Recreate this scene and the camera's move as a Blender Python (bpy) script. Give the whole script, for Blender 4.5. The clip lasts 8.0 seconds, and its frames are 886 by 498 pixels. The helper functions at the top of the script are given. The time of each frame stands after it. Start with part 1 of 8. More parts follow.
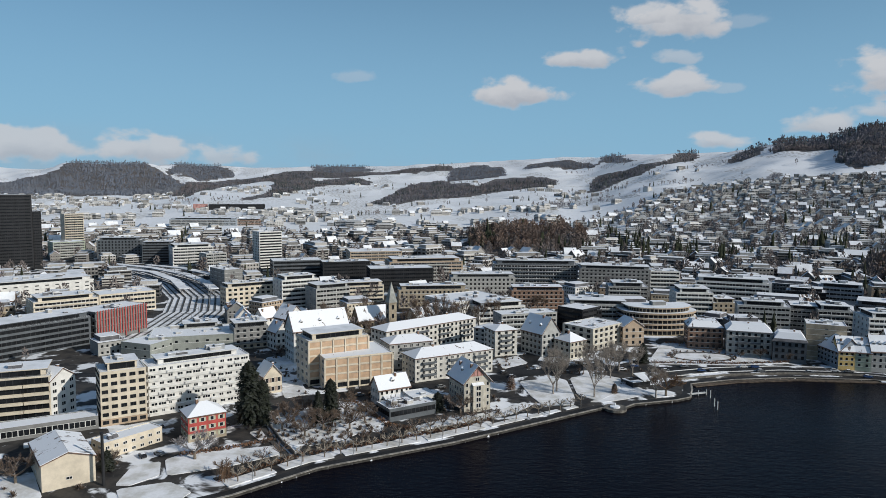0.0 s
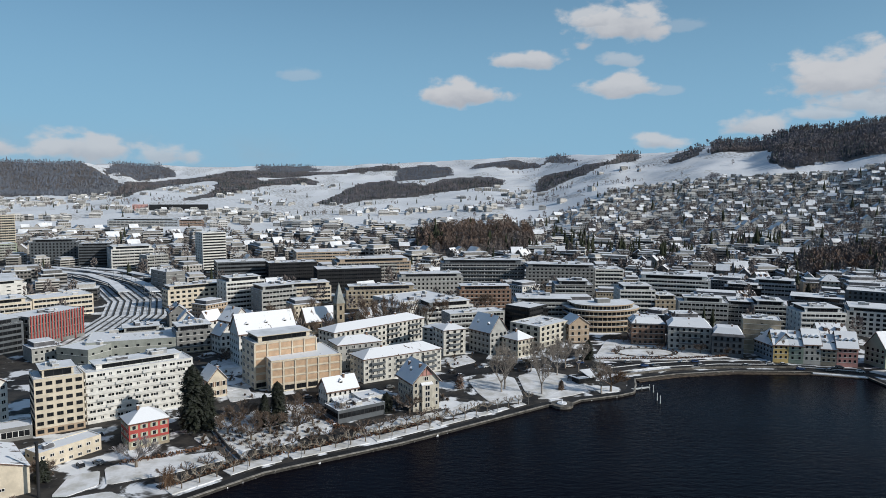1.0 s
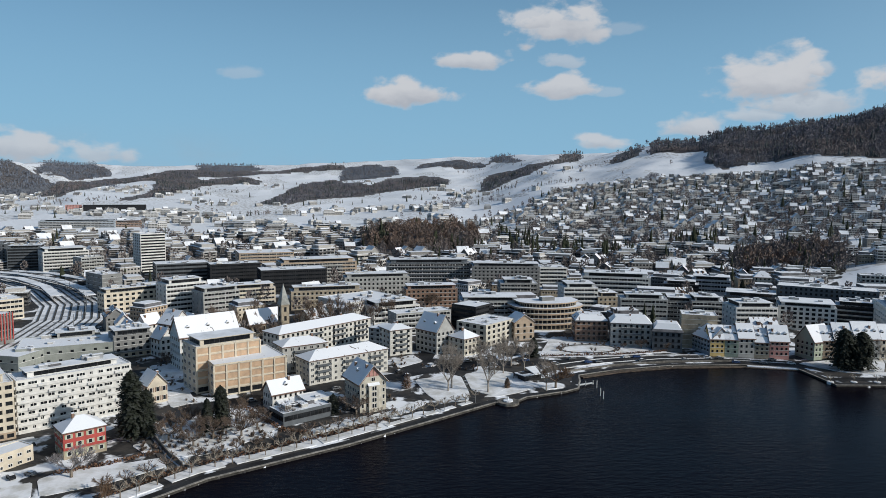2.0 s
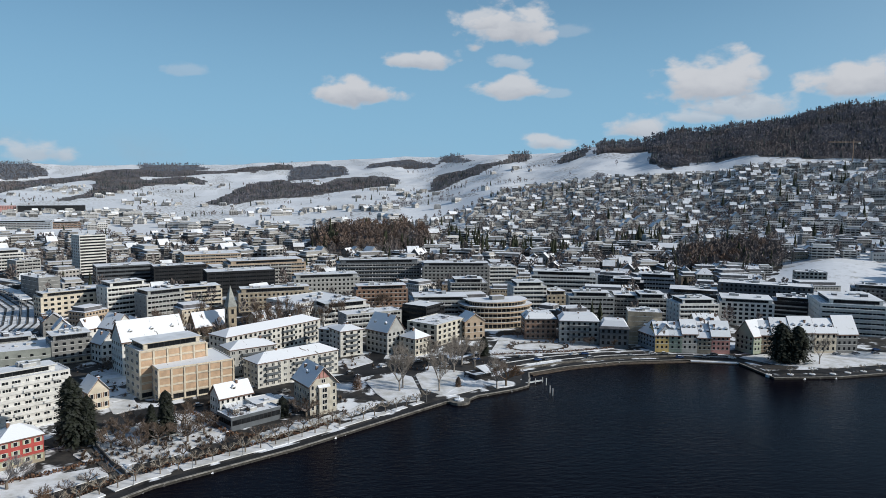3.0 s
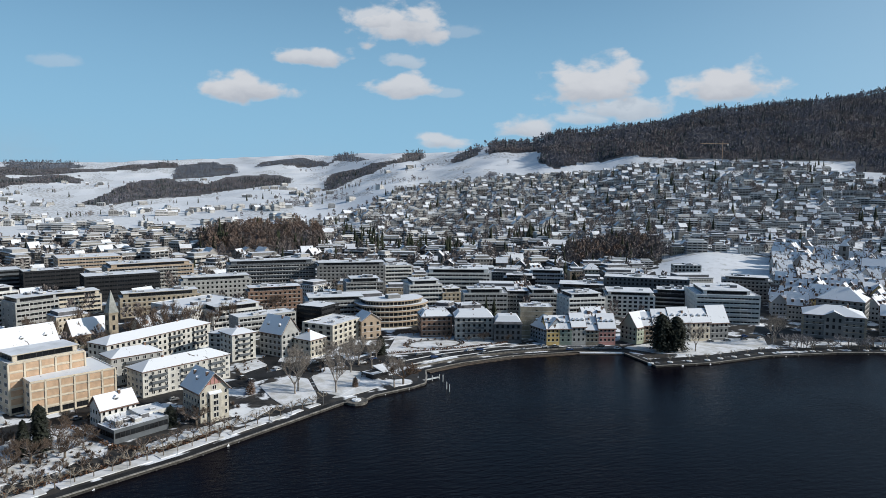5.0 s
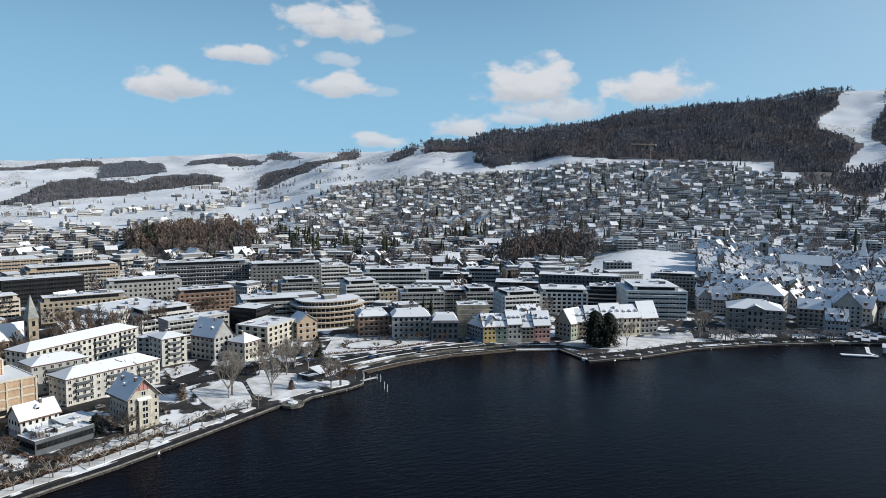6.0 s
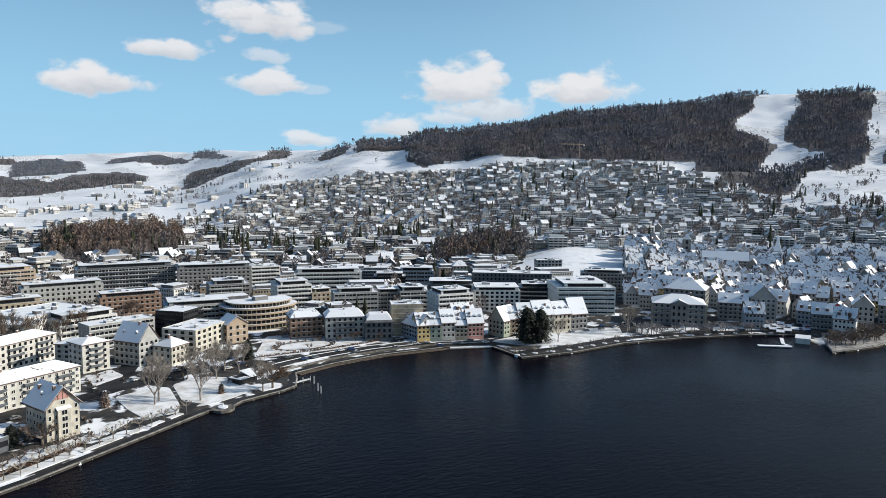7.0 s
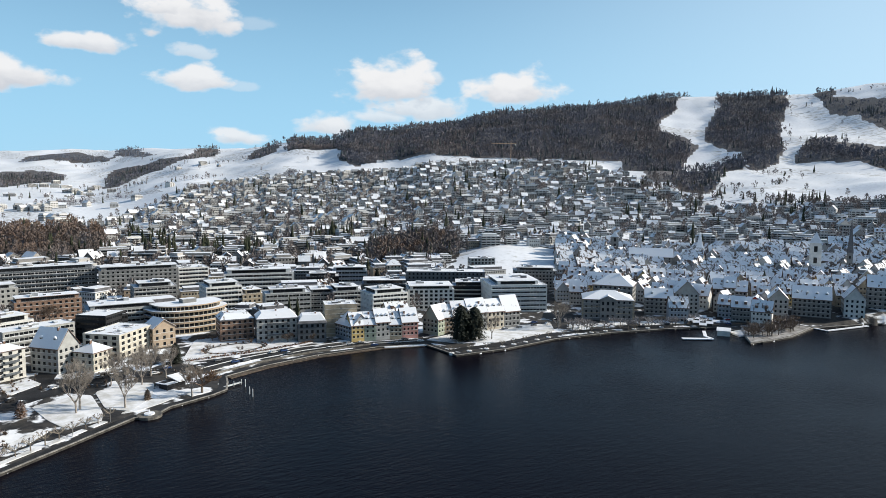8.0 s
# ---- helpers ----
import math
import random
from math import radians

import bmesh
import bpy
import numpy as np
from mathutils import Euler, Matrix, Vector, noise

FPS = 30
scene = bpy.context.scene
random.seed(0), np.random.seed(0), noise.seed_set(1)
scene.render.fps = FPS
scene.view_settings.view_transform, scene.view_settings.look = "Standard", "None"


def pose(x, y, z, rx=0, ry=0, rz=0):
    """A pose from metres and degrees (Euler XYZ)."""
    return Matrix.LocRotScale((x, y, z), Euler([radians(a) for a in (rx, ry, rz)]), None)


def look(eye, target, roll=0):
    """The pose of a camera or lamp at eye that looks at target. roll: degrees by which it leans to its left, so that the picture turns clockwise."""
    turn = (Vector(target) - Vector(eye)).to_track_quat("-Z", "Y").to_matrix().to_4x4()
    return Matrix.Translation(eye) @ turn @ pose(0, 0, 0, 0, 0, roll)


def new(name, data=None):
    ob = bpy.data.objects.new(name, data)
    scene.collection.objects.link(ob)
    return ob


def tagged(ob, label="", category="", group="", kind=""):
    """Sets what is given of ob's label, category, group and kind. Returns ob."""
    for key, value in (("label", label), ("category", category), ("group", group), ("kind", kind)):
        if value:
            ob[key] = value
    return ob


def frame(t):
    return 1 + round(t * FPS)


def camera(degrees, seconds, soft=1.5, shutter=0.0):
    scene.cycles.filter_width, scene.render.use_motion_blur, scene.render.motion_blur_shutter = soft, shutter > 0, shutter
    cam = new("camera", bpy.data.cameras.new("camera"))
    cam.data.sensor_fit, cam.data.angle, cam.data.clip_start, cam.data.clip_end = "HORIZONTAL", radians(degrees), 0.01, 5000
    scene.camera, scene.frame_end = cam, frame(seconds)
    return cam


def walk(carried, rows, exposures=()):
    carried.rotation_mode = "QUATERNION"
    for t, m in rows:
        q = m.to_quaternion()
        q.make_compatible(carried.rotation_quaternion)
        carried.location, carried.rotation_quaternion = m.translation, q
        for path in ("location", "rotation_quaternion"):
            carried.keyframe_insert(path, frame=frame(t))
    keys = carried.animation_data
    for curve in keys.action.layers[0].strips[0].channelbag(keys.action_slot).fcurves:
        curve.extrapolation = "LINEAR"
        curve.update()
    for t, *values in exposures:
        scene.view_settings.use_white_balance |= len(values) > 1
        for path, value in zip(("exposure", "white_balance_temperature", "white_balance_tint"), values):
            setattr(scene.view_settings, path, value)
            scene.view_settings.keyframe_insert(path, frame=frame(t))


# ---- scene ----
# The camera hovers 98 m over a lake and turns to its right.
EYE, TILT, LEAN = 98.0, -5.33, -0.48
TURNS = [(0.0, 0.04, -5.33), (0.5, -1.96, -5.33), (1.0, -4.22, -5.31), (1.5, -6.47, -5.31), (3.0, -12.71, -5.28),
         (3.5, -14.67, -5.29), (4.0, -16.79, -5.30), (5.5, -23.73, -5.31), (6.0, -26.43, -5.32), (6.5, -29.16, -5.34),
         (7.0, -31.88, -5.35), (7.5, -34.61, -5.37), (8.0, -37.30, -5.39)]
cam = camera(64.45, 8.0, soft=0.7)
walk(cam, [(t, pose(0, 0, EYE, 90 + tilt, LEAN, yaw)) for t, yaw, tilt in TURNS], [(0.0, -0.39, 6020, 10), (4.0, -0.27, 5960, 10), (6.0, -0.09, 6020, 10), (8.0, 0.25, 6270, 10)])

# ---- world and sun ----
SUN_AZ, SUN_EL = 118.0, 26.0      # clockwise from +y, degrees


def direction(az, el):
    a, e = radians(az), radians(el)
    return Vector((math.sin(a) * math.cos(e), math.cos(a) * math.cos(e), math.sin(e)))


sun_data = bpy.data.lights.new("sun", "SUN")
sun_data.energy, sun_data.angle, sun_data.color = 5.0, radians(0.6), (1.0, 0.905, 0.755)
sun = new("sun", sun_data)
sun.matrix_world = look(direction(SUN_AZ, SUN_EL) * 100, (0, 0, 0))

world = bpy.data.worlds.new("winter_sky")
scene.world = world
world.use_nodes = True


class Nodes:
    """Short calls to build a node tree."""
    def __init__(self, tree):
        self.tree = tree
        tree.nodes.clear()

    def add(self, kind, **inputs):
        n = self.tree.nodes.new(kind)
        return n

    def plug(self, value, socket):
        if isinstance(value, bpy.types.NodeSocket):
            self.tree.links.new(value, socket)
        else:
            socket.default_value = value

    def math(self, op, a, b=0.0, clamp=False):
        n = self.tree.nodes.new("ShaderNodeMath")
        n.operation, n.use_clamp = op, clamp
        self.plug(a, n.inputs[0])
        self.plug(b, n.inputs[1])
        return n.outputs[0]

    def ramp(self, value, lo, hi, a=0.0, b=1.0, smooth=True):
        n = self.tree.nodes.new("ShaderNodeMapRange")
        n.interpolation_type = "SMOOTHSTEP" if smooth else "LINEAR"
        for k, v in enumerate((value, lo, hi, a, b)):
            self.plug(v, n.inputs[k])
        return n.outputs[0]

    def noise(self, vector, scale, detail=4.0, rough=0.55, dist=0.0):
        n = self.tree.nodes.new("ShaderNodeTexNoise")
        if vector is not None:
            self.plug(vector, n.inputs["Vector"])
        n.inputs["Scale"].default_value, n.inputs["Detail"].default_value = scale, detail
        n.inputs["Roughness"].default_value, n.inputs["Distortion"].default_value = rough, dist
        return n.outputs["Fac"]

    def mix(self, fac, a, b):
        n = self.tree.nodes.new("ShaderNodeMix")
        n.data_type = "RGBA"
        self.plug(fac, n.inputs[0])
        for v, s in ((a, n.inputs[6]), (b, n.inputs[7])):
            self.plug(v if isinstance(v, bpy.types.NodeSocket) else (*v, 1.0) if len(v) == 3 else v, s)
        return n.outputs[2]


def build_sky():
    nt = Nodes(world.node_tree)
    out = nt.add("ShaderNodeOutputWorld")
    bg = nt.add("ShaderNodeBackground")
    sky = nt.add("ShaderNodeTexSky")
    sky.sky_type, sky.sun_disc = "NISHITA", False
    sky.sun_elevation, sky.sun_rotation = radians(SUN_EL), radians(SUN_AZ)
    sky.altitude, sky.air_density, sky.dust_density, sky.ozone_density = 420, 1.0, 0.05, 2.0
    tc = nt.add("ShaderNodeTexCoord")
    sep = nt.add("ShaderNodeSeparateXYZ")
    nt.plug(tc.outputs["Generated"], sep.inputs[0])
    az = nt.math("ARCTAN2", sep.outputs[0], sep.outputs[1])
    el = nt.math("ARCSINE", sep.outputs[2])
    stretch = nt.add("ShaderNodeMapping")
    stretch.inputs["Scale"].default_value = (1, 1, 1.7)
    nt.plug(tc.outputs["Generated"], stretch.inputs["Vector"])
    puff = nt.noise(stretch.outputs[0], 24.0, 6.0, 0.5, 0.15)
    wisp = nt.noise(stretch.outputs[0], 9.0, 5.0, 0.55, 0.2)
    body, base = None, None
    for a, e, wa, we, dense in CLOUDS:
        dx = nt.math("DIVIDE", nt.math("SUBTRACT", az, radians(a)), radians(wa * 1.02))
        dy = nt.math("DIVIDE", nt.math("SUBTRACT", el, radians(e)), radians(we * 1.1))
        low = nt.math("MULTIPLY", dy, nt.ramp(dy, -0.5, 0.2, 1.6, 1.0))
        d = nt.math("SQRT", nt.math("ADD", nt.math("MULTIPLY", dx, dx), nt.math("MULTIPLY", low, low)))
        edge = nt.math("ADD", nt.math("SUBTRACT", 1.0, d), nt.math("MULTIPLY", nt.math("SUBTRACT", puff, 0.5), 2.1))
        edge = nt.math("ADD", edge, nt.math("MULTIPLY", nt.math("SUBTRACT", wisp, 0.5), 0.6))
        mass = nt.math("MULTIPLY", nt.ramp(edge, 0.02, 0.5), dense)
        shade = nt.math("MULTIPLY", mass, nt.ramp(nt.math("ADD", dy, nt.math("MULTIPLY", nt.math("SUBTRACT", puff, 0.5), 1.4)), -0.8, 0.35, 1.0, 0.0))
        body = mass if body is None else nt.math("MAXIMUM", body, mass)
        base = shade if base is None else nt.math("MAXIMUM", base, shade)
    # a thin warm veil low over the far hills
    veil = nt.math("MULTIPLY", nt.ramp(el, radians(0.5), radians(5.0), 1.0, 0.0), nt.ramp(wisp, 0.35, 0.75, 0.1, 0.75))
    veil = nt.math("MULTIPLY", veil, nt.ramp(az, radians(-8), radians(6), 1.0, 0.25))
    white = nt.mix(base, (CLOUD_LIT, CLOUD_LIT * 0.985, CLOUD_LIT * 0.965), (CLOUD_LIT * 0.6, CLOUD_LIT * 0.63, CLOUD_LIT * 0.68))
    tone = nt.add("ShaderNodeMix")
    tone.data_type, tone.blend_type = "RGBA", "MULTIPLY"
    tone.inputs[0].default_value, tone.inputs[7].default_value = 1.0, SKY_TINT
    nt.plug(sky.outputs[0], tone.inputs[6])
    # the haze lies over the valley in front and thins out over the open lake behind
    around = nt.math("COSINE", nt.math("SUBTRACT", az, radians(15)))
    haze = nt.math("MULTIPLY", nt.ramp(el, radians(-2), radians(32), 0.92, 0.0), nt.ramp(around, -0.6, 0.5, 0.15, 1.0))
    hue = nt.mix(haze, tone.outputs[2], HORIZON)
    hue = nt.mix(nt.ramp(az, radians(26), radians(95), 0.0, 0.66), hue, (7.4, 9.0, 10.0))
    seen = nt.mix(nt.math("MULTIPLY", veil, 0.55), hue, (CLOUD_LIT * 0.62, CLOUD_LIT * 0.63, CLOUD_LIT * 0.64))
    seen = nt.mix(body, seen, white)
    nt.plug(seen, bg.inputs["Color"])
    bg.inputs["Strength"].default_value = 0.085
    nt.plug(bg.outputs[0], out.inputs["Surface"])


CLOUD_LIT = 8.9
SKY_TINT = (0.5, 0.74, 0.86, 1.0)
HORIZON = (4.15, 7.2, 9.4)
CLOUDS = []


def cloud(az, el, wide, high, dense):
    CLOUDS.append((az, el, wide, high, dense))


cloud(5.95, 7.11, 4.11, 1.27, 1.0)
cloud(10.76, 9.66, 3.74, 0.95, 0.95)
cloud(17.92, 12.09, 4.22, 2.33, 1.0)
cloud(15.85, 12.6, 2.03, 1.17, 0.9)
cloud(17.94, 9.5, 1.91, 0.74, 0.55)
cloud(18.34, 7.51, 3.11, 1.17, 0.95)
cloud(21.71, 7.13, 1.47, 0.53, 0.3)
cloud(-7.4, 8.28, 2.42, 0.69, 0.3)
cloud(22.66, 11.77, 1.95, 0.74, 0.25)
cloud(33.49, 7.68, 4.81, 2.54, 1.0)
cloud(36.52, 8.19, 1.49, 0.85, 0.7)
cloud(42.7, 7.22, 4.27, 1.8, 1.0)
cloud(35.81, 5.94, 4.5, 1.32, 0.8)
cloud(20.91, 3.19, 2.38, 0.85, 0.85)
cloud(28.26, 4.43, 2.08, 0.95, 0.9)
cloud(32.11, 5.08, 2.55, 0.74, 0.7)
cloud(-30.71, 2.3, 5.0, 1.7, 0.85)
cloud(-22.34, 2.2, 4.4, 1.5, 0.85)
cloud(-17.2, 1.9, 3.6, 1.0, 0.7)
cloud(28.28, 4.46, 3.14, 1.06, 0.8)
cloud(21.12, 3.15, 2.03, 0.85, 0.7)
build_sky()

# ---- materials ----
MATS = {}


def material(name, colour, rough=0.8, metal=0.0, spot=0.12, scale=0.25, fine=3.0, bump=0.15, spec=0.5, vary=0.0, tint=None):
    """A painted, stone or ground surface with stains, grain and relief. tint: a second colour for the stains."""
    if name in MATS:
        return MATS[name]
    m = bpy.data.materials.new(name)
    m.use_nodes = True
    nt = Nodes(m.node_tree)
    out, bsdf = nt.add("ShaderNodeOutputMaterial"), nt.add("ShaderNodeBsdfPrincipled")
    tc = nt.add("ShaderNodeTexCoord")
    big = nt.noise(tc.outputs["Object"], scale, 5.0, 0.6)
    small = nt.noise(tc.outputs["Object"], fine, 6.0, 0.6)
    dark = tint or tuple(c * (1 - 3 * spot) for c in colour)
    light = tuple(min(1, c * (1 + spot)) for c in colour)
    col = nt.mix(nt.ramp(big, 0.35, 0.7), light, dark)
    col = nt.mix(nt.math("MULTIPLY", nt.ramp(small, 0.4, 0.75), 0.45), col, tuple(c * (1 - 2.2 * spot) for c in colour))
    if vary:
        info = nt.add("ShaderNodeObjectInfo")
        col = nt.mix(nt.math("MULTIPLY", info.outputs["Random"], vary), col, tuple(c * 0.55 for c in colour))
    nt.plug(col, bsdf.inputs["Base Color"])
    nt.plug(nt.ramp(small, 0.2, 0.8, max(0.02, rough - 0.12), min(1, rough + 0.1)), bsdf.inputs["Roughness"])
    bsdf.inputs["Metallic"].default_value = metal
    bsdf.inputs["Specular IOR Level"].default_value = spec
    if bump:
        b = nt.add("ShaderNodeBump")
        b.inputs["Strength"].default_value, b.inputs["Distance"].default_value = bump, 0.1
        nt.plug(small, b.inputs["Height"])
        nt.plug(b.outputs[0], bsdf.inputs["Normal"])
    nt.plug(bsdf.outputs[0], out.inputs["Surface"])
    MATS[name] = m
    return m


def island_material(name, a, b, rough=0.85, snow=0.0, patch=None):
    """A surface whose loose pieces differ by a random value each. snow: how much snow lies on what faces up."""
    m = bpy.data.materials.new(name)
    m.use_nodes = True
    nt = Nodes(m.node_tree)
    out, bsdf = nt.add("ShaderNodeOutputMaterial"), nt.add("ShaderNodeBsdfPrincipled")
    geo = nt.add("ShaderNodeNewGeometry")
    tc = nt.add("ShaderNodeTexCoord")
    grain = nt.noise(tc.outputs["Object"], 0.9, 4.0)
    col = nt.mix(nt.math("MULTIPLY", nt.math("ADD", geo.outputs["Random Per Island"], grain), 0.6, True), a, b)
    if patch:
        col = nt.mix(nt.ramp(nt.noise(tc.outputs["Object"], 0.007, 4.0, 0.6), 0.42, 0.62, 0.0, 0.8), col, patch)
    if snow:
        sep = nt.add("ShaderNodeSeparateXYZ")
        nt.plug(geo.outputs["Normal"], sep.inputs[0])
        lie = nt.math("MULTIPLY", nt.ramp(sep.outputs[2], 0.25, 0.8), nt.ramp(grain, 0.42, 0.6))
        col = nt.mix(nt.math("MULTIPLY", lie, snow), col, (0.8, 0.83, 0.88))
    nt.plug(col, bsdf.inputs["Base Color"])
    bsdf.inputs["Roughness"].default_value = rough
    bsdf.inputs["Specular IOR Level"].default_value = 0.25
    nt.plug(bsdf.outputs[0], out.inputs["Surface"])
    MATS[name] = m
    return m


def ground_material():
    m = bpy.data.materials.new("snowy_ground")
    m.use_nodes = True
    nt = Nodes(m.node_tree)
    out, bsdf = nt.add("ShaderNodeOutputMaterial"), nt.add("ShaderNodeBsdfPrincipled")
    tc = nt.add("ShaderNodeTexCoord")
    at = nt.add("ShaderNodeAttribute")
    at.attribute_name = "cover"
    sep = nt.add("ShaderNodeSeparateColor")
    nt.plug(at.outputs["Color"], sep.inputs[0])
    n1 = nt.noise(tc.outputs["Object"], 0.02, 5.0, 0.6)
    n2 = nt.noise(tc.outputs["Object"], 0.15, 6.0, 0.62)
    n3 = nt.noise(tc.outputs["Object"], 1.2, 5.0, 0.6)
    n4 = nt.noise(tc.outputs["Object"], 0.075, 4.0, 0.55, 0.4)
    snow = nt.mix(nt.ramp(n2, 0.3, 0.75), (0.86, 0.88, 0.92), (0.76, 0.78, 0.82))
    cell = nt.add("ShaderNodeTexVoronoi")
    cell.inputs["Scale"].default_value = 0.0085
    warp = nt.add("ShaderNodeMapping")
    warp.inputs["Scale"].default_value, warp.inputs["Rotation"].default_value = (1.0, 0.55, 0.0), (0, 0, radians(20))
    nt.plug(tc.outputs["Object"], warp.inputs["Vector"])
    nt.plug(warp.outputs[0], cell.inputs["Vector"])
    hue = nt.add("ShaderNodeSeparateColor")
    nt.plug(cell.outputs["Color"], hue.inputs[0])
    snow = nt.mix(nt.ramp(hue.outputs[0], 0.3, 0.95, 0.0, 0.2), snow, (0.52, 0.53, 0.53))
    furrow = nt.noise(warp.outputs[0], 0.11, 3.0, 0.5)
    snow = nt.mix(nt.math("MULTIPLY", nt.ramp(hue.outputs[1], 0.62, 0.66), nt.ramp(furrow, 0.45, 0.62, 0.0, 0.5)), snow, (0.2, 0.17, 0.12))
    grass = nt.mix(n3, (0.16, 0.15, 0.09), (0.3, 0.28, 0.2))
    snow = nt.mix(nt.math("MULTIPLY", nt.ramp(nt.math("ADD", n2, nt.math("MULTIPLY", n1, 0.5)), 0.86, 1.02), 0.45), snow, grass)
    street = nt.mix(nt.ramp(n2, 0.35, 0.65), (0.018, 0.018, 0.02), (0.06, 0.055, 0.05))
    town = nt.ramp(nt.math("ADD", sep.outputs[0], nt.math("MULTIPLY", nt.math("SUBTRACT", n4, 0.5), 1.7)), 0.42, 0.55)
    wood = nt.ramp(nt.math("ADD", sep.outputs[1], nt.math("MULTIPLY", nt.math("SUBTRACT", n2, 0.5), 0.9)), 0.4, 0.65)
    litter = nt.mix(nt.ramp(n3, 0.45, 0.7), (0.075, 0.062, 0.055), (0.32, 0.32, 0.335))
    col = nt.mix(town, snow, street)
    col = nt.mix(wood, col, litter)
    nt.plug(col, bsdf.inputs["Base Color"])
    bsdf.inputs["Roughness"].default_value = 0.75
    bsdf.inputs["Specular IOR Level"].default_value = 0.3
    b = nt.add("ShaderNodeBump")
    b.inputs["Strength"].default_value, b.inputs["Distance"].default_value = 0.5, 0.6
    nt.plug(n2, b.inputs["Height"])
    nt.plug(b.outputs[0], bsdf.inputs["Normal"])
    nt.plug(bsdf.outputs[0], out.inputs["Surface"])
    return m


def water_material():
    m = bpy.data.materials.new("lake_water")
    m.use_nodes = True
    nt = Nodes(m.node_tree)
    out, bsdf = nt.add("ShaderNodeOutputMaterial"), nt.add("ShaderNodeBsdfPrincipled")
    tc = nt.add("ShaderNodeTexCoord")
    mp = nt.add("ShaderNodeMapping")
    mp.inputs["Rotation"].default_value, mp.inputs["Scale"].default_value = (0, 0, radians(35)), (0.35, 1.0, 1.0)
    nt.plug(tc.outputs["Object"], mp.inputs["Vector"])
    wave = nt.noise(mp.outputs[0], 0.55, 5.0, 0.55)
    chop = nt.noise(mp.outputs[0], 1.7, 3.0, 0.5)
    wave = nt.math("ADD", wave, nt.math("MULTIPLY", chop, 0.35))
    calm = nt.noise(tc.outputs["Object"], 0.012, 3.0, 0.5)
    nt.plug(nt.mix(calm, (0.003, 0.0025, 0.005), (0.0045, 0.004, 0.0075)), bsdf.inputs["Base Color"])
    bsdf.inputs["Roughness"].default_value = 0.2
    bsdf.inputs["IOR"].default_value = 1.14
    bsdf.inputs["Specular IOR Level"].default_value = 0.3
    b = nt.add("ShaderNodeBump")
    b.inputs["Distance"].default_value = 0.5
    nt.plug(nt.ramp(calm, 0.35, 0.7, 0.3, 0.75), b.inputs["Strength"])
    nt.plug(wave, b.inputs["Height"])
    nt.plug(b.outputs[0], bsdf.inputs["Normal"])
    nt.plug(bsdf.outputs[0], out.inputs["Surface"])
    return m


SNOW = material("snow", (0.84, 0.86, 0.9), 0.7, spot=0.05, scale=0.12, fine=0.9, bump=0.25, spec=0.3)
def patchy_snow(name, cover):
    """Snow that has slid and melted off a tiled roof in places."""
    m = bpy.data.materials.new(name)
    m.use_nodes = True
    nt = Nodes(m.node_tree)
    out, bsdf = nt.add("ShaderNodeOutputMaterial"), nt.add("ShaderNodeBsdfPrincipled")
    tc, info = nt.add("ShaderNodeTexCoord"), nt.add("ShaderNodeObjectInfo")
    mp = nt.add("ShaderNodeMapping")
    mp.inputs["Scale"].default_value = (1.0, 0.45, 0.45)
    nt.plug(tc.outputs["Object"], mp.inputs["Vector"])
    nt.plug(nt.math("MULTIPLY", info.outputs["Random"], 90.0), mp.inputs["Location"])
    n = nt.noise(mp.outputs[0], 0.42, 6.0, 0.62, 0.4)
    fine = nt.noise(tc.outputs["Object"], 2.5, 4.0)
    tile = nt.mix(fine, (0.055, 0.045, 0.042), (0.15, 0.105, 0.085))
    snow = nt.mix(fine, (0.86, 0.88, 0.92), (0.74, 0.76, 0.8))
    level = nt.math("ADD", nt.math("MULTIPLY", info.outputs["Random"], 0.16), cover)
    lie = nt.ramp(n, nt.math("SUBTRACT", level, 0.03), nt.math("ADD", level, 0.03), 1.0, 0.0)
    nt.plug(nt.mix(lie, tile, snow), bsdf.inputs["Base Color"])
    bsdf.inputs["Roughness"].default_value = 0.75
    bsdf.inputs["Specular IOR Level"].default_value = 0.3
    b = nt.add("ShaderNodeBump")
    b.inputs["Strength"].default_value, b.inputs["Distance"].default_value = 0.4, 0.2
    nt.plug(lie, b.inputs["Height"])
    nt.plug(b.outputs[0], bsdf.inputs["Normal"])
    nt.plug(bsdf.outputs[0], out.inputs["Surface"])
    return m


SLID_SNOW = patchy_snow("slid_roof_snow", 0.525)
FLAT_SNOW = patchy_snow("flat_roof_snow", 0.60)
ROOF_SNOW = material("roof_snow", (0.84, 0.86, 0.9), 0.7, spot=0.04, scale=0.09, fine=0.7, bump=0.2, spec=0.3, tint=(0.62, 0.64, 0.67))
ASPHALT = material("wet_asphalt", (0.032, 0.032, 0.034), 0.7, spot=0.2, scale=0.08, fine=1.5, spec=0.2)
TRACK_GREY = material("trodden_snow", (0.34, 0.33, 0.32), 0.85, spot=0.15, scale=0.3, fine=1.5, tint=(0.1, 0.09, 0.085))
GRAVEL = material("dark_gravel", (0.07, 0.066, 0.062), 0.8, spot=0.2, scale=0.2, fine=3)
STONE = material("quay_stone", (0.16, 0.148, 0.13), 0.85, spot=0.2, scale=0.4, fine=2.5)
CONCRETE = material("concrete", (0.42, 0.41, 0.39), 0.85, spot=0.12)
GLASS = material("window_glass", (0.016, 0.018, 0.021), 0.15, spot=0.2, scale=0.3, bump=0.0, spec=0.3, vary=0.5)
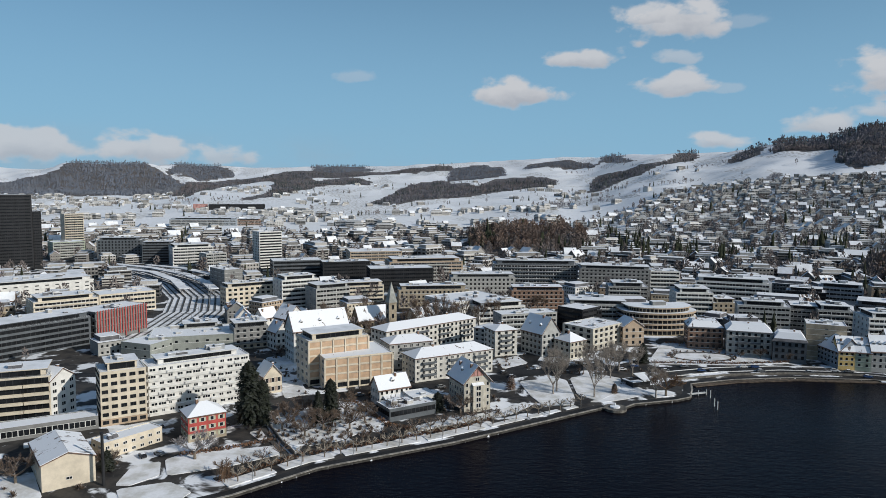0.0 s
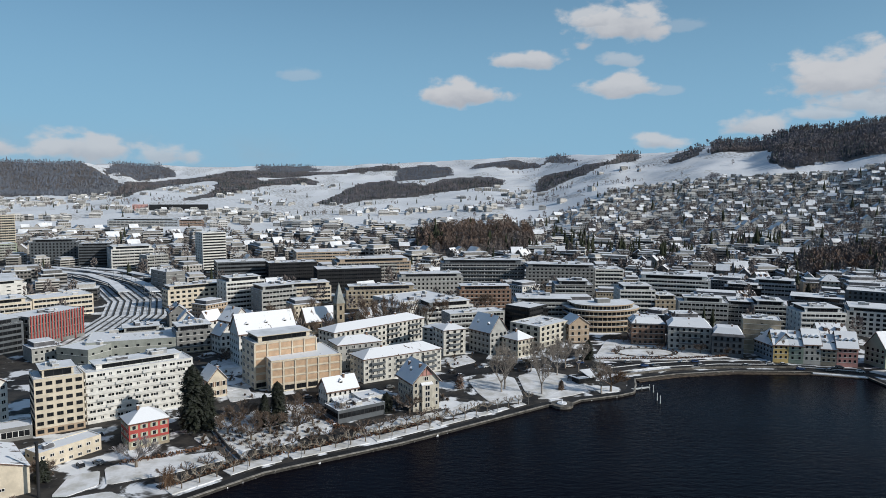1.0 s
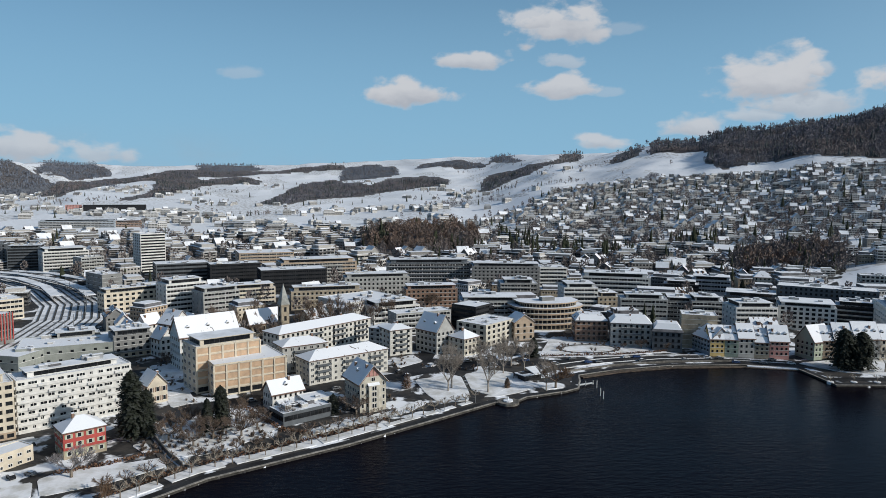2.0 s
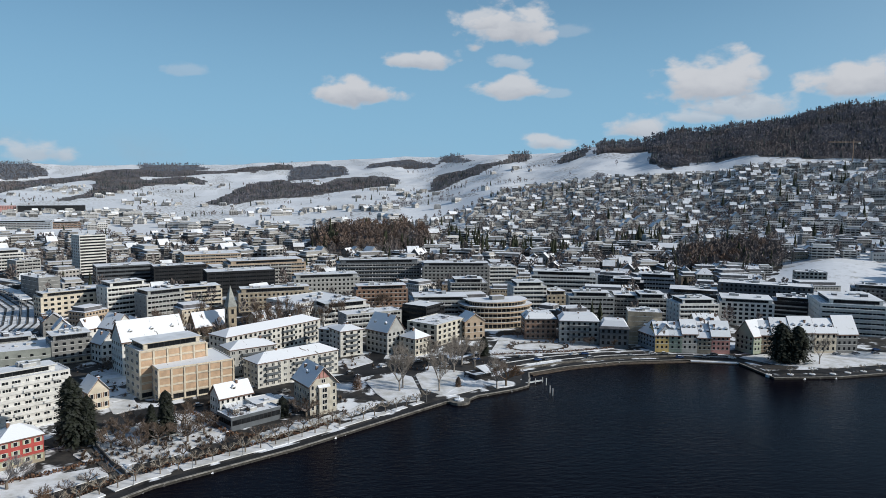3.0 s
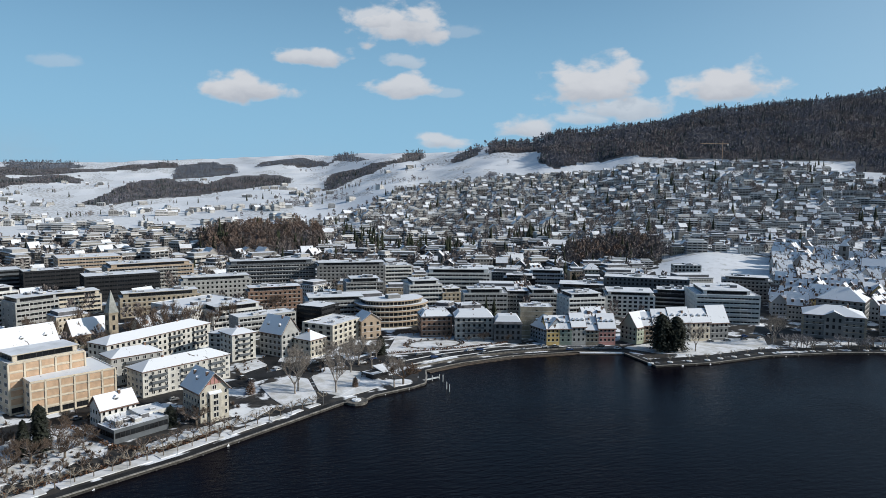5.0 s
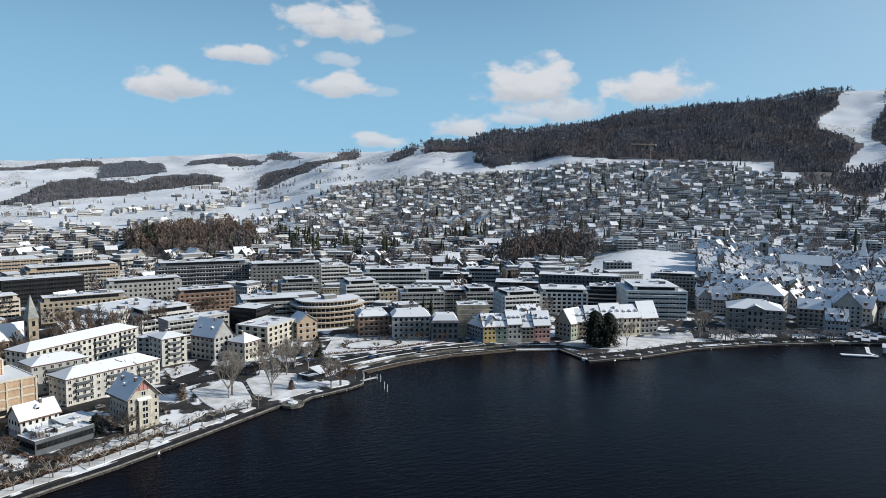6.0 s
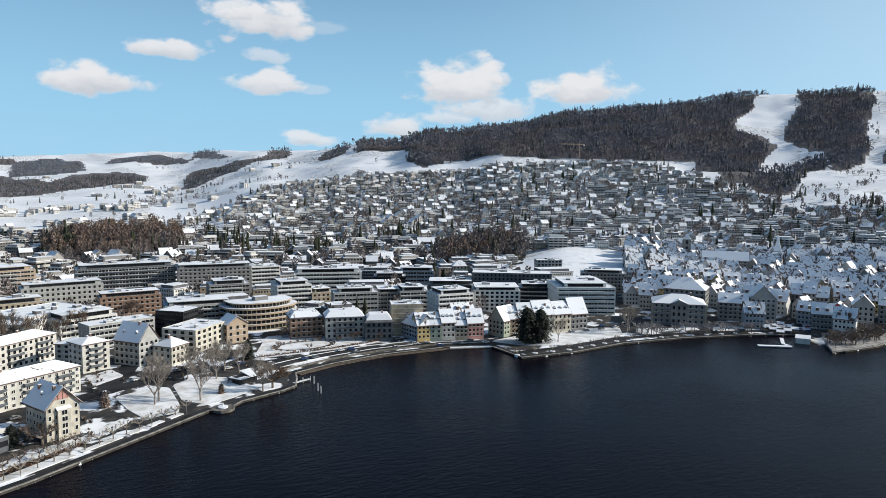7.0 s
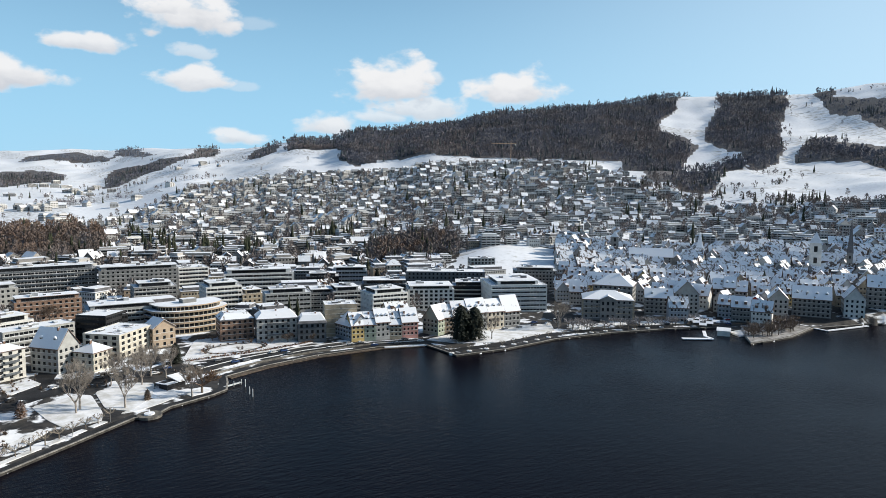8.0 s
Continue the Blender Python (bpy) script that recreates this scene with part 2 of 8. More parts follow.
FRAME = material("white_frame", (0.7, 0.7, 0.68), 0.5, spot=0.05)
DARK_FRAME = material("dark_frame", (0.04, 0.04, 0.044), 0.6, spot=0.1, spec=0.15)
TILE = material("roof_tile", (0.16, 0.10, 0.075), 0.85, spot=0.2, scale=0.6, fine=4)
SLATE = material("grey_roofing", (0.12, 0.12, 0.13), 0.8, spot=0.15)
BARK = material("bark", (0.17, 0.14, 0.11), 0.9, spot=0.2, scale=1.0, fine=6)
PALE_BARK = material("pale_bark", (0.36, 0.31, 0.25), 0.9, spot=0.2, scale=0.8, fine=6)
RED_PAINT = material("red_paint", (0.55, 0.05, 0.04), 0.5, spot=0.1)
WOOD = material("weathered_wood", (0.2, 0.14, 0.09), 0.8, spot=0.2, scale=0.8)
STEEL = material("galvanised_steel", (0.4, 0.41, 0.42), 0.45, 0.7, spot=0.1)
WALLS = {
    "sage": material("sage_grey_render", (0.27, 0.285, 0.26), 0.85, spot=0.08),
    "offwhite": material("off_white_render", (0.55, 0.535, 0.49), 0.85, spot=0.08),
    "white": material("white_render", (0.66, 0.65, 0.62), 0.85, spot=0.06),
    "cream": material("cream_render", (0.6, 0.53, 0.42), 0.85, spot=0.07),
    "grey": material("grey_render", (0.21, 0.21, 0.205), 0.85, spot=0.08),
    "pale": material("pale_grey_render", (0.36, 0.36, 0.345), 0.85, spot=0.07),
    "sand": material("sandstone", (0.36, 0.305, 0.225), 0.85, spot=0.12),
    "tan": material("tan_render", (0.42, 0.325, 0.235), 0.85, spot=0.08),
    "orange": material("orange_panel", (0.5, 0.345, 0.225), 0.7, spot=0.08),
    "brick": material("brown_brick", (0.227, 0.143, 0.101), 0.9, spot=0.12, scale=0.5),
    "dark": material("dark_cladding", (0.03, 0.031, 0.034), 0.6, spot=0.1, spec=0.12),
    "slate": material("blue_grey_cladding", (0.1, 0.112, 0.125), 0.6, spot=0.1),
    "red": material("red_render", (0.42, 0.071, 0.059), 0.8, spot=0.1),
    "stone": material("pale_villa_stone", (0.5, 0.465, 0.39), 0.85, spot=0.1),
    "yellow": material("yellow_render", (0.571, 0.42, 0.168), 0.85, spot=0.08),
    "green": material("pale_green_render", (0.34, 0.385, 0.3), 0.85, spot=0.07),
    "blue": material("pale_blue_render", (0.3, 0.335, 0.375), 0.85, spot=0.06),
    "rose": material("rose_render", (0.437, 0.227, 0.202), 0.85, spot=0.08),
}


# ---- mesh helpers ----
class Geo:
    """Collects vertices and faces of one mesh."""
    def __init__(self):
        self.v, self.f, self.m = [], [], []

    def face(self, pts, mat=0):
        n = len(self.v)
        self.v.extend(pts)
        self.f.append(tuple(range(n, n + len(pts))))
        self.m.append(mat)

    def box(self, x0, x1, y0, y1, z0, z1, mat=0, top=None):
        n = len(self.v)
        self.v += [(x0, y0, z0), (x1, y0, z0), (x1, y1, z0), (x0, y1, z0), (x0, y0, z1), (x1, y0, z1), (x1, y1, z1), (x0, y1, z1)]
        self.f += [(n, n + 3, n + 2, n + 1), (n + 4, n + 5, n + 6, n + 7), (n, n + 1, n + 5, n + 4), (n + 1, n + 2, n + 6, n + 5), (n + 2, n + 3, n + 7, n + 6), (n + 3, n, n + 4, n + 7)]
        self.m += [mat, mat if top is None else top, mat, mat, mat, mat]

    def prism(self, x0, x1, pts, mat=0):
        """A profile of (y, z) points, anticlockwise seen from +x, drawn out along x."""
        n, k = len(self.v), len(pts)
        self.v += [(x0, y, z) for y, z in pts] + [(x1, y, z) for y, z in pts]
        self.f += [tuple(n + i for i in reversed(range(k))), tuple(n + k + i for i in range(k))]
        self.f += [(n + i, n + (i + 1) % k, n + k + (i + 1) % k, n + k + i) for i in range(k)]
        self.m += [mat] * (k + 2)

    def solid(self, outline, z0, z1, mat=0, top=None):
        """An outline of (x, y) points, anticlockwise, drawn up from z0 to z1."""
        n, k = len(self.v), len(outline)
        self.v += [(x, y, z0) for x, y in outline] + [(x, y, z1) for x, y in outline]
        self.f += [tuple(n + i for i in reversed(range(k))), tuple(n + k + i for i in range(k))]
        self.f += [(n + i, n + (i + 1) % k, n + k + (i + 1) % k, n + k + i) for i in range(k)]
        self.m += [mat, mat if top is None else top] + [mat] * k

    def tube(self, a, b, ra, rb, sides=5, mat=0):
        a, b = Vector(a), Vector(b)
        q = (b - a).to_track_quat("Z", "Y").to_matrix()
        n = len(self.v)
        for c, r in ((a, ra), (b, rb)):
            for i in range(sides):
                t = 2 * math.pi * i / sides
                p = c + q @ Vector((math.cos(t) * r, math.sin(t) * r, 0))
                self.v.append(tuple(p))
        self.f += [(n + i, n + (i + 1) % sides, n + sides + (i + 1) % sides, n + sides + i) for i in range(sides)]
        self.f += [tuple(n + sides + i for i in range(sides)), tuple(n + i for i in reversed(range(sides)))]
        self.m += [mat] * (sides + 2)

    def add(self, other, matrix):
        n = len(self.v)
        self.v += [tuple(matrix @ Vector(p)) for p in other.v]
        self.f += [tuple(i + n for i in f) for f in other.f]
        self.m += other.m

    def weld(self):
        """Joins vertices that lie on one another."""
        place, back = {}, []
        for p in self.v:
            back.append(place.setdefault((round(p[0], 3), round(p[1], 3), round(p[2], 3)), len(place)))
        self.v = list(place)
        self.f = [tuple(back[i] for i in f) for f in self.f]
        return self

    def mesh(self, name, mats, smooth=False):
        me = bpy.data.meshes.new(name)
        me.from_pydata(self.v, [], self.f)
        for m in mats if isinstance(mats, (list, tuple)) else [mats]:
            me.materials.append(m)
        if any(self.m):
            me.polygons.foreach_set("material_index", self.m)
        if smooth:
            me.polygons.foreach_set("use_smooth", [True] * len(self.f))
        me.update()
        return me


def part(name, geo, mats, parent, label="", at=None, smooth=False):
    """One mesh object under a thing or a part."""
    me = geo if isinstance(geo, bpy.types.Mesh) else geo.mesh(name, mats, smooth)
    ob = new(name, me)
    ob.parent = parent
    if at is not None:
        ob.matrix_basis = at
    return tagged(ob, label)


def thing(name, label, category, m, group="", kind=""):
    ob = new(name)
    ob.empty_display_size = 2
    ob.matrix_basis = m
    return tagged(ob, label, category, group, kind)


def single(name, geo, mats, label, category="", m=None, group="", kind="", smooth=False):
    ob = new(name, geo.mesh(name, mats, smooth))
    if m is not None:
        ob.matrix_basis = m
    return tagged(ob, label, category, group, kind)


# ---- the lie of the land ----
# Along each bearing from the lake: distance and height of six places.
LIE = {}


def profile(az, *steps):
    """How the land rises along one bearing: distance and height, six times."""
    LIE[az] = steps


profile(-180, (2500, -4), (3000, 3), (3400, 30), (3900, 80), (4400, 130), (4900, 160))
profile(-120, (2500, -4), (3000, 3), (3400, 30), (3900, 80), (4400, 130), (4900, 160))
profile(-90, (600, 3), (1500, 5), (2600, 10), (3300, 30), (4300, 100), (4900, 150))
profile(-60, (600, 3), (1500, 5), (2600, 10), (3300, 30), (4300, 110), (4900, 150))
profile(-32, (600, 3), (1500, 5), (2700, 12), (3500, 40), (4300, 110), (4850, 165))
profile(-30, (600, 3), (1500, 5), (2700, 12), (3500, 45), (4200, 130), (4850, 165))
profile(-27.8, (600, 3), (1500, 5), (2700, 12), (3600, 48), (4200, 188), (4850, 190))
profile(-23.2, (600, 3), (1500, 5), (2700, 14), (3600, 48), (4200, 188), (4850, 190))
profile(-20.5, (600, 3), (1500, 5), (2600, 20), (3500, 60), (4200, 150), (4850, 200))
profile(-19, (600, 3), (1500, 5), (2400, 20), (3000, 50), (4000, 90), (4750, 196))
profile(-11, (600, 3), (1500, 5), (1900, 10), (2500, 32), (3400, 85), (4650, 190))
profile(0, (600, 3), (1500, 8), (1900, 15), (2600, 46), (3300, 93), (4650, 222))
profile(9.8, (600, 3), (1150, 6), (1500, 20), (2200, 46), (3000, 102), (4500, 262))
profile(18.5, (600, 3), (1000, 4), (1250, 25), (1900, 86), (2500, 146), (3600, 250))
profile(27, (600, 3), (850, 5), (1200, 33), (1850, 106), (2400, 200), (2900, 260))
profile(32, (600, 3), (840, 6), (1150, 33), (1800, 118), (2350, 232), (2750, 300))
profile(37, (600, 4), (770, 12), (1100, 36), (1800, 145), (2200, 228), (2600, 308))
profile(42, (640, 4), (800, 25), (1100, 42), (1780, 140), (2250, 250), (2700, 356))
profile(47, (640, 4), (800, 22), (1100, 40), (1750, 132), (2300, 270), (2800, 388))
profile(55.6, (520, 3), (750, 8), (1080, 36), (1800, 132), (2300, 240), (3050, 450))
profile(63, (520, 3), (720, 10), (1050, 40), (1700, 126), (2300, 235), (3100, 450))
profile(70, (500, 3), (700, 14), (1000, 46), (1650, 125), (2200, 220), (3100, 478))
profile(95, (500, 3), (700, 14), (1000, 46), (1650, 120), (2200, 200), (3100, 420))
profile(120, (2500, -4), (3000, 3), (3400, 30), (3900, 80), (4400, 130), (4900, 160))
profile(180, (2500, -4), (3000, 3), (3400, 30), (3900, 80), (4400, 130), (4900, 160))
LIE_AZ = np.array(sorted(LIE), dtype=float)
LIE_R = np.array([[p[0] for p in LIE[a]] for a in sorted(LIE)], dtype=float)
LIE_Z = np.array([[p[1] for p in LIE[a]] for a in sorted(LIE)], dtype=float)

# The shore, from the west end of the promenade round the bay to the old town.
SHORE = [(-2600, -900), (-900, -190), (-400, 20), (-180, 138), (-65, 210), (-42, 231.5), (4, 256), (41, 280), (70, 299), (77, 297), (86, 305), (107, 311.5), (115, 316), (120, 328), (123, 338),
         (147, 346), (179, 350.5), (218, 347.5), (244, 338), (243, 305), (278, 300), (319, 302), (363, 294), (404, 280), (440, 262), (437, 246), (408.5, 222.5),
         (448, 217.5), (491, 223), (534, 208), (560, 196), (700, 120), (1000, -60), (1600, -500), (2600, -1500)]
SHORE_XY = np.array(SHORE, dtype=float)


def on_land(x, y):
    """Which places lie on the land's side of the shore."""
    x, y = np.asarray(x, float), np.asarray(y, float)
    ring = np.vstack([SHORE_XY, [(9000, -1500), (9000, 9000), (-9000, 9000), (-9000, -900)]])
    if x.size < 64:
        nxt = np.roll(ring, -1, 0)
        cross = (ring[:, 1] > y[..., None]) != (nxt[:, 1] > y[..., None])
        with np.errstate(divide="ignore", invalid="ignore"):
            side = x[..., None] < (nxt[:, 0] - ring[:, 0]) * (y[..., None] - ring[:, 1]) / (nxt[:, 1] - ring[:, 1]) + ring[:, 0]
        return (cross & side).sum(-1) % 2 == 1
    inside = np.zeros(x.shape, bool)
    for (x0, y0), (x1, y1) in zip(ring, np.roll(ring, -1, 0)):
        cross = (y0 > y) != (y1 > y)
        with np.errstate(divide="ignore", invalid="ignore"):
            inside ^= cross & (x < (x1 - x0) * (y - y0) / (y1 - y0) + x0)
    return inside


def shore_distance(x, y):
    x, y = np.asarray(x, float), np.asarray(y, float)
    if x.size < 64:
        a, d = SHORE_XY[:-1], np.diff(SHORE_XY, axis=0)
        px, py = x[..., None] - a[:, 0], y[..., None] - a[:, 1]
        s = np.minimum(1, np.maximum(0, (px * d[:, 0] + py * d[:, 1]) / (d ** 2).sum(1)))
        return np.sqrt(((px - s * d[:, 0]) ** 2 + (py - s * d[:, 1]) ** 2).min(-1))
    best = np.full(x.shape, 1e9)
    for (x0, y0), (x1, y1) in zip(SHORE_XY[:-1], SHORE_XY[1:]):
        dx, dy = x1 - x0, y1 - y0
        s = np.clip(((x - x0) * dx + (y - y0) * dy) / (dx * dx + dy * dy), 0, 1)
        best = np.minimum(best, np.hypot(x - x0 - s * dx, y - y0 - s * dy))
    return best


def ripple(x, y, size, seed=0.0):
    """Smooth rolling between -1 and 1."""
    a, b = x / size + seed, y / size - seed * 1.7
    return (np.sin(a * 1.9 + 1.3 * np.sin(b * 1.3)) + np.sin(b * 2.3 + 1.1 * np.sin(a * 1.7 + 2)) + np.sin((a + b) * 1.4 + 0.7 + np.sin(a * 0.9 - b))) / 3


def land_height(x, y):
    """The height of the ground (without the lake)."""
    x, y = np.asarray(x, float), np.asarray(y, float)
    az, r = np.degrees(np.arctan2(x, y)), np.hypot(x, y)
    i = np.clip(np.searchsorted(LIE_AZ, az) - 1, 0, len(LIE_AZ) - 2)
    s = np.clip((az - LIE_AZ[i]) / (LIE_AZ[i + 1] - LIE_AZ[i]), 0, 1)
    s = (s * s * (3 - 2 * s))[..., None]
    rn, zn = LIE_R[i] * (1 - s) + LIE_R[i + 1] * s, LIE_Z[i] * (1 - s) + LIE_Z[i + 1] * s
    z = zn[..., 0].copy()
    for k in range(5):
        u = np.clip((r - rn[..., k]) / (rn[..., k + 1] - rn[..., k]), 0, 1)
        u = 0.6 * u + 0.4 * u * u * (3 - 2 * u)
        z = z + (zn[..., k + 1] - zn[..., k]) * u
    z = z - np.clip(r - rn[..., 5], 0, None) * 0.02
    swell = np.clip((z - 12) / 90, 0, 1)
    z = z + swell * (9 * ripple(x, y, 260, 0.4) + 6 * ripple(x, y, 95, 2.1) + 2.6 * ripple(x, y, 38, 5.1))
    # the wooded knoll behind the offices
    z = z + 26 * np.exp(-(((x - 130) / 120) ** 2 + ((y - 1010) / 60) ** 2))
    if r.size == 0 or r.min() >= 700:
        return z
    return np.where(r < 700, np.minimum(z, np.minimum(3.0, 0.8 + 0.03 * shore_distance(x, y)) + np.clip(r - 560, 0, 200) * 0.16), z)


def ground_z(x, y):
    return float(land_height(np.array([x]), np.array([y]))[0])


# ---- where the woods stand ----
FORESTS = []


def forest(name, thick, firs, edge):
    """A wood within an edge of (bearing, distance): how thick it stands, and its share of firs."""
    q = np.array(edge, dtype=float)
    FORESTS.append((name, thick, firs, q, q.min(0), q.max(0)))


def stand(name, a0, a1, r0, r1, thick, firs=0.1):
    forest(name, thick, firs, [(a0, r0), (a1, r0), (a1, r1), (a0, r1)])


forest("hillside", 1.0, 0.14, [(24.9, 3010), (24.9, 2460), (26.3, 2460), (28.9, 2390), (29.2, 2050), (30.7, 1960), (33.5, 1980), (37.3, 1940), (42.2, 1880), (48.2, 1890), (51.2, 1870), (51.7, 1770), (55.6, 1680), (56.2, 1940), (56.9, 2100), (56.1, 2310), (54.8, 2430), (53.9, 2500), (55.2, 2740), (55.4, 2910), (56.6, 3110), (46.9, 2860), (33.4, 2720), (27.2, 2840)])
forest("between_pistes", 1.0, 0.1, [(58.3, 3120), (58.3, 3010), (58.3, 2700), (57.5, 2510), (57.7, 2170), (58.7, 2060), (60.1, 1990), (60.5, 1820), (61.3, 1750), (62.5, 1830), (62.9, 1920), (62.6, 2270), (62.8, 2580), (63.0, 2910), (63.0, 3120)])
forest("piste_foot", 0.8, 0.2, [(55.6, 1670), (57.6, 1740), (59.2, 1930), (60.1, 1920), (60.5, 1790), (59.0, 1690), (58.0, 1420), (55.6, 1510)])
forest("right_copse", 1.0, 0.1, [(63.9, 1930), (64.2, 2110), (66.1, 2340), (66.3, 2150), (69.3, 2030), (72.8, 2000), (72.9, 1700), (69.4, 1710), (68.1, 1820), (66.4, 1860), (63.9, 1860)])
forest("upper_right", 0.9, 0.3, [(64.6, 2990), (64.8, 3120), (66.0, 3120), (66.0, 2900), (69.1, 2730), (72.6, 2700), (72.7, 2380), (69.2, 2420), (67.2, 2570), (66.0, 2660), (65.3, 2740), (65.2, 2860)])
forest("mid_a", 1.0, 0.45, [(11.6, 2440), (11.7, 2950), (12.4, 3120), (14.5, 3060), (16.6, 3060), (18.2, 3100), (18.4, 2940), (16.2, 2820), (14.1, 2570), (12.5, 2420)])
forest("mid_b", 1.0, 0.3, [(-6.2, 2300), (-4.3, 2780), (-2.9, 3160), (-2.0, 3490), (-0.0, 3560), (2.8, 3100), (4.0, 3340), (7.1, 3460), (9.1, 3190), (9.1, 2980), (6.2, 2770), (3.0, 2620), (-2.1, 2420), (-3.9, 2260)])
forest("mid_c", 0.9, 0.2, [(0.2, 3500), (0.8, 4330), (3.1, 4460), (4.9, 3980), (5.1, 3590), (3.0, 3460)])
forest("mid_d", 0.9, 0.3, [(6.1, 3870), (7.9, 4220), (9.7, 4230), (12.5, 3740), (12.0, 3680), (8.8, 3800)])
forest("mid_e", 0.9, 0.15, [(21.9, 2590), (22.3, 2820), (23.8, 3040), (24.4, 2700), (24.1, 2610), (22.8, 2420)])
forest("crest_a", 0.8, 0.3, [(12.3, 3840), (12.7, 4140), (13.6, 4160), (14.4, 3810), (15.4, 3290)])
forest("crest_b", 0.8, 0.2, [(17.7, 3070), (18.3, 3520), (19.6, 3630), (19.8, 3180), (18.9, 2900)])
forest("hedge_a", 0.5, 0.15, [(7.5, 2000), (10.2, 2230), (13.3, 2180), (15.5, 1950), (15.6, 1840), (12.0, 1960), (8.6, 1880)])
forest("copse_a", 0.6, 0.1, [(24.2, 1920), (25.0, 2050), (25.7, 1940), (25.3, 1830)])
forest("copse_b", 0.8, 0.5, [(29.0, 2090), (29.1, 2210), (30.1, 2190), (30.6, 2100), (30.8, 1930), (29.7, 1960)])
forest("table_hill", 1.0, 0.3, [(-34.1, 3300), (-34.1, 3940), (-32.1, 4080), (-30.1, 4060), (-28.4, 4120), (-27.6, 4340), (-23.1, 4480), (-22.5, 4150), (-21.1, 3960), (-20.3, 3700), (-21.0, 3200), (-25.1, 3250), (-28.8, 3270)])
forest("far_a", 0.9, 0.2, [(-21.5, 4020), (-20.7, 4890), (-18.0, 4880), (-16.6, 4450), (-16.4, 4220), (-18.0, 4120), (-20.0, 3920)])
forest("far_b", 0.95, 0.2, [(-21.2, 3040), (-20.4, 3650), (-18.7, 4010), (-16.2, 4100), (-14.5, 4050), (-12.8, 4280), (-10.2, 4340), (-6.6, 4050), (-2.9, 4260), (0.7, 4500), (0.7, 3980), (-3.9, 3980), (-6.2, 3900), (-10.2, 3820), (-12.8, 3770), (-15.4, 3790), (-17.1, 3580), (-18.7, 3220), (-19.9, 2930)])
forest("far_c", 0.95, 0.4, [(-13.6, 3220), (-13.5, 3780), (-11.9, 3840), (-10.1, 3780), (-6.6, 3810), (-5.7, 3680), (-6.1, 3350), (-10.1, 3220), (-11.9, 2960), (-15.0, 2580), (-16.3, 2570), (-14.2, 3020)])
forest("far_d", 0.7, 0.3, [(-10.7, 4560), (-10.0, 4720), (-6.6, 4710), (-5.6, 4300), (-6.6, 4060), (-10.2, 4140)])
forest("copse_c", 0.5, 0.3, [(-17.0, 3330), (-16.7, 3900), (-16.1, 3840), (-16.0, 3270)])
forest("copse_d", 0.4, 0.3, [(-21.4, 2610), (-21.3, 2930), (-19.6, 2790), (-19.4, 2550)])
stand("far_west", -40, -33, 4300, 4700, 0.8)
stand("slope_foot", 53.2, 56.3, 1560, 1760, 0.8)
stand("knoll", 2.2, 11.8, 920, 1075, 1.0)
stand("garden_wood", 31.5, 37.6, 800, 930, 0.4)
stand("village_edge", -31, -27, 2950, 3040, 0.4)
stand("field_row", 1.5, 8.5, 2450, 2490, 0.4)
stand("field_row", 18.5, 23, 2250, 2290, 0.35)
stand("field_row", 8, 13, 1820, 1850, 0.35)
stand("field_row", -3, 0.5, 2180, 2215, 0.35)
stand("field_row", -9, -5, 2350, 2380, 0.3)


def within(az, r, q):
    """Whether bearings and distances lie inside an edge."""
    inside = np.zeros(np.shape(az), bool)
    for (a0, r0), (a1, r1) in zip(q, np.roll(q, -1, 0)):
        if a0 != a1:
            inside ^= ((a0 > az) != (a1 > az)) & (r < (r1 - r0) * (az - a0) / (a1 - a0) + r0)
    return inside


def woods(x, y):
    """How thick the forest stands at a place, 0 to 1."""
    x, y = np.asarray(x, float), np.asarray(y, float)
    n = ripple(x, y, 95, 3.3) * 0.6 + ripple(x, y, 40, 1.2) * 0.4
    m = ripple(x, y, 75, 7.7) * 0.6 + ripple(x, y, 28, 0.3) * 0.4
    az = np.degrees(np.arctan2(x, y)) + 0.25 * n + 0.15 * m
    r = np.hypot(x, y) * (1 + 0.012 * m + 0.008 * n)
    w = np.zeros(x.shape)
    for name, thick, firs, q, lo, hi in FORESTS:
        if x.size < 64 and not (lo[0] <= az.max() and az.min() <= hi[0] and lo[1] <= r.max() and r.min() <= hi[1]):
            continue
        w = np.maximum(w, thick * within(az, r, q))
    return w


def urban(x, y):
    """How built up a place is, 0 to 1."""
    x, y = np.asarray(x, float), np.asarray(y, float)
    az, r = np.degrees(np.arctan2(x, y)), np.hypot(x, y)
    edge = np.interp(az, [-90, -30, -12, 0, 10, 18, 27, 37, 50, 56, 70, 95], [1500, 1700, 1300, 1350, 1450, 1850, 1820, 1800, 1700, 1500, 1250, 1200])
    return np.clip((edge - r) / 120, 0, 1)


def open_snow(x, y, more=0.0):
    """Whether a place lies on one of the open snow fields inside the town."""
    for cx, cy, ra, rb, turn in OPEN_SNOW:
        c, s = math.cos(radians(turn)), math.sin(radians(turn))
        if abs((x - cx) * c + (y - cy) * s) < ra + more and abs((y - cy) * c - (x - cx) * s) < rb + more:
            return True
    return False


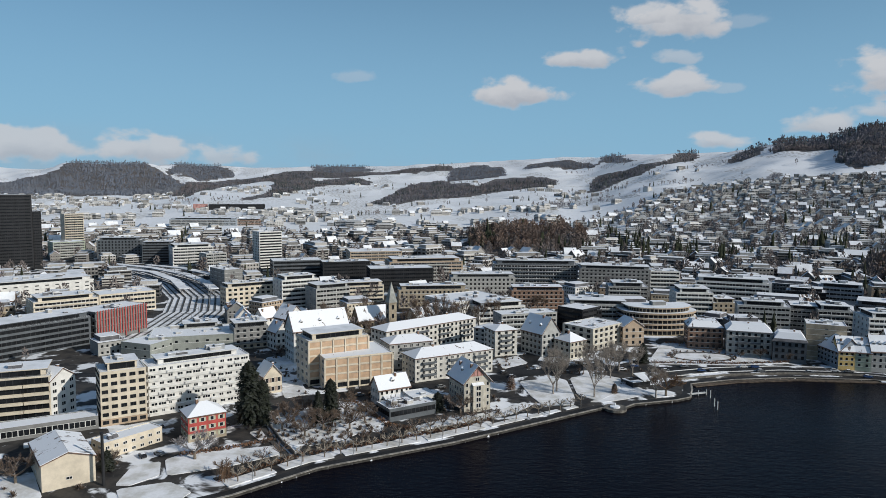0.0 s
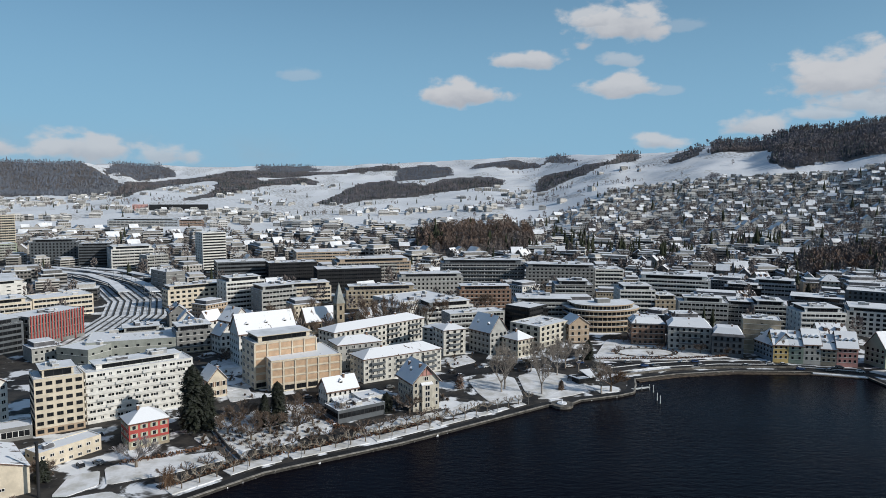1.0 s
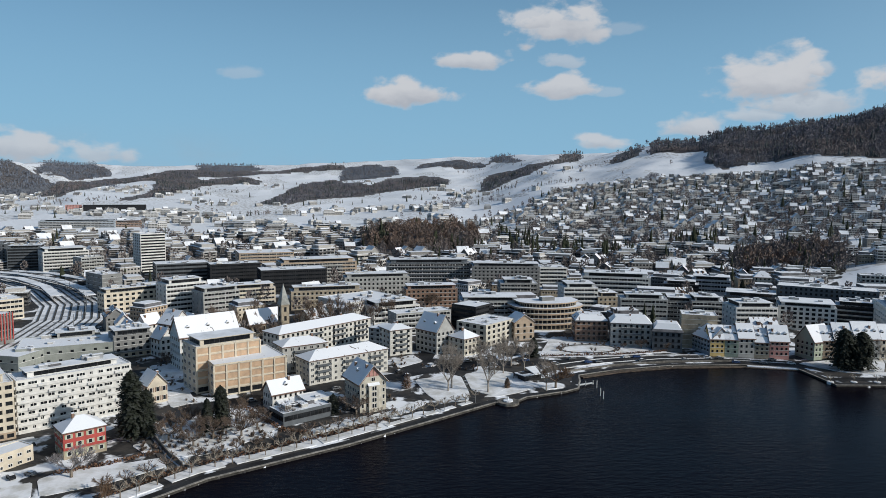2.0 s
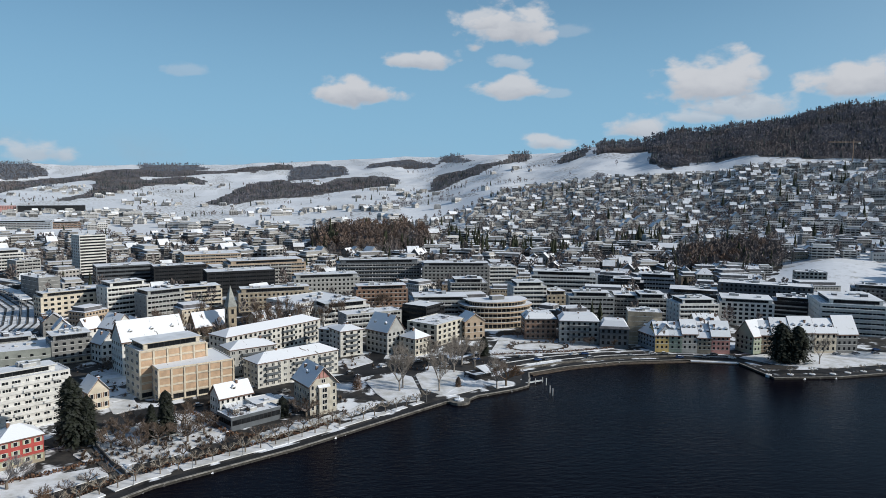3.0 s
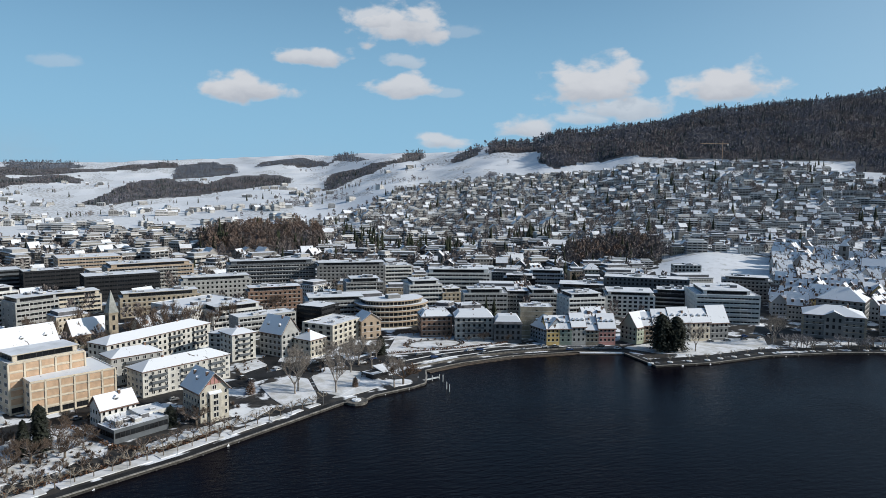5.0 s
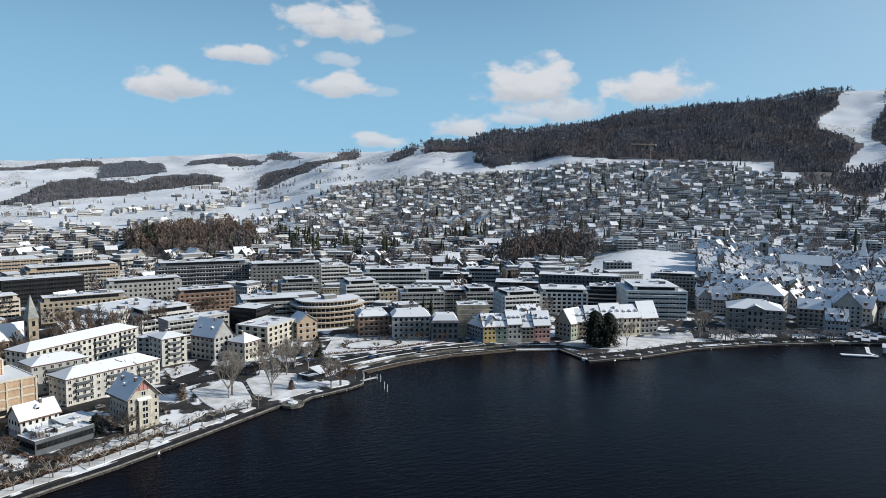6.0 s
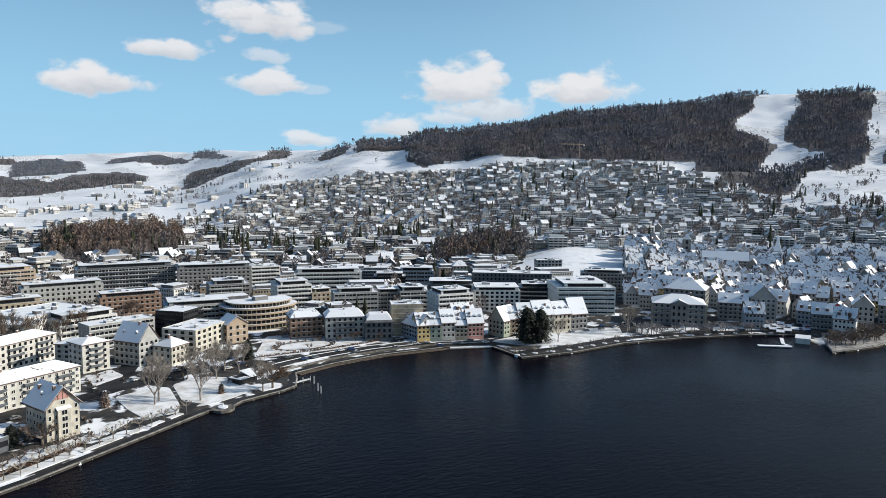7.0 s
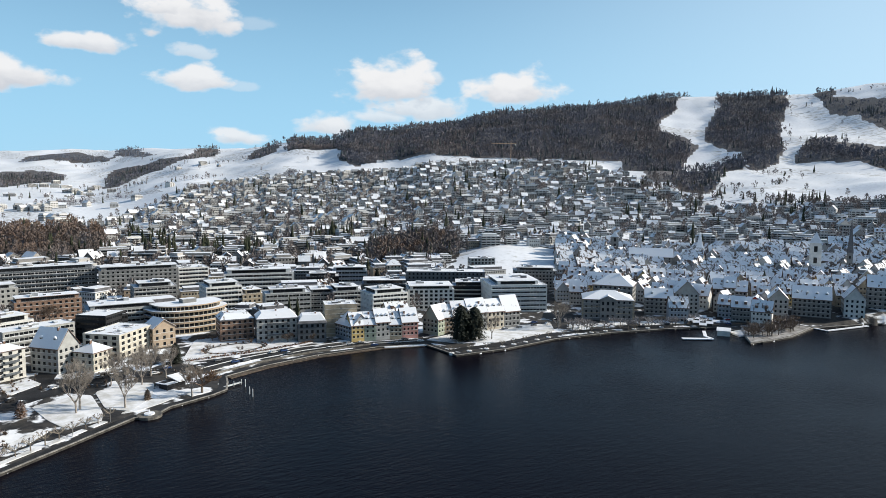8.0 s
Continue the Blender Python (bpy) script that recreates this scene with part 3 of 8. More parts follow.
def build_land():
    az = np.concatenate([np.arange(-180, -40, 3.0), np.arange(-40, 76, 0.2), np.arange(76, 181, 3.0)])
    rr = [60.0]
    while rr[-1] < 4900:
        rr.append(rr[-1] * 1.011 + 0.2)
    rr = np.array(rr)
    A, R = np.meshgrid(np.radians(az), rr, indexing="ij")
    X, Y = R * np.sin(A), R * np.cos(A)
    Z = land_height(X, Y)
    land = on_land(X, Y)
    wet = ~land & (R < 2900)
    Z = np.where(wet, -5.0, Z)
    n, k = X.shape
    verts = np.stack([X, Y, Z], -1).reshape(-1, 3)
    idx = np.arange(n * k).reshape(n, k)
    quads = np.stack([idx[:-1, :-1], idx[:-1, 1:], idx[1:, 1:], idx[1:, :-1]], -1).reshape(-1, 4)
    me = bpy.data.meshes.new("ground")
    me.from_pydata(verts.tolist(), [], quads[:, ::-1].tolist())
    me.materials.append(ground_material())
    me.polygons.foreach_set("use_smooth", [True] * len(quads))
    cover = np.zeros((n * k, 4), np.float32)
    town = urban(X, Y) * np.where(Z > 18, 0.38, np.where(R < 480, 0.57, 0.6))
    for cx, cy, ra, rb, turn in OPEN_SNOW:
        c, s = math.cos(radians(turn)), math.sin(radians(turn))
        u, v = (X - cx) * c + (Y - cy) * s, (Y - cy) * c - (X - cx) * s
        town = np.where((np.abs(u) < ra) & (np.abs(v) < rb), 0.05, town)
    cover[:, 0], cover[:, 1], cover[:, 3] = town.ravel(), woods(X, Y).ravel(), 1
    layer = me.color_attributes.new("cover", "FLOAT_COLOR", "POINT")
    layer.data.foreach_set("color", cover.ravel())
    me.update()
    tagged(new("ground", me), "snow-covered lakeside plain and hills under forest", "ground", kind="structure")

    g = Geo()
    ring = [(5200 * math.sin(2 * math.pi * i / 48), 5200 * math.cos(2 * math.pi * i / 48), 0.0) for i in range(48)]
    g.face(ring[::-1])
    single("water", g, water_material(), "dark rippled lake water", "lake", kind="structure")


# Open snow: centre, half length, half width, turn.
OPEN_SNOW = [(509, 537, 66, 72, -43), (275, 1275, 60, 50, -12), (640, 745, 40, 22, -40), (215, 1120, 40, 30, -10)]
build_land()

# ---- building parts ----
WINDOWS = {}


def pane_row(spans, z0, z1, x0, x1, top, proud=0.1, back=0.04, low=0.0):
    """One welded front of panes set back in a frame: spans of panes between x0 and x1, heights low, z0, z1, top; looks along -y."""
    g = Geo()
    xs = [x0]
    for a, b in spans:
        xs += [a, b]
    xs.append(x1)
    f, r = -proud, -proud + back + 0.03
    for i in range(len(xs) - 1):
        a, b = xs[i], xs[i + 1]
        for lo, hi in ((low, z0), (z1, top)):
            g.face([(a, f, lo), (b, f, lo), (b, f, hi), (a, f, hi)])
        if i % 2 == 0:
            g.face([(a, f, z0), (b, f, z0), (b, f, z1), (a, f, z1)])
        else:
            g.face([(a, r, z0), (b, r, z0), (b, r, z1), (a, r, z1)], 1)
            g.face([(a, f, z0), (a, r, z0), (a, r, z1), (a, f, z1)])
            g.face([(b, r, z0), (b, f, z0), (b, f, z1), (b, r, z1)])
            g.face([(a, f, z0), (b, f, z0), (b, r, z0), (a, r, z0)])
            g.face([(a, r, z1), (b, r, z1), (b, f, z1), (a, f, z1)])
        g.face([(a, 0, top), (a, f, top), (b, f, top), (b, 0, top)])
        g.face([(a, f, low), (a, 0, low), (b, 0, low), (b, f, low)])
    for x in (x0, x1):
        lines = (low, z0, z1, top)
        for lo, hi in zip(lines[:-1], lines[1:]):
            q = [(x, 0, lo), (x, f, lo), (x, f, hi), (x, 0, hi)]
            g.face(q if x == x0 else q[::-1])
    return g.weld()


def window_mesh(w, h, frame=FRAME, bars=1):
    """A window that looks along -y: glass set back in its frame."""
    key = (round(w, 1), round(h, 1), frame.name, bars)
    if key not in WINDOWS:
        t = 0.1
        n = bars + 1 if w > 1.5 else 1
        step = (w - t) / n
        spans = [(-w / 2 + t + step * i, -w / 2 + step * (i + 1)) for i in range(n)]
        WINDOWS[key] = pane_row(spans, t, h - t, -w / 2, w / 2, h).mesh("window", [frame, GLASS])
    return WINDOWS[key]


def band_mesh(w, h, frame=FRAME, step=2.4, pier=0.14):
    """A ribbon of windows w long, that looks along -y."""
    key = ("band", round(w, 1), round(h, 1), frame.name, step, pier)
    if key not in WINDOWS:
        n = max(2, int(w / step))
        d = w / n
        spans = [(-w / 2 + d * i + (pier if i % 3 == 0 else 0.06), -w / 2 + d * (i + 1) - (pier if i % 3 == 2 else 0.06)) for i in range(n)]
        WINDOWS[key] = pane_row(spans, 0.1, h - 0.1, -w / 2, w / 2, h).mesh("window_band", [frame, GLASS])
    return WINDOWS[key]


def row_mesh(length, height, frame=FRAME, gap=2.3, wide=1.15):
    """The windows of one storey, standing on one sill course."""
    key = ("row", round(length, 1), round(height, 1), gap, wide, frame.name)
    if key not in WINDOWS:
        n = max(1, int(length / gap))
        g = Geo()
        xs = [-length / 2]
        for i in range(n):
            u = (i + 0.5) / n * length - length / 2
            xs += [u - wide / 2, u + wide / 2]
        xs.append(length / 2)
        for i, (a, b) in enumerate(zip(xs[:-1], xs[1:])):
            g.face([(a, -0.1, -0.12), (b, -0.1, -0.12), (b, -0.1, 0), (a, -0.1, 0)])
            if i % 2:
                g.face([(a, -0.1, 0), (b, -0.1, 0), (b, -0.04, 0.06), (a, -0.04, 0.06)])
                g.face([(a, -0.04, 0.06), (b, -0.04, 0.06), (b, -0.04, height), (a, -0.04, height)], 1)
            else:
                g.face([(a, -0.1, 0), (b, -0.1, 0), (b, 0, 0), (a, 0, 0)])
        WINDOWS[key] = g.weld().mesh("window_band", [frame, GLASS])
    return WINDOWS[key]


def sides_seen(x, y, w, d, rot):
    """The facades that can be seen from the lake: pose of the facade's foot, length, name."""
    m = pose(x, y, 0, 0, 0, rot)
    got = []
    for name, lx, ly, turn, length in (("front", 0, -d / 2, 0, w), ("right", w / 2, 0, 90, d), ("back", 0, d / 2, 180, w), ("left", -w / 2, 0, -90, d)):
        local = pose(lx, ly, 0, 0, 0, turn)
        foot = m @ local
        out = foot.to_3x3() @ Vector((0, -1, 0))
        if out.dot(-foot.translation) > 0:
            got.append((name, local, length))
    return got


def snow_roof_gable(root, w, d, h, rise, over=0.6, along_x=True, tile=TILE, snow_both=True, chimney=1, seed=0):
    """A saddle roof of tiles under snow."""
    rnd = random.Random(seed)
    L, S = (w, d) if along_x else (d, w)
    turn = Matrix.Identity(4) if along_x else pose(0, 0, 0, 0, 0, 90)
    k = rise / (S / 2)
    e = over
    g = Geo()
    g.prism(-L / 2 - e, L / 2 + e, [(-S / 2 - e, h - k * e), (0, h + rise), (S / 2 + e, h - k * e), (S / 2 + e, h - k * e + 0.28), (0, h + rise + 0.28), (-S / 2 - e, h - k * e + 0.28)][::-1])
    roof = part("roof", g, tile, root, at=turn)
    g = Geo()
    for s in (-1, 1):
        pts = [(s * (S / 2 + e - 0.25), h - k * (e - 0.25) + 0.29), (s * 0.05, h + rise + 0.29), (s * 0.05, h + rise + 0.47), (s * (S / 2 + e - 0.25), h - k * (e - 0.25) + 0.46)]
        g.prism(-L / 2 - e + 0.2, L / 2 + e - 0.2, pts if s > 0 else pts[::-1])
    part("roof_snow", g, FLAT_SNOW, roof, "patchy snow on the roof")
    for i in range(chimney):
        cx, cy = rnd.uniform(-0.35, 0.35) * L, rnd.choice((-1, 1)) * S * rnd.uniform(0.05, 0.2)
        top = h + rise - abs(cy) * k + 1.6
        g = Geo()
        g.box(cx - 0.45, cx + 0.45, cy - 0.45, cy + 0.45, top - 2.4, top)
        g.box(cx - 0.55, cx + 0.55, cy - 0.55, cy + 0.55, top, top + 0.15)
        g.box(cx - 0.5, cx + 0.5, cy - 0.5, cy + 0.5, top + 0.15, top + 0.3, 1)
        part("chimney", g, [WALLS["brick"], ROOF_SNOW], root, at=turn)
    return roof


def dormer(root, x, y, z, w=1.8, depth=2.4, facing=0):
    g = Geo()
    g.box(-w / 2, w / 2, 0, depth, 0, 1.5)
    g.prism(-depth, 0.25, [(-w / 2 - 0.2, 1.45), (w / 2 + 0.2, 1.45), (0, 2.3)], 1)
    n = len(g.v)
    # turn the little roof so that its gable looks forward
    for i in range(n - 6, n):
        px, py, pz = g.v[i]
        g.v[i] = (py, -px, pz)
    box = part("dormer", g, [WALLS["pale"], ROOF_SNOW], root, at=pose(x, y, z, 0, 0, facing))
    part("window", window_mesh(w * 0.7, 1.1), None, box, at=pose(0, 0, 0.2))


def roof_hip(root, w, d, h, rise, over=0.6, tile=TILE, flat=0.0, seed=0):
    """A hipped roof under snow; flat: share of the depth that is level on top."""
    rnd = random.Random(seed)
    e = over
    a, b = w / 2 + e, d / 2 + e
    inset = min(a, b) * (1 - flat)
    if a > b:
        c, f = a - inset, max(b - inset, 0.05)
    else:
        c, f = max(a - inset, 0.05), b - inset

    def shell(z0, lift, shrink, thick):
        g = Geo()
        lo = [(-a + shrink, -b + shrink, z0), (a - shrink, -b + shrink, z0), (a - shrink, b - shrink, z0), (-a + shrink, b - shrink, z0)]
        hi = [(-c, -f, z0 + lift), (c, -f, z0 + lift), (c, f, z0 + lift), (-c, f, z0 + lift)]
        low = [(x, y, z - thick) for x, y, z in lo]
        g.v = low + lo + hi
        g.f = [(3, 2, 1, 0), (8, 9, 10, 11)]
        for i in range(4):
            j = (i + 1) % 4
            g.f += [(i, j, 4 + j, 4 + i), (4 + i, 4 + j, 8 + j, 8 + i)]
        g.m = [0] * len(g.f)
        return g
    roof = part("roof", shell(h, rise, 0, 0.25), tile, root)
    part("roof_snow", shell(h + 0.2, rise + 0.05, 0.22, 0.15), FLAT_SNOW, roof, "patchy snow on the roof")
    g = Geo()
    cx = rnd.uniform(-0.3, 0.3) * w
    g.box(cx - 0.45, cx + 0.45, -0.45, 0.45, h + rise * 0.55, h + rise + 1.3)
    g.box(cx - 0.5, cx + 0.5, -0.5, 0.5, h + rise + 1.3, h + rise + 1.5, 1)
    part("chimney", g, [WALLS["brick"], ROOF_SNOW], root)
    return roof


def roof_flat(root, w, d, h, wall, units=3, seed=0, edge=0.5, penthouse=None):
    """A level roof with an upstand, snow on it, and plant on the snow."""
    rnd = random.Random(seed)
    g = Geo()
    t = 0.35
    for x0, x1, y0, y1 in ((-w / 2, w / 2, -d / 2, -d / 2 + t), (-w / 2, w / 2, d / 2 - t, d / 2), (-w / 2, -w / 2 + t, -d / 2 + t, d / 2 - t), (w / 2 - t, w / 2, -d / 2 + t, d / 2 - t)):
        g.box(x0, x1, y0, y1, h, h + edge, 0, 1)
    roof = part("roof", g, [wall, ROOF_SNOW], root)
    g = Geo()
    g.box(-w / 2 + t, w / 2 - t, -d / 2 + t, d / 2 - t, h + 0.02, h + 0.2)
    part("roof_snow", g, FLAT_SNOW, roof, "wind-scoured snow on the flat roof")
    if penthouse:
        ph, inset = penthouse
        x1, y1 = w / 2 - inset, d / 2 - inset * 0.7
        g = Geo()
        g.box(-x1, x1, -y1, y1, h + 0.1, h + ph)
        g.box(-x1 - 0.8, x1 + 0.8, -y1 - 0.8, y1 + 0.8, h + ph, h + ph + 0.3, 0, 1)
        pent = part("penthouse", g, [wall, ROOF_SNOW], root)
        for turn, ly, length in ((0, -y1, 2 * x1), (90, x1, 2 * y1), (-90, x1, 2 * y1)):
            part("window_band", band_mesh(length * 0.86, ph - 0.9, DARK_FRAME), None, pent, at=pose(0, 0, 0, 0, 0, turn) @ pose(0, -abs(ly), h + 0.6))
        g = Geo()
        for u in (-w / 2 + 0.3, w / 2 - 0.3):
            g.box(u - 0.04, u + 0.04, -d / 2 + 0.3, d / 2 - 0.3, h + edge + 0.45, h + edge + 0.52)
        g.box(-w / 2 + 0.3, w / 2 - 0.3, -d / 2 + 0.26, -d / 2 + 0.34, h + edge + 0.45, h + edge + 0.52)
        for i in range(max(2, int(w / 3))):
            u = -w / 2 + 0.3 + (w - 0.6) * i / (max(2, int(w / 3)) - 1)
            g.box(u - 0.03, u + 0.03, -d / 2 + 0.27, -d / 2 + 0.33, h + edge, h + edge + 0.45)
        part("terrace_rail", g, STEEL, root)
        h = h + ph + 0.2
        w, d = 2 * x1, 2 * y1
    for i in range(units):
        bw, bd, bh = rnd.uniform(1.2, min(5, w * 0.22)), rnd.uniform(1.2, min(4, d * 0.3)), rnd.uniform(0.7, 2.2)
        cx, cy = rnd.uniform(-0.4, 0.4) * (w - bw - 2), rnd.uniform(-0.38, 0.38) * (d - bd - 2)
        g = Geo()
        g.box(cx - bw / 2, cx + bw / 2, cy - bd / 2, cy + bd / 2, h, h + bh, 0)
        g.box(cx - bw / 2 - 0.08, cx + bw / 2 + 0.08, cy - bd / 2 - 0.08, cy + bd / 2 + 0.08, h + bh, h + bh + 0.16, 1)
        part("roof_unit", g, [rnd.choice((CONCRETE, STEEL, SLATE)), ROOF_SNOW], root)
    return roof


COUNT = [0]


def building(label, x, y, w, d, rot, h, storeys, wall="white", roof="flat", style="punched", bay=3.2, rise=4.0, name="apartment_building", category="building",
             group="", frame=None, plinth=None, fill=0.48, tall=0.52, units=6, penthouse=None, tile=None, dormers=0, chimney=1, ground=None, balconies=(), z=None, over=0.6, glazed=None):
    """A building whose front runs along local x and looks along -y; x, y is the middle of its plan."""
    COUNT[0] += 1
    seed = COUNT[0]
    mat = WALLS[wall]
    if h / storeys > 3.7 and style != "louvre" and h > 9:
        storeys = max(storeys, round(h / 3.25))
    if roof == "flat" and not penthouse and storeys >= 4 and h < 40 and seed % 4 and min(w, d) > 13 and style in ("band", "punched", "balcony") and bay < 8:
        penthouse = (h / storeys - 0.3, 1.6 + seed % 3 * 0.8)
        h -= h / storeys
        storeys -= 1
    frame = frame or (DARK_FRAME if wall in ("dark", "slate", "orange") else FRAME)
    z0 = ground_z(x, y) if z is None else z
    root = thing(name, label, category, pose(x, y, z0, 0, 0, rot), group)
    g = Geo()
    if roof == "gable_x":
        g.prism(-w / 2, w / 2, [(-d / 2, -3), (d / 2, -3), (d / 2, h), (0, h + rise), (-d / 2, h)])
    elif roof == "gable_y":
        g.prism(-d / 2, d / 2, [(-w / 2, -3), (w / 2, -3), (w / 2, h), (0, h + rise), (-w / 2, h)])
        g.v = [(-py, px, pz) for px, py, pz in g.v]
    else:
        g.box(-w / 2, w / 2, -d / 2, d / 2, -3, h)
    part("wall", g, mat, root)
    if plinth:
        g = Geo()
        for x0, x1, y0, y1 in ((-w / 2 - 0.08, w / 2 + 0.08, -d / 2 - 0.08, -d / 2), (w / 2, w / 2 + 0.08, -d / 2, d / 2), (-w / 2 - 0.08, -w / 2, -d / 2, d / 2)):
            g.box(x0, x1, y0, y1, -3, h / storeys * 0.92)
        part("ground_floor", g, WALLS[plinth], root)
    sh = h / storeys
    for side, local, length in sides_seen(x, y, w, d, rot):
        off = -0.1 if plinth else -0.01
        for s in range(storeys):
            zz = s * sh
            lift = off if (plinth and s == 0) else -0.01
            if style == "panels" and side == "front":
                n = max(1, int(round(length / bay)))
                for i in range(n):
                    bw, cx = length / n, (i + 0.5) / n * length - length / 2
                    if s == 0:
                        part("window", window_mesh(bw * 0.8, sh * 0.6, DARK_FRAME), None, root, at=local @ pose(cx, -0.01, zz + sh * 0.2))
                        continue
                    g = Geo()
                    g.box(cx - bw * 0.4, cx + bw * 0.4, -0.12, 0, zz + sh * 0.16, zz + sh * 0.84)
                    part("panel", g, WALLS["orange"], root, at=local)
                for i in range(n + 1):
                    g = Geo()
                    cx = i / n * length - length / 2
                    g.box(cx - 0.35, cx + 0.35, -0.45, 0, zz, zz + sh)
                    part("pier", g, mat, root, at=local)
                g = Geo()
                g.box(-length / 2, length / 2, -0.4, 0, zz + sh * 0.92, zz + sh)
                part("ledge", g, mat, root, at=local)
            elif style == "louvre" and side == "front":
                g = Geo()
                g.box(-length / 2, length / 2, -0.5, 0, zz + sh * 0.86, zz + sh * 0.98)
                part("ledge", g, WALLS["grey"], root, at=local)
                if s == storeys - 1:
                    n = int(length / 1.9)
                    for i in range(n):
                        g = Geo()
                        cx = (i + 0.5) / n * length - length / 2
                        g.box(cx - 0.3, cx + 0.3, -0.75, -0.55, 2.6 if i % 5 else 0.4, h + 0.9)
                        part("louvre", g, WALLS["red"], root, at=local)
            elif style == "strip":
                n = max(1, int(length / 3.3))
                for i in range(n):
                    cx = (i + 0.5) / n * length - length / 2
                    wide = (3.0, 1.7, 2.3, 1.1, 2.1)[(2 * s + i * 3) % 5]
                    part("window_band", band_mesh(wide, sh * 0.42, FRAME, 0.8, 0.05), None, root, at=local @ pose(cx + 0.4 * math.sin(s * 2.1 + i), -0.01, zz + sh * 0.42))
                    if (s + i) % 4 == 0 and s:
                        g = Geo()
                        g.box(cx - 1.5, cx + 1.5, -1.2, -0.62, zz + sh * 0.06, zz + sh * 0.36, 0, 1)
                        part("balcony", g, [mat, ROOF_SNOW], root, at=local)
                g = Geo()
                g.box(-length / 2, length / 2, -0.6, 0, zz + sh * 0.0, zz + sh * 0.34)
                part("ledge", g, mat, root, at=local)
            elif style == "glass" or (style in ("band", "balcony")):
                if side in ("front", "back") or style == "glass" or glazed:
                    part("window_band", band_mesh(length * 0.96, sh * tall, frame, 1.8 if style == "glass" else 2.4), None, root, at=local @ pose(0, lift, zz + sh * 0.28))
                    if style == "band" and side == "front" and seed % 3:
                        g = Geo()
                        g.box(-length / 2 - 0.3, length / 2 + 0.3 - (seed % 3) * length * 0.1, -0.9, 0, zz - 0.1, zz + sh * 0.24, 0, 1)
                        part("ledge", g, [mat if wall in ("white", "pale", "cream", "slate") else WALLS["pale"], ROOF_SNOW], root, at=local)
                else:
                    n = max(1, int(length / (bay * 1.6)))
                    for i in range(n):
                        part("window", window_mesh(min(1.6, bay * fill), sh * tall, frame), None, root, at=local @ pose((i + 0.5) / n * length - length / 2, lift, zz + sh * 0.28))
            elif math.hypot(x, y) > 390:
                part("window_band", row_mesh(length * 0.96, sh * tall, frame, bay, bay * fill), None, root, at=local @ pose(0, lift, zz + sh * 0.26))
            else:
                n = max(1, int(round(length / bay)))
                for i in range(n):
                    part("window", window_mesh(length / n * fill, sh * tall, frame, 1 if length / n * fill < 2.2 else 2), None, root, at=local @ pose((i + 0.5) / n * length - length / 2, lift, zz + sh * 0.26))
            if (style == "balcony" and side == "front" and s > 0) or side in balconies and s > 0:
                k = max(1, int(length / 9)) if style == "balcony" else max(1, int(length / 14))
                for i in range(k):
                    bl = length / k * (0.97 if style == "balcony" else 0.5)
                    cx = (i + 0.5) / k * length - length / 2
                    g = Geo()
                    g.box(cx - bl / 2, cx + bl / 2, -1.5, 0, zz - 0.1, zz + 0.1, 0, 1)
                    g.box(cx - bl / 2, cx + bl / 2, -1.55, -1.43, zz + 0.1, zz + 1.0)
                    g.box(cx - bl / 2, cx - bl / 2 + 0.1, -1.43, 0, zz + 0.1, zz + 1.0)
                    g.box(cx + bl / 2 - 0.1, cx + bl / 2, -1.43, 0, zz + 0.1, zz + 1.0)
                    part("balcony", g, [WALLS["slate"] if side in balconies else mat, ROOF_SNOW], root, at=local)
    if roof == "flat":
        roof_flat(root, w, d, h, mat, units, seed, penthouse=penthouse)
    elif roof == "hip":
        roof_hip(root, w, d, h, rise, over, tile or TILE, seed=seed)
    elif roof == "mansard":
        roof_hip(root, w, d, h, rise, over, tile or SLATE, 0.6, seed)
    else:
        along = roof == "gable_x"
        snow_roof_gable(root, w, d, h, rise, over, along, tile or TILE, chimney=chimney, seed=seed)
        S = d if along else w
        for i in range(dormers):
            L = w if along else d
            u = (i + 0.5) / dormers * L - L / 2
            if along:
                dormer(root, u, -S / 2 * 0.62, h + rise * 0.36)
            else:
                dormer(root, S / 2 * 0.62, u, h + rise * 0.36, facing=90)
                dormer(root, -S / 2 * 0.62, u, h + rise * 0.36, facing=-90)
    TAKEN.append((x, y, w / 2 + 3, d / 2 + 3, radians(rot)))
    return root


TAKEN = []


def is_free(x, y, reach):
    for cx, cy, a, b, t in TAKEN:
        dx, dy = x - cx, y - cy
        u, v = dx * math.cos(t) + dy * math.sin(t), dy * math.cos(t) - dx * math.sin(t)
        if abs(u) < a + reach and abs(v) < b + reach:
            return False
    return True


# ---- the buildings near the lake, each by its own plan ----
building("cream white apartment block with ribbon balconies and brown penthouse", -128.4, 275.0, 16.6, 15.0, 31.8, 21.1, 7, "cream", style="punched", bay=3.6, fill=0.66, tall=0.48, frame=DARK_FRAME, penthouse=(3.2, 3.0), plinth="tan", group="apartment blocks", z=3.0)
building("long white apartment block with rows of small windows", -105.2, 294.6, 41.6, 14.0, 34.7, 20.0, 7, "white", style="strip", bay=1.7, tall=0.46, frame=DARK_FRAME, units=8, penthouse=(2.4, 4.5), group="apartment blocks", z=3.0)
building("cream apartment block with dark stacked balconies", -172.2, 276.0, 28.1, 16.0, 22.4, 20.5, 6, "cream", style="balcony", tall=0.68, frame=DARK_FRAME, units=4, group="apartment blocks", z=3.0)
building("white gabled house in the shade of the blocks", -161.5, 282.4, 11.8, 16.0, 68.0, 15.0, 4, "white", roof="gable_y", rise=4.0, bay=4, z=3.0)
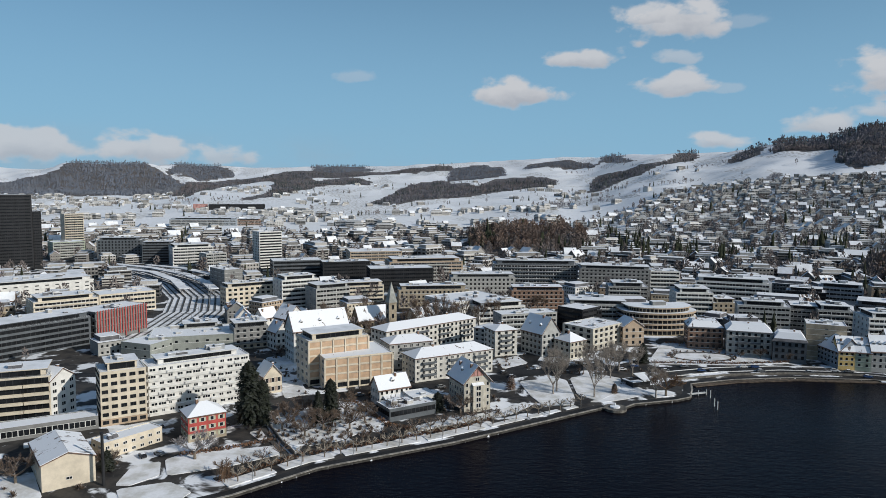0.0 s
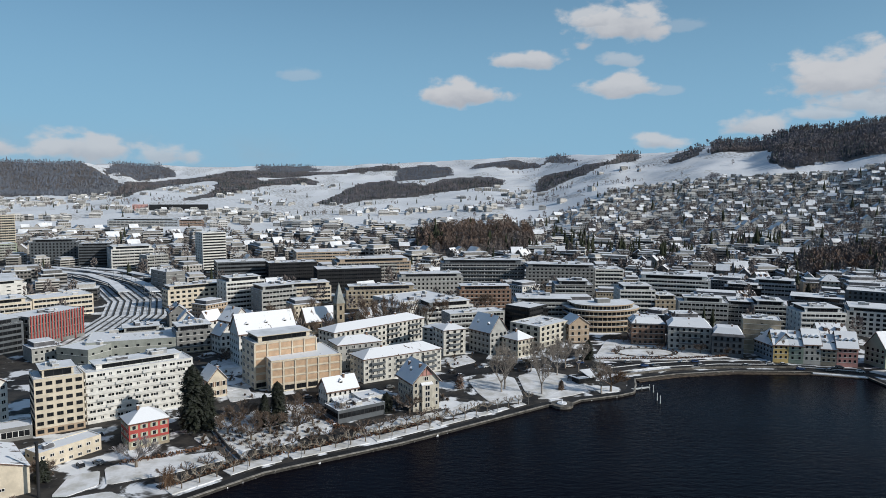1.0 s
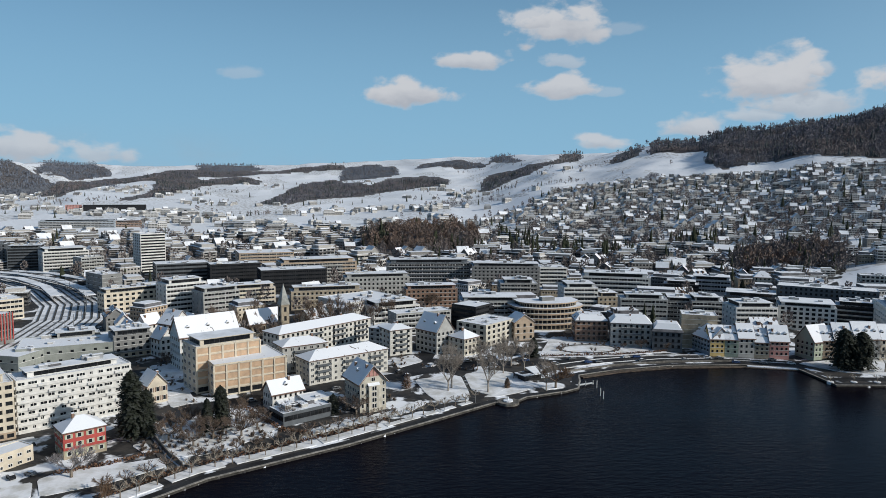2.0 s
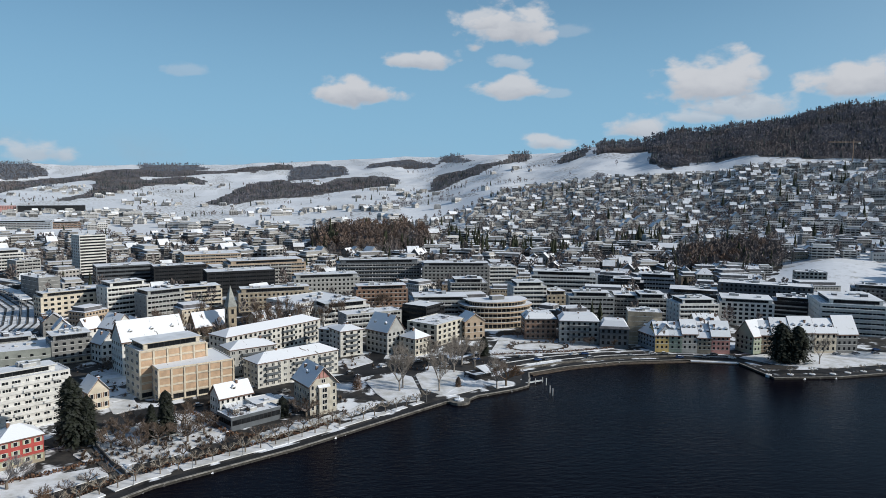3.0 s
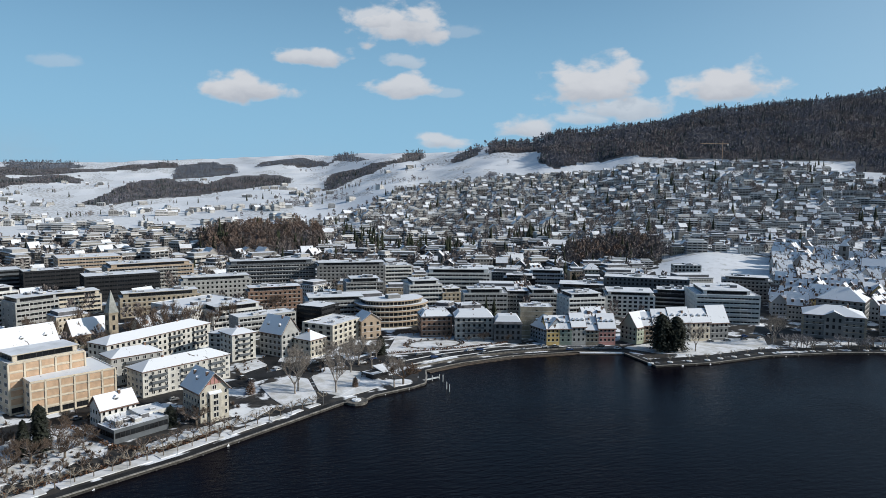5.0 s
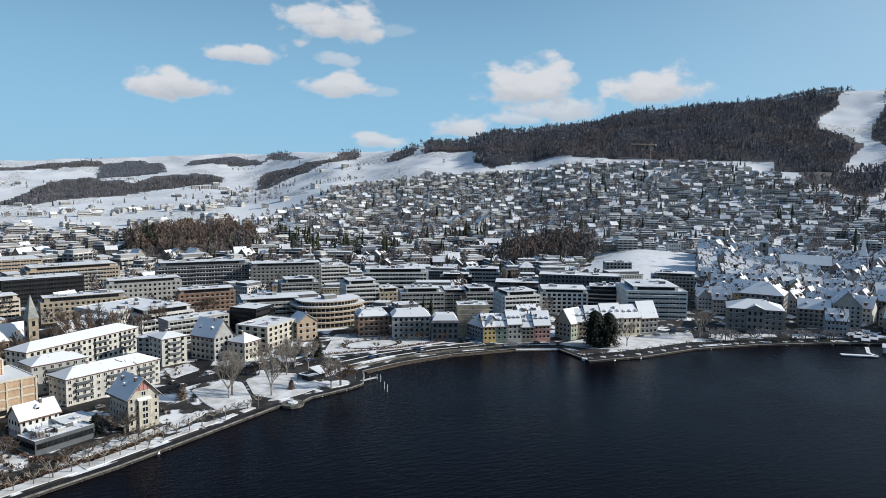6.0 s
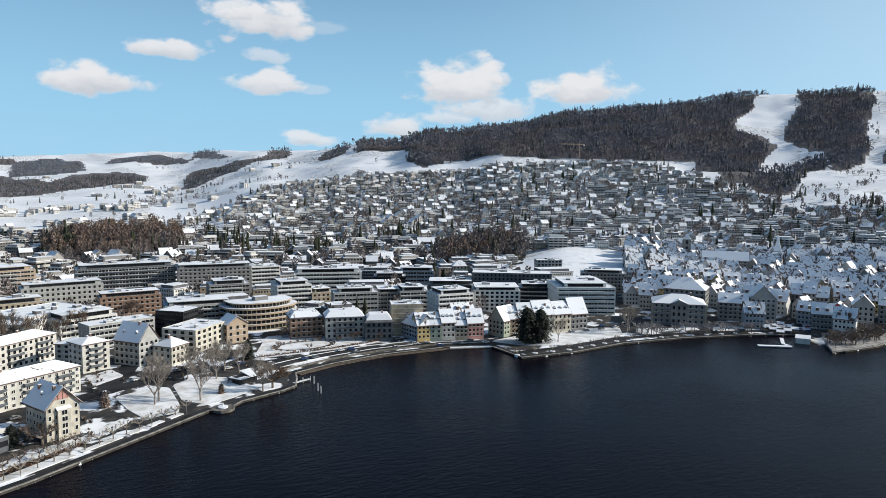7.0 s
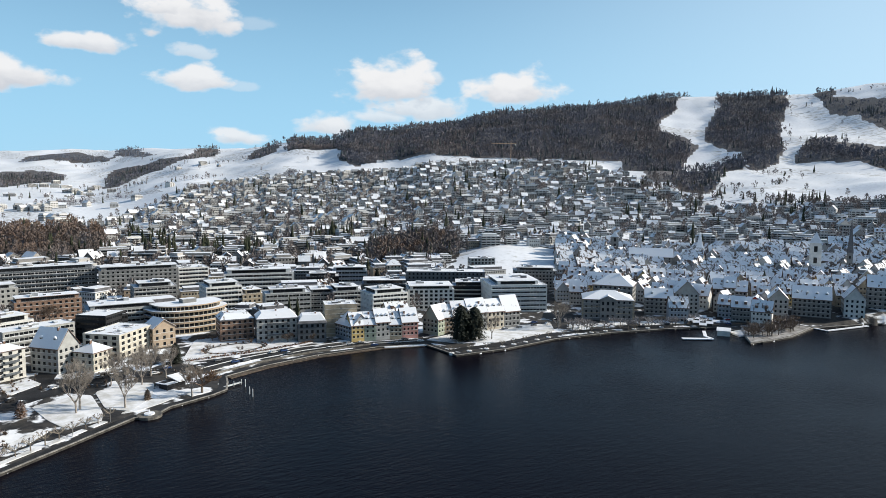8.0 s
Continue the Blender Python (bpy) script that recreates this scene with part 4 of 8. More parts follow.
building("long low canopy roof over a parking row", -153.3, 256.1, 43.9, 9.0, 29.4, 4.6, 1, "grey", style="glass", units=0, name="parking_canopy", category="canopy", z=3.0)
building("cream boathouse hall with a shallow snowy gable roof", -124.5, 223.3, 15.3, 24.0, 37.5, 8.2, 1, "cream", roof="gable_y", rise=2.6, bay=20, fill=0.12, tall=0.12, chimney=0, name="boathouse", over=0.5, z=2.0)
building("low cream clubhouse with strip windows beside the quay", -112.7, 245.0, 22.1, 8.0, 53.1, 5.5, 2, "cream", style="punched", bay=3.2, tall=0.4, units=4, name="clubhouse", z=2.2)
building("red house with pale lower storey and hipped snowy roof", -90.2, 259.0, 13.8, 11.0, 33.8, 9.0, 3, "red", roof="hip", rise=3.6, plinth="sand", bay=3.2, fill=0.4, name="house", z=2.6)
building("orange panelled office block with wide bays above the garden", -44.1, 334.1, 33.1, 26.0, 24.9, 14.3, 4, "cream", style="panels", bay=6.0, units=0, name="office_building", z=3.0)
building("stepped upper storeys of tan concrete with deep bays", -53.4, 336.4, 30.5, 17.0, 30.9, 21.0, 6, "cream", style="panels", bay=6.4, units=0, penthouse=(3.0, 2.5), name="office_building", z=3.0)
building("tall white gabled house with a broad snowy roof", -68.0, 376.1, 31.1, 15.0, 30.3, 17.0, 5, "white", roof="gable_x", rise=9, bay=3.2, dormers=3, name="house", z=3.0)
building("white gabled townhouse with snowy steep roof", -91.3, 414.3, 13.8, 12.0, 52.3, 15.0, 4, "white", roof="gable_y", rise=7, bay=3.2, name="house", z=3.0)
building("small cream villa with a steep gable beside dark firs", -79.1, 314.3, 8.5, 10.0, 35.0, 8.0, 2, "cream", roof="gable_y", rise=5, bay=3, name="house", z=3.0)
building("grey office with stone frame and dark attic", -112.4, 402.2, 19.4, 15.0, 26.4, 12.0, 3, "grey", style="punched", bay=3.4, penthouse=(3.0, 1.0), plinth="sand", name="office_building", z=3.0)
building("grey workshop building with flat snowy roofs", -143.7, 399.3, 45.4, 30.0, 17.0, 9.0, 2, "sage", style="punched", bay=5, fill=0.3, tall=0.3, units=4, name="workshop", z=3.0)
building("grey workshop wing with a white cube on its roof", -158.0, 387.1, 20.3, 36.0, -21.1, 8.0, 2, "sage", style="punched", bay=5, fill=0.3, tall=0.3, units=6, name="workshop", z=3.0)
building("pale workshop tower with square windows", -144.8, 414.6, 24.9, 16.0, 22.1, 12.0, 3, "pale", style="punched", bay=5, fill=0.35, tall=0.35, units=6, name="workshop", z=3.0)
building("long dark office with open galleries and snow on the roof", -232.2, 383.2, 64.6, 22.0, 56.0, 19.0, 6, "slate", style="band", units=5, tall=0.6, name="office_building", z=3.0)
building("cream apartment row with loggias", -150.1, 547.2, 45.3, 14.0, 35.4, 14.0, 4, "cream", style="punched", bay=4, fill=0.6, penthouse=(2.8, 2), group="apartment blocks", z=3.2)
building("white gable-roofed apartment house with balconies", -10.0, 408.7, 66.9, 15.0, 40.1, 13.0, 4, "offwhite", roof="hip", rise=3.0, bay=3.2, balconies=("front",), group="lakeside flats", z=3.2)
building("white apartment wing with snowy hipped roof", 3.0, 345.8, 44.3, 14.0, 29.8, 11.5, 4, "offwhite", roof="hip", rise=3.2, bay=3.2, balconies=("front",), group="lakeside flats", z=3)
building("white apartment wing with grey corner balconies", -18.7, 362.8, 23.8, 14.0, 24.4, 13.0, 4, "pale", roof="hip", rise=2.8, bay=3.2, balconies=("front",), group="lakeside flats", z=3.2)
building("gothic villa of pale stone with a half-timbered gable", 12.1, 299.6, 12.2, 16.0, 22.6, 11.6, 4, "stone", roof="gable_y", rise=6.6, bay=2.7, fill=0.46, tall=0.6, chimney=2, dormers=1, name="villa", over=1.1, z=2.8)
building("small cream villa with dormer and verandah", -22.8, 301.7, 14.2, 9.0, 30.2, 7.0, 2, "white", roof="gable_x", rise=4.4, bay=2.2, fill=0.5, dormers=1, name="villa", over=0.9, z=2.8)
building("flat-roofed garden restaurant annex with dark windows", -14.8, 287.1, 21.9, 12.0, 31.8, 4.0, 1, "slate", style="glass", units=6, name="restaurant", z=2.6)
building("low white pavilion with flat snowy roof", -9.8, 298.0, 11.7, 10.0, 25.9, 4.5, 1, "white", style="punched", units=1, name="pavilion", z=2.7)
building("white stepped cultural centre with blank walls", 16.7, 505.1, 47.7, 36.0, 33.1, 13.0, 3, "white", style="punched", bay=9, fill=0.5, tall=0.22, units=6, name="theatre", z=3.2)
building("cream office block with square windows and flat roof", 90.4, 414.1, 30.9, 22.0, 41.8, 12.5, 4, "stone", style="punched", bay=4.4, fill=0.55, tall=0.6, units=4, name="office_building", z=3)
for gx, gy, gw, gd, turn, wall_h, paint_of in ((-94, 398, 9, 11, 40, 10, "white"), (-119, 425, 9, 12, 35, 9, "cream"), (-112, 440, 10, 11, -40, 10, "white"), (-98, 440, 9, 10, 48, 9, "sand"), (-86, 432, 9, 12, 30, 11, "white"), (-128, 446, 10, 10, 20, 9, "white")):
    building("white gabled old house with a steep snowy roof", gx, gy, gw, gd, turn, wall_h, 3, paint_of, roof="gable_y", rise=5.5, bay=2.8, name="house", group="old gabled houses", z=3.0)
# added hall: its snowy roof stands for a snow slope in tree shade
building("low hall under smooth bluish snow", 488, 811, 40, 24, -31, 5.5, 1, "pale", roof="gable_x", rise=5.0, bay=6, chimney=0, name="snow_slope_hall")
building("tall black glass tower with rows of windows", -466.7, 725.5, 68.0, 34.0, 40.6, 78.3, 24, "dark", style="glass", units=0, tall=0.5, name="tower", z=4.0)
building("black glass tower wing", -437.8, 753.2, 7.9, 26.0, 38.0, 60.7, 20, "dark", style="glass", units=0, tall=0.5, name="tower", z=4.0)
building("cream tower block with ribbon balconies", -520.5, 984.5, 24.5, 20.0, 42.7, 46.5, 14, "cream", style="balcony", units=4, name="tower", z=5)
building("white tower block with blue-grey balconies", -190.5, 758.9, 25.0, 22.0, 33.8, 40.8, 14, "white", style="band", units=4, name="tower", frame=DARK_FRAME, z=4.0)
building("teal glass office by the station", -466.6, 867.1, 35.5, 30.0, 40.1, 18.7, 6, "green", style="band", units=6, name="office_building", z=4.0)
building("long dark railway office with regular windows", -384.0, 835.1, 49.0, 24.0, 14.8, 27.4, 6, "slate", style="punched", bay=3.4, units=5, name="office_building", z=4.0)
building("dark blue railway office with regular windows", -330.8, 815.5, 32.9, 24.0, 12.2, 24.8, 6, "slate", style="band", bay=3.4, units=5, name="office_building", z=4.0)
building("white railway office with ribbon windows", -287.4, 797.8, 43.6, 30.0, 29.6, 23.6, 7, "white", style="band", units=4, name="office_building", z=4.0)
building("pale office block at the bend of the tracks", -250.7, 762.2, 23.1, 18.0, 42.9, 16.6, 5, "pale", style="band", name="office_building", z=4.0)
building("grey blank-walled storehouse by the tracks", -192.5, 619.8, 16.7, 30.0, 41.7, 17.4, 4, "grey", style="punched", bay=9, fill=0.2, tall=0.3, name="storehouse", z=4.0)
building("white commercial hall with square windows", -338.5, 565.0, 92.1, 40.0, 42.6, 14.9, 3, "white", style="punched", bay=7, fill=0.4, tall=0.3, units=7, name="office_building", z=4.0)
building("cream commercial block with strip windows", -258.3, 472.4, 39.3, 24.0, 40.4, 18.3, 4, "cream", style="band", units=6, name="office_building", z=3)
building("low cream hall beside the railway", -236.3, 515.1, 38.8, 24.0, 39.3, 13.7, 3, "cream", style="band", units=4, name="office_building", z=3)
building("car park with red steel louvres along its front", -204.5, 428.1, 36.2, 20.0, 62.8, 17.5, 4, "grey", style="louvre", bay=3, units=4, name="parking_house", z=3)
building("white office with stepped roof and dark windows", -114.5, 543.6, 30.3, 20.0, 33.5, 23.7, 6, "white", style="band", units=4, name="office_building", z=3)
building("dark fronted office with white blank gable", -86.9, 525.5, 27.4, 20.0, 33.9, 20.0, 5, "pale", style="band", units=6, name="office_building", z=3)
building("square white apartment house with corner loggias", 29.0, 398.8, 16.4, 14.0, -38.6, 12.7, 5, "pale", roof="hip", rise=2.0, bay=3.4, group="lakeside flats", z=3)
building("square white apartment house with corner loggias", 32.8, 389.6, 13.8, 14.0, 22.7, 14.3, 5, "offwhite", roof="hip", rise=2.2, bay=3.4, balconies=("front",), group="lakeside flats", z=3)
building("white low wing with terrace roof", 3.1, 476.1, 26.0, 18.0, -24.9, 11.6, 2, "white", style="punched", bay=14, fill=0.2, tall=0.3, units=1, name="theatre", z=3)
building("pale glass-fronted hall with louvred facade", 37.7, 484.9, 34.8, 20.0, 20.1, 14.5, 3, "white", style="band", units=6, name="theatre", z=3)
building("pale office with dark recessed upper floor", 53.2, 446.9, 38.1, 15.0, 16.8, 13.1, 3, "pale", style="band", units=4, name="office_building", z=3)
building("black cubic glass pavilion with snowy roof", 88.8, 451.2, 19.1, 20.0, -45.4, 16.1, 3, "dark", style="glass", units=1, name="office_building", z=3)
building("black cubic glass pavilion with snowy roof", 95.5, 456.1, 13.5, 16.0, 5.9, 14.4, 3, "dark", style="glass", units=1, name="office_building", z=3)
building("blue-grey roofed old house with dormers", 55.5, 392.0, 13.5, 17.0, 36.0, 12.6, 3, "pale", roof="gable_y", rise=8.5, bay=3.2, dormers=2, name="house", z=3)
building("small white house with hipped roof", 71.0, 383.5, 12.5, 12.0, 36.0, 9.6, 2, "stone", roof="hip", rise=4, bay=3, name="house", z=3)
building("cream gabled townhouse with arched windows", 112.4, 417.0, 13.2, 13.0, 9.6, 11.2, 3, "tan", roof="gable_y", rise=4.5, bay=3.2, name="house", z=3)
building("long blue-grey office with white window ribbons", 82.2, 627.5, 74.5, 22.0, -1.6, 26.7, 7, "slate", style="band", units=8, name="office_building", frame=FRAME, z=4.0)
building("long grey office with regular windows", 149.1, 607.5, 59.3, 20.0, -9.9, 24.9, 6, "grey", style="punched", bay=3.4, units=6, name="office_building", z=4.0)
building("white office block with banded front", 192.5, 611.9, 24.6, 24.0, -5.7, 20.1, 6, "white", style="band", units=6, name="office_building", z=4.0)
building("blue-grey office block with white bands", 243.5, 583.1, 57.4, 22.0, -22.7, 17.8, 6, "blue", style="band", units=5, name="office_building", z=4.0)
building("brown brick apartment row", 72.4, 538.8, 40.3, 16.0, 2.2, 16.1, 4, "brick", style="punched", bay=3.4, name="apartment_building", z=4.0)
building("pale blue office with arched windows", 104.9, 474.7, 40.6, 24.0, -6.6, 18.3, 4, "pale", style="band", units=5, name="office_building", z=3)
building("grey office with set-back attic", 143.8, 545.0, 29.6, 22.0, -6.9, 15.8, 4, "grey", style="band", units=6, penthouse=(3, 4), name="office_building", z=4.0)
building("long black office with a white frame end", -91.3, 651.0, 43.8, 20.0, 17.8, 21.5, 5, "dark", style="glass", units=6, name="office_building", z=4.0)
building("long dark brick hall with red end bay", -38.4, 622.8, 56.0, 26.0, 13.3, 19.5, 5, "dark", style="glass", units=5, name="office_building", z=4.0)
building("tan office with orange brick end", -18.8, 678.9, 71.3, 30.0, 13.3, 22.8, 5, "tan", style="band", units=6, name="office_building", z=4.0)
building("long flat hall with tan upper floor", -75.0, 757.4, 55.1, 40.0, 13.4, 21.6, 4, "tan", style="band", units=5, name="office_building", z=4.0)
building("pale apartment row with bowed roof", -7.8, 540.6, 54.1, 16.0, 8.7, 17.1, 4, "sand", style="punched", bay=3.2, units=6, name="apartment_building", z=3)
building("pale apartment row with terraces", 32.6, 580.3, 53.2, 18.0, 4.7, 17.8, 4, "pale", style="punched", bay=3.2, units=6, penthouse=(2.8, 2), name="apartment_building", z=3.5)
building("white flat-roofed building with yellow attic", -68.5, 564.1, 38.4, 18.0, 18.7, 16.0, 4, "cream", style="band", units=4, name="office_building", z=3)
building("dark flat hall behind the flats", -140.6, 669.4, 46.2, 26.0, 19.7, 20.4, 5, "slate", style="glass", units=4, name="office_building", z=4.0)
building("long blue warehouse far across the plain", -503.3, 1481.7, 134.8, 40.0, 10.9, 16.5, 4, "blue", style="band", units=4, name="warehouse", z=6)
building("rust red hall far across the plain", -421.1, 1512.6, 51.2, 40.0, 20.5, 13.2, 3, "brick", style="band", units=4, name="warehouse", z=6)
building("dark office slab with white gable ends", -602.5, 2056.4, 157.5, 24.0, 16.3, 24.6, 5, "dark", style="glass", units=0, name="office_building", z=8)
building("pink end block of the far office", -702.4, 2034.5, 40.0, 20.0, 19.0, 24.4, 5, "rose", style="punched", units=0, name="office_building", z=8)
building("cream flats far behind the station", -18.4, 1308.1, 42.4, 14.0, 20.7, 15.7, 5, "cream", style="band", name="apartment_building", z=6)
building("brown terrace house with dormers facing the bay park", 155.2, 411.7, 19.7, 16.0, -10.8, 12.4, 3, "brick", roof="mansard", rise=3.4, bay=3.0, name="terrace_house", group="bay terraces", z=3)
building("pale grey terrace house with tall windows facing the bay park", 175.7, 397.8, 23.8, 16.0, -17.9, 13.1, 4, "pale", roof="mansard", rise=3.2, bay=3.0, name="terrace_house", group="bay terraces", balconies=("front",), z=3)
building("dark grey terrace house with glazed attic", 193.2, 385.1, 16.7, 15.0, -22.7, 10.4, 3, "slate", roof="mansard", rise=4.2, bay=3.0, name="terrace_house", group="bay terraces", z=3)
building("blank cream side wall of a flat-roofed house", 215.2, 389.6, 20.0, 16.0, -23.0, 18.6, 5, "sand", style="punched", bay=12, fill=0.1, tall=0.2, name="house", z=3)
building("narrow blue-grey lakeside house with snowy roof", 216.5, 375.9, 18.6, 14.0, -85.4, 7.5, 3, "blue", roof="gable_x", rise=6.7, bay=2.6, dormers=3, name="town_house", group="lakeside town houses", z=3.0)
building("narrow yellow lakeside house with snowy roof", 215.7, 371.5, 8.2, 13.0, -12.9, 8.3, 3, "yellow", roof="gable_x", rise=6.7, bay=2.4, dormers=2, name="town_house", group="lakeside town houses", z=3.0)
building("narrow pale green lakeside house with snowy roof", 224.1, 368.8, 7.3, 13.0, -22.6, 8.3, 3, "green", roof="gable_x", rise=6.7, bay=2.4, dormers=2, name="town_house", group="lakeside town houses", z=3.0)
building("narrow grey lakeside house with snowy roof", 230.8, 366.7, 8.8, 13.0, -13.8, 9.4, 3, "pale", roof="gable_x", rise=7.2, bay=2.4, dormers=3, name="town_house", group="lakeside town houses", z=3.0)
building("narrow sand-coloured lakeside house with snowy roof", 239.7, 363.8, 7.8, 13.0, -23.1, 7.4, 3, "sand", roof="gable_x", rise=6.7, bay=2.4, dormers=2, name="town_house", group="lakeside town houses", z=3.0)
building("narrow rose lakeside house with steep snowy roof", 247.5, 361.0, 10.4, 13.0, -16.7, 8.5, 3, "rose", roof="gable_x", rise=7.7, bay=2.4, dormers=3, name="town_house", group="lakeside town houses", z=3.0)
building("cream gabled lakeside house with snowy roof", 268.1, 356.6, 12.8, 14.0, -76.6, 8.9, 3, "green", roof="gable_y", rise=8.2, bay=2.6, name="town_house", group="lakeside town houses", z=3.0)
building("tan lakeside house with dormers", 271.6, 356.3, 10.5, 13.0, -16.0, 9.4, 3, "tan", roof="gable_x", rise=7.2, bay=2.4, dormers=3, name="town_house", group="lakeside town houses", z=3.0)
building("white lakeside house with dormers", 282.0, 353.3, 11.0, 13.0, -16.6, 10.2, 3, "white", roof="gable_x", rise=8.2, bay=2.4, dormers=3, name="town_house", group="lakeside town houses", z=3.0)
building("grey lakeside house with steep roof", 293.3, 351.0, 13.4, 14.0, -11.6, 11.1, 3, "pale", roof="gable_x", rise=8.2, bay=2.6, dormers=3, name="town_house", group="lakeside town houses", z=3.0)
building("cream lakeside house behind the cedar", 306.2, 348.5, 13.0, 14.0, -10.3, 10.9, 3, "cream", roof="gable_x", rise=7.2, bay=2.6, dormers=3, name="town_house", group="lakeside town houses", z=3.0)
building("tall grey lakeside house with a steep snow-covered roof", 318.7, 346.4, 12.7, 14.0, -8.8, 10.3, 3, "grey", roof="gable_x", rise=9.5, bay=2.8, name="town_house", group="lakeside town houses", z=3.0)
building("white bank office with ribbon windows and stepped roof", 368.8, 394.7, 42.8, 44.0, -29.6, 19.5, 4, "white", style="band", units=4, penthouse=(3, 6), tall=0.4, name="office_building", z=3)
building("white flat office with tall windows", 314.7, 429.0, 34.7, 26.0, -30.4, 17.9, 4, "white", style="punched", bay=3.6, fill=0.6, tall=0.6, units=4, name="office_building", z=3.5)
building("dark long office behind the white one", 363.8, 473.0, 66.3, 22.0, -37.6, 19.2, 5, "slate", style="punched", bay=3.2, units=6, name="office_building", z=4)
building("dark office wing with snow roof", 357.5, 433.1, 27.7, 22.0, -37.6, 15.8, 4, "dark", style="band", units=6, name="office_building", z=4)
building("flat grey office with stepped terraces", 245.1, 472.9, 18.2, 20.0, -21.5, 15.2, 4, "grey", style="band", units=4, name="office_building", z=3.5)
building("pale office with terraces and plant on the roof", 260.2, 463.5, 21.2, 22.0, -17.6, 17.0, 4, "pale", style="band", units=4, name="office_building", z=3.5)
building("white stepped town block with snowy terraces", 270.1, 423.5, 27.2, 22.0, -8.1, 16.2, 4, "white", style="band", units=5, penthouse=(3, 3), name="apartment_building", z=3.5)
building("low dark hall with snow roof", 316.4, 495.7, 37.1, 24.0, -32.6, 13.6, 3, "slate", style="band", units=6, name="office_building", z=4)
building("white stepped apartment block", 177.6, 497.5, 25.2, 22.0, -5.9, 19.5, 4, "white", style="band", units=4, penthouse=(3, 3), name="apartment_building", z=3.5)
building("sand-coloured house with white side", 197.6, 492.0, 17.7, 18.0, -2.2, 16.2, 4, "sand", style="punched", bay=3, units=6, name="house", z=3.5)
building("pale terraces of a flat-roofed block", 212.5, 461.8, 32.0, 18.0, -16.9, 16.1, 3, "pale", style="band", units=5, penthouse=(3, 4), name="apartment_building", z=3.5)
building("white office with blue window ribbons on the slope foot", 238.6, 574.4, 56.6, 20.0, -20.6, 18.4, 5, "white", style="band", units=5, name="office_building", z=5)
building("dark glass office on the slope foot", 294.2, 563.5, 28.6, 18.0, -27.6, 12.1, 4, "dark", style="band", units=4, name="office_building", z=5)
building("pale office on the slope foot", 325.0, 568.6, 31.9, 18.0, -29.7, 14.1, 4, "blue", style="band", units=4, name="office_building", z=6)
building("concrete lattice apartment block on the snow field", 445.7, 522.0, 24.6, 14.0, -28.6, 14.9, 4, "pale", style="punched", bay=3, fill=0.7, tall=0.6, name="apartment_building", z=10)
building("dark stone palace with a small dome", 449.4, 452.1, 38.5, 20.0, -40.9, 18.3, 4, "grey", style="punched", bay=3, name="palace", z=5)
building("small cream house with pyramid roof under bare trees", 369.2, 562.6, 14.1, 10.0, -25.3, 12.0, 3, "cream", roof="hip", rise=5, bay=2.8, name="house", z=7)
building("grey stone museum with hipped snowy roof and quoins", 399.6, 327.8, 35.0, 26.0, -46.7, 13.7, 3, "grey", roof="hip", rise=5, bay=3.4, fill=0.36, tall=0.5, name="museum", z=3)
building("stone hall with bluish snowy hipped roof", 437.2, 351.1, 29.7, 24.0, -59.1, 17.1, 3, "grey", roof="hip", rise=8, bay=3.2, name="government_house", z=3.5)
building("long church hall with a great snowy roof", 606.8, 442.6, 43.0, 18.0, -51.9, 15.6, 2, "grey", roof="gable_x", rise=8, bay=5, fill=0.25, tall=0.6, chimney=0, name="church_hall", z=9)
building("pale house with steep roof on the square", 459.9, 303.7, 17.2, 16.0, -46.7, 15.1, 4, "pale", roof="gable_y", rise=9, bay=2.8, dormers=1, name="town_house", group="old town houses", z=3)
building("grey house with dormers on the square", 442.2, 314.5, 19.9, 14.0, -50.6, 11.8, 3, "grey", roof="gable_x", rise=6, bay=2.8, dormers=2, name="town_house", group="old town houses", z=3)
building("red half-timbered gable house", 493.3, 266.5, 12.8, 12.0, -67.6, 9.1, 2, "red", roof="gable_y", rise=5, bay=2.8, name="town_house", group="old town houses", z=3)
building("pale gable house on the quay", 497.3, 252.4, 13.1, 14.0, -59.1, 14.2, 4, "pale", roof="gable_y", rise=7, bay=2.6, name="town_house", group="old town houses", z=3)
building("broad grey inn with snowy roof and dormers", 526.9, 242.5, 25.3, 20.0, -63.3, 13.2, 3, "grey", roof="gable_x", rise=8, bay=3, dormers=4, name="inn", z=3)
building("gabled white house at the quay's end", 544.3, 220.8, 13.4, 16.0, -60.0, 14.3, 4, "white", roof="gable_y", rise=8, bay=2.8, name="town_house", group="old town houses", z=3)
building("dark row house at the quay's end", 573.2, 214.5, 16.9, 18.0, -65.5, 20.9, 4, "grey", roof="gable_x", rise=8, bay=2.8, dormers=3, name="town_house", group="old town houses", z=3)
building("narrow dark-fronted old house with a snowy blue roof", 506.5, 304.7, 8.4, 15.0, -63.7, 14.0, 4, "slate", roof="gable_x", rise=7, bay=2.6, dormers=2, name="town_house", group="old town houses", z=3.5)
building("narrow pale old house with a steep snowy roof", 510.2, 297.2, 8.4, 16.0, -63.7, 15.5, 5, "pale", roof="gable_x", rise=7.5, bay=2.6, dormers=2, name="town_house", group="old town houses", z=3.5)
building("narrow grey old house with snowy dormers", 513.9, 289.7, 8.4, 15.0, -63.7, 13.0, 4, "grey", roof="gable_x", rise=7, bay=2.6, dormers=2, name="town_house", group="old town houses", z=3.5)


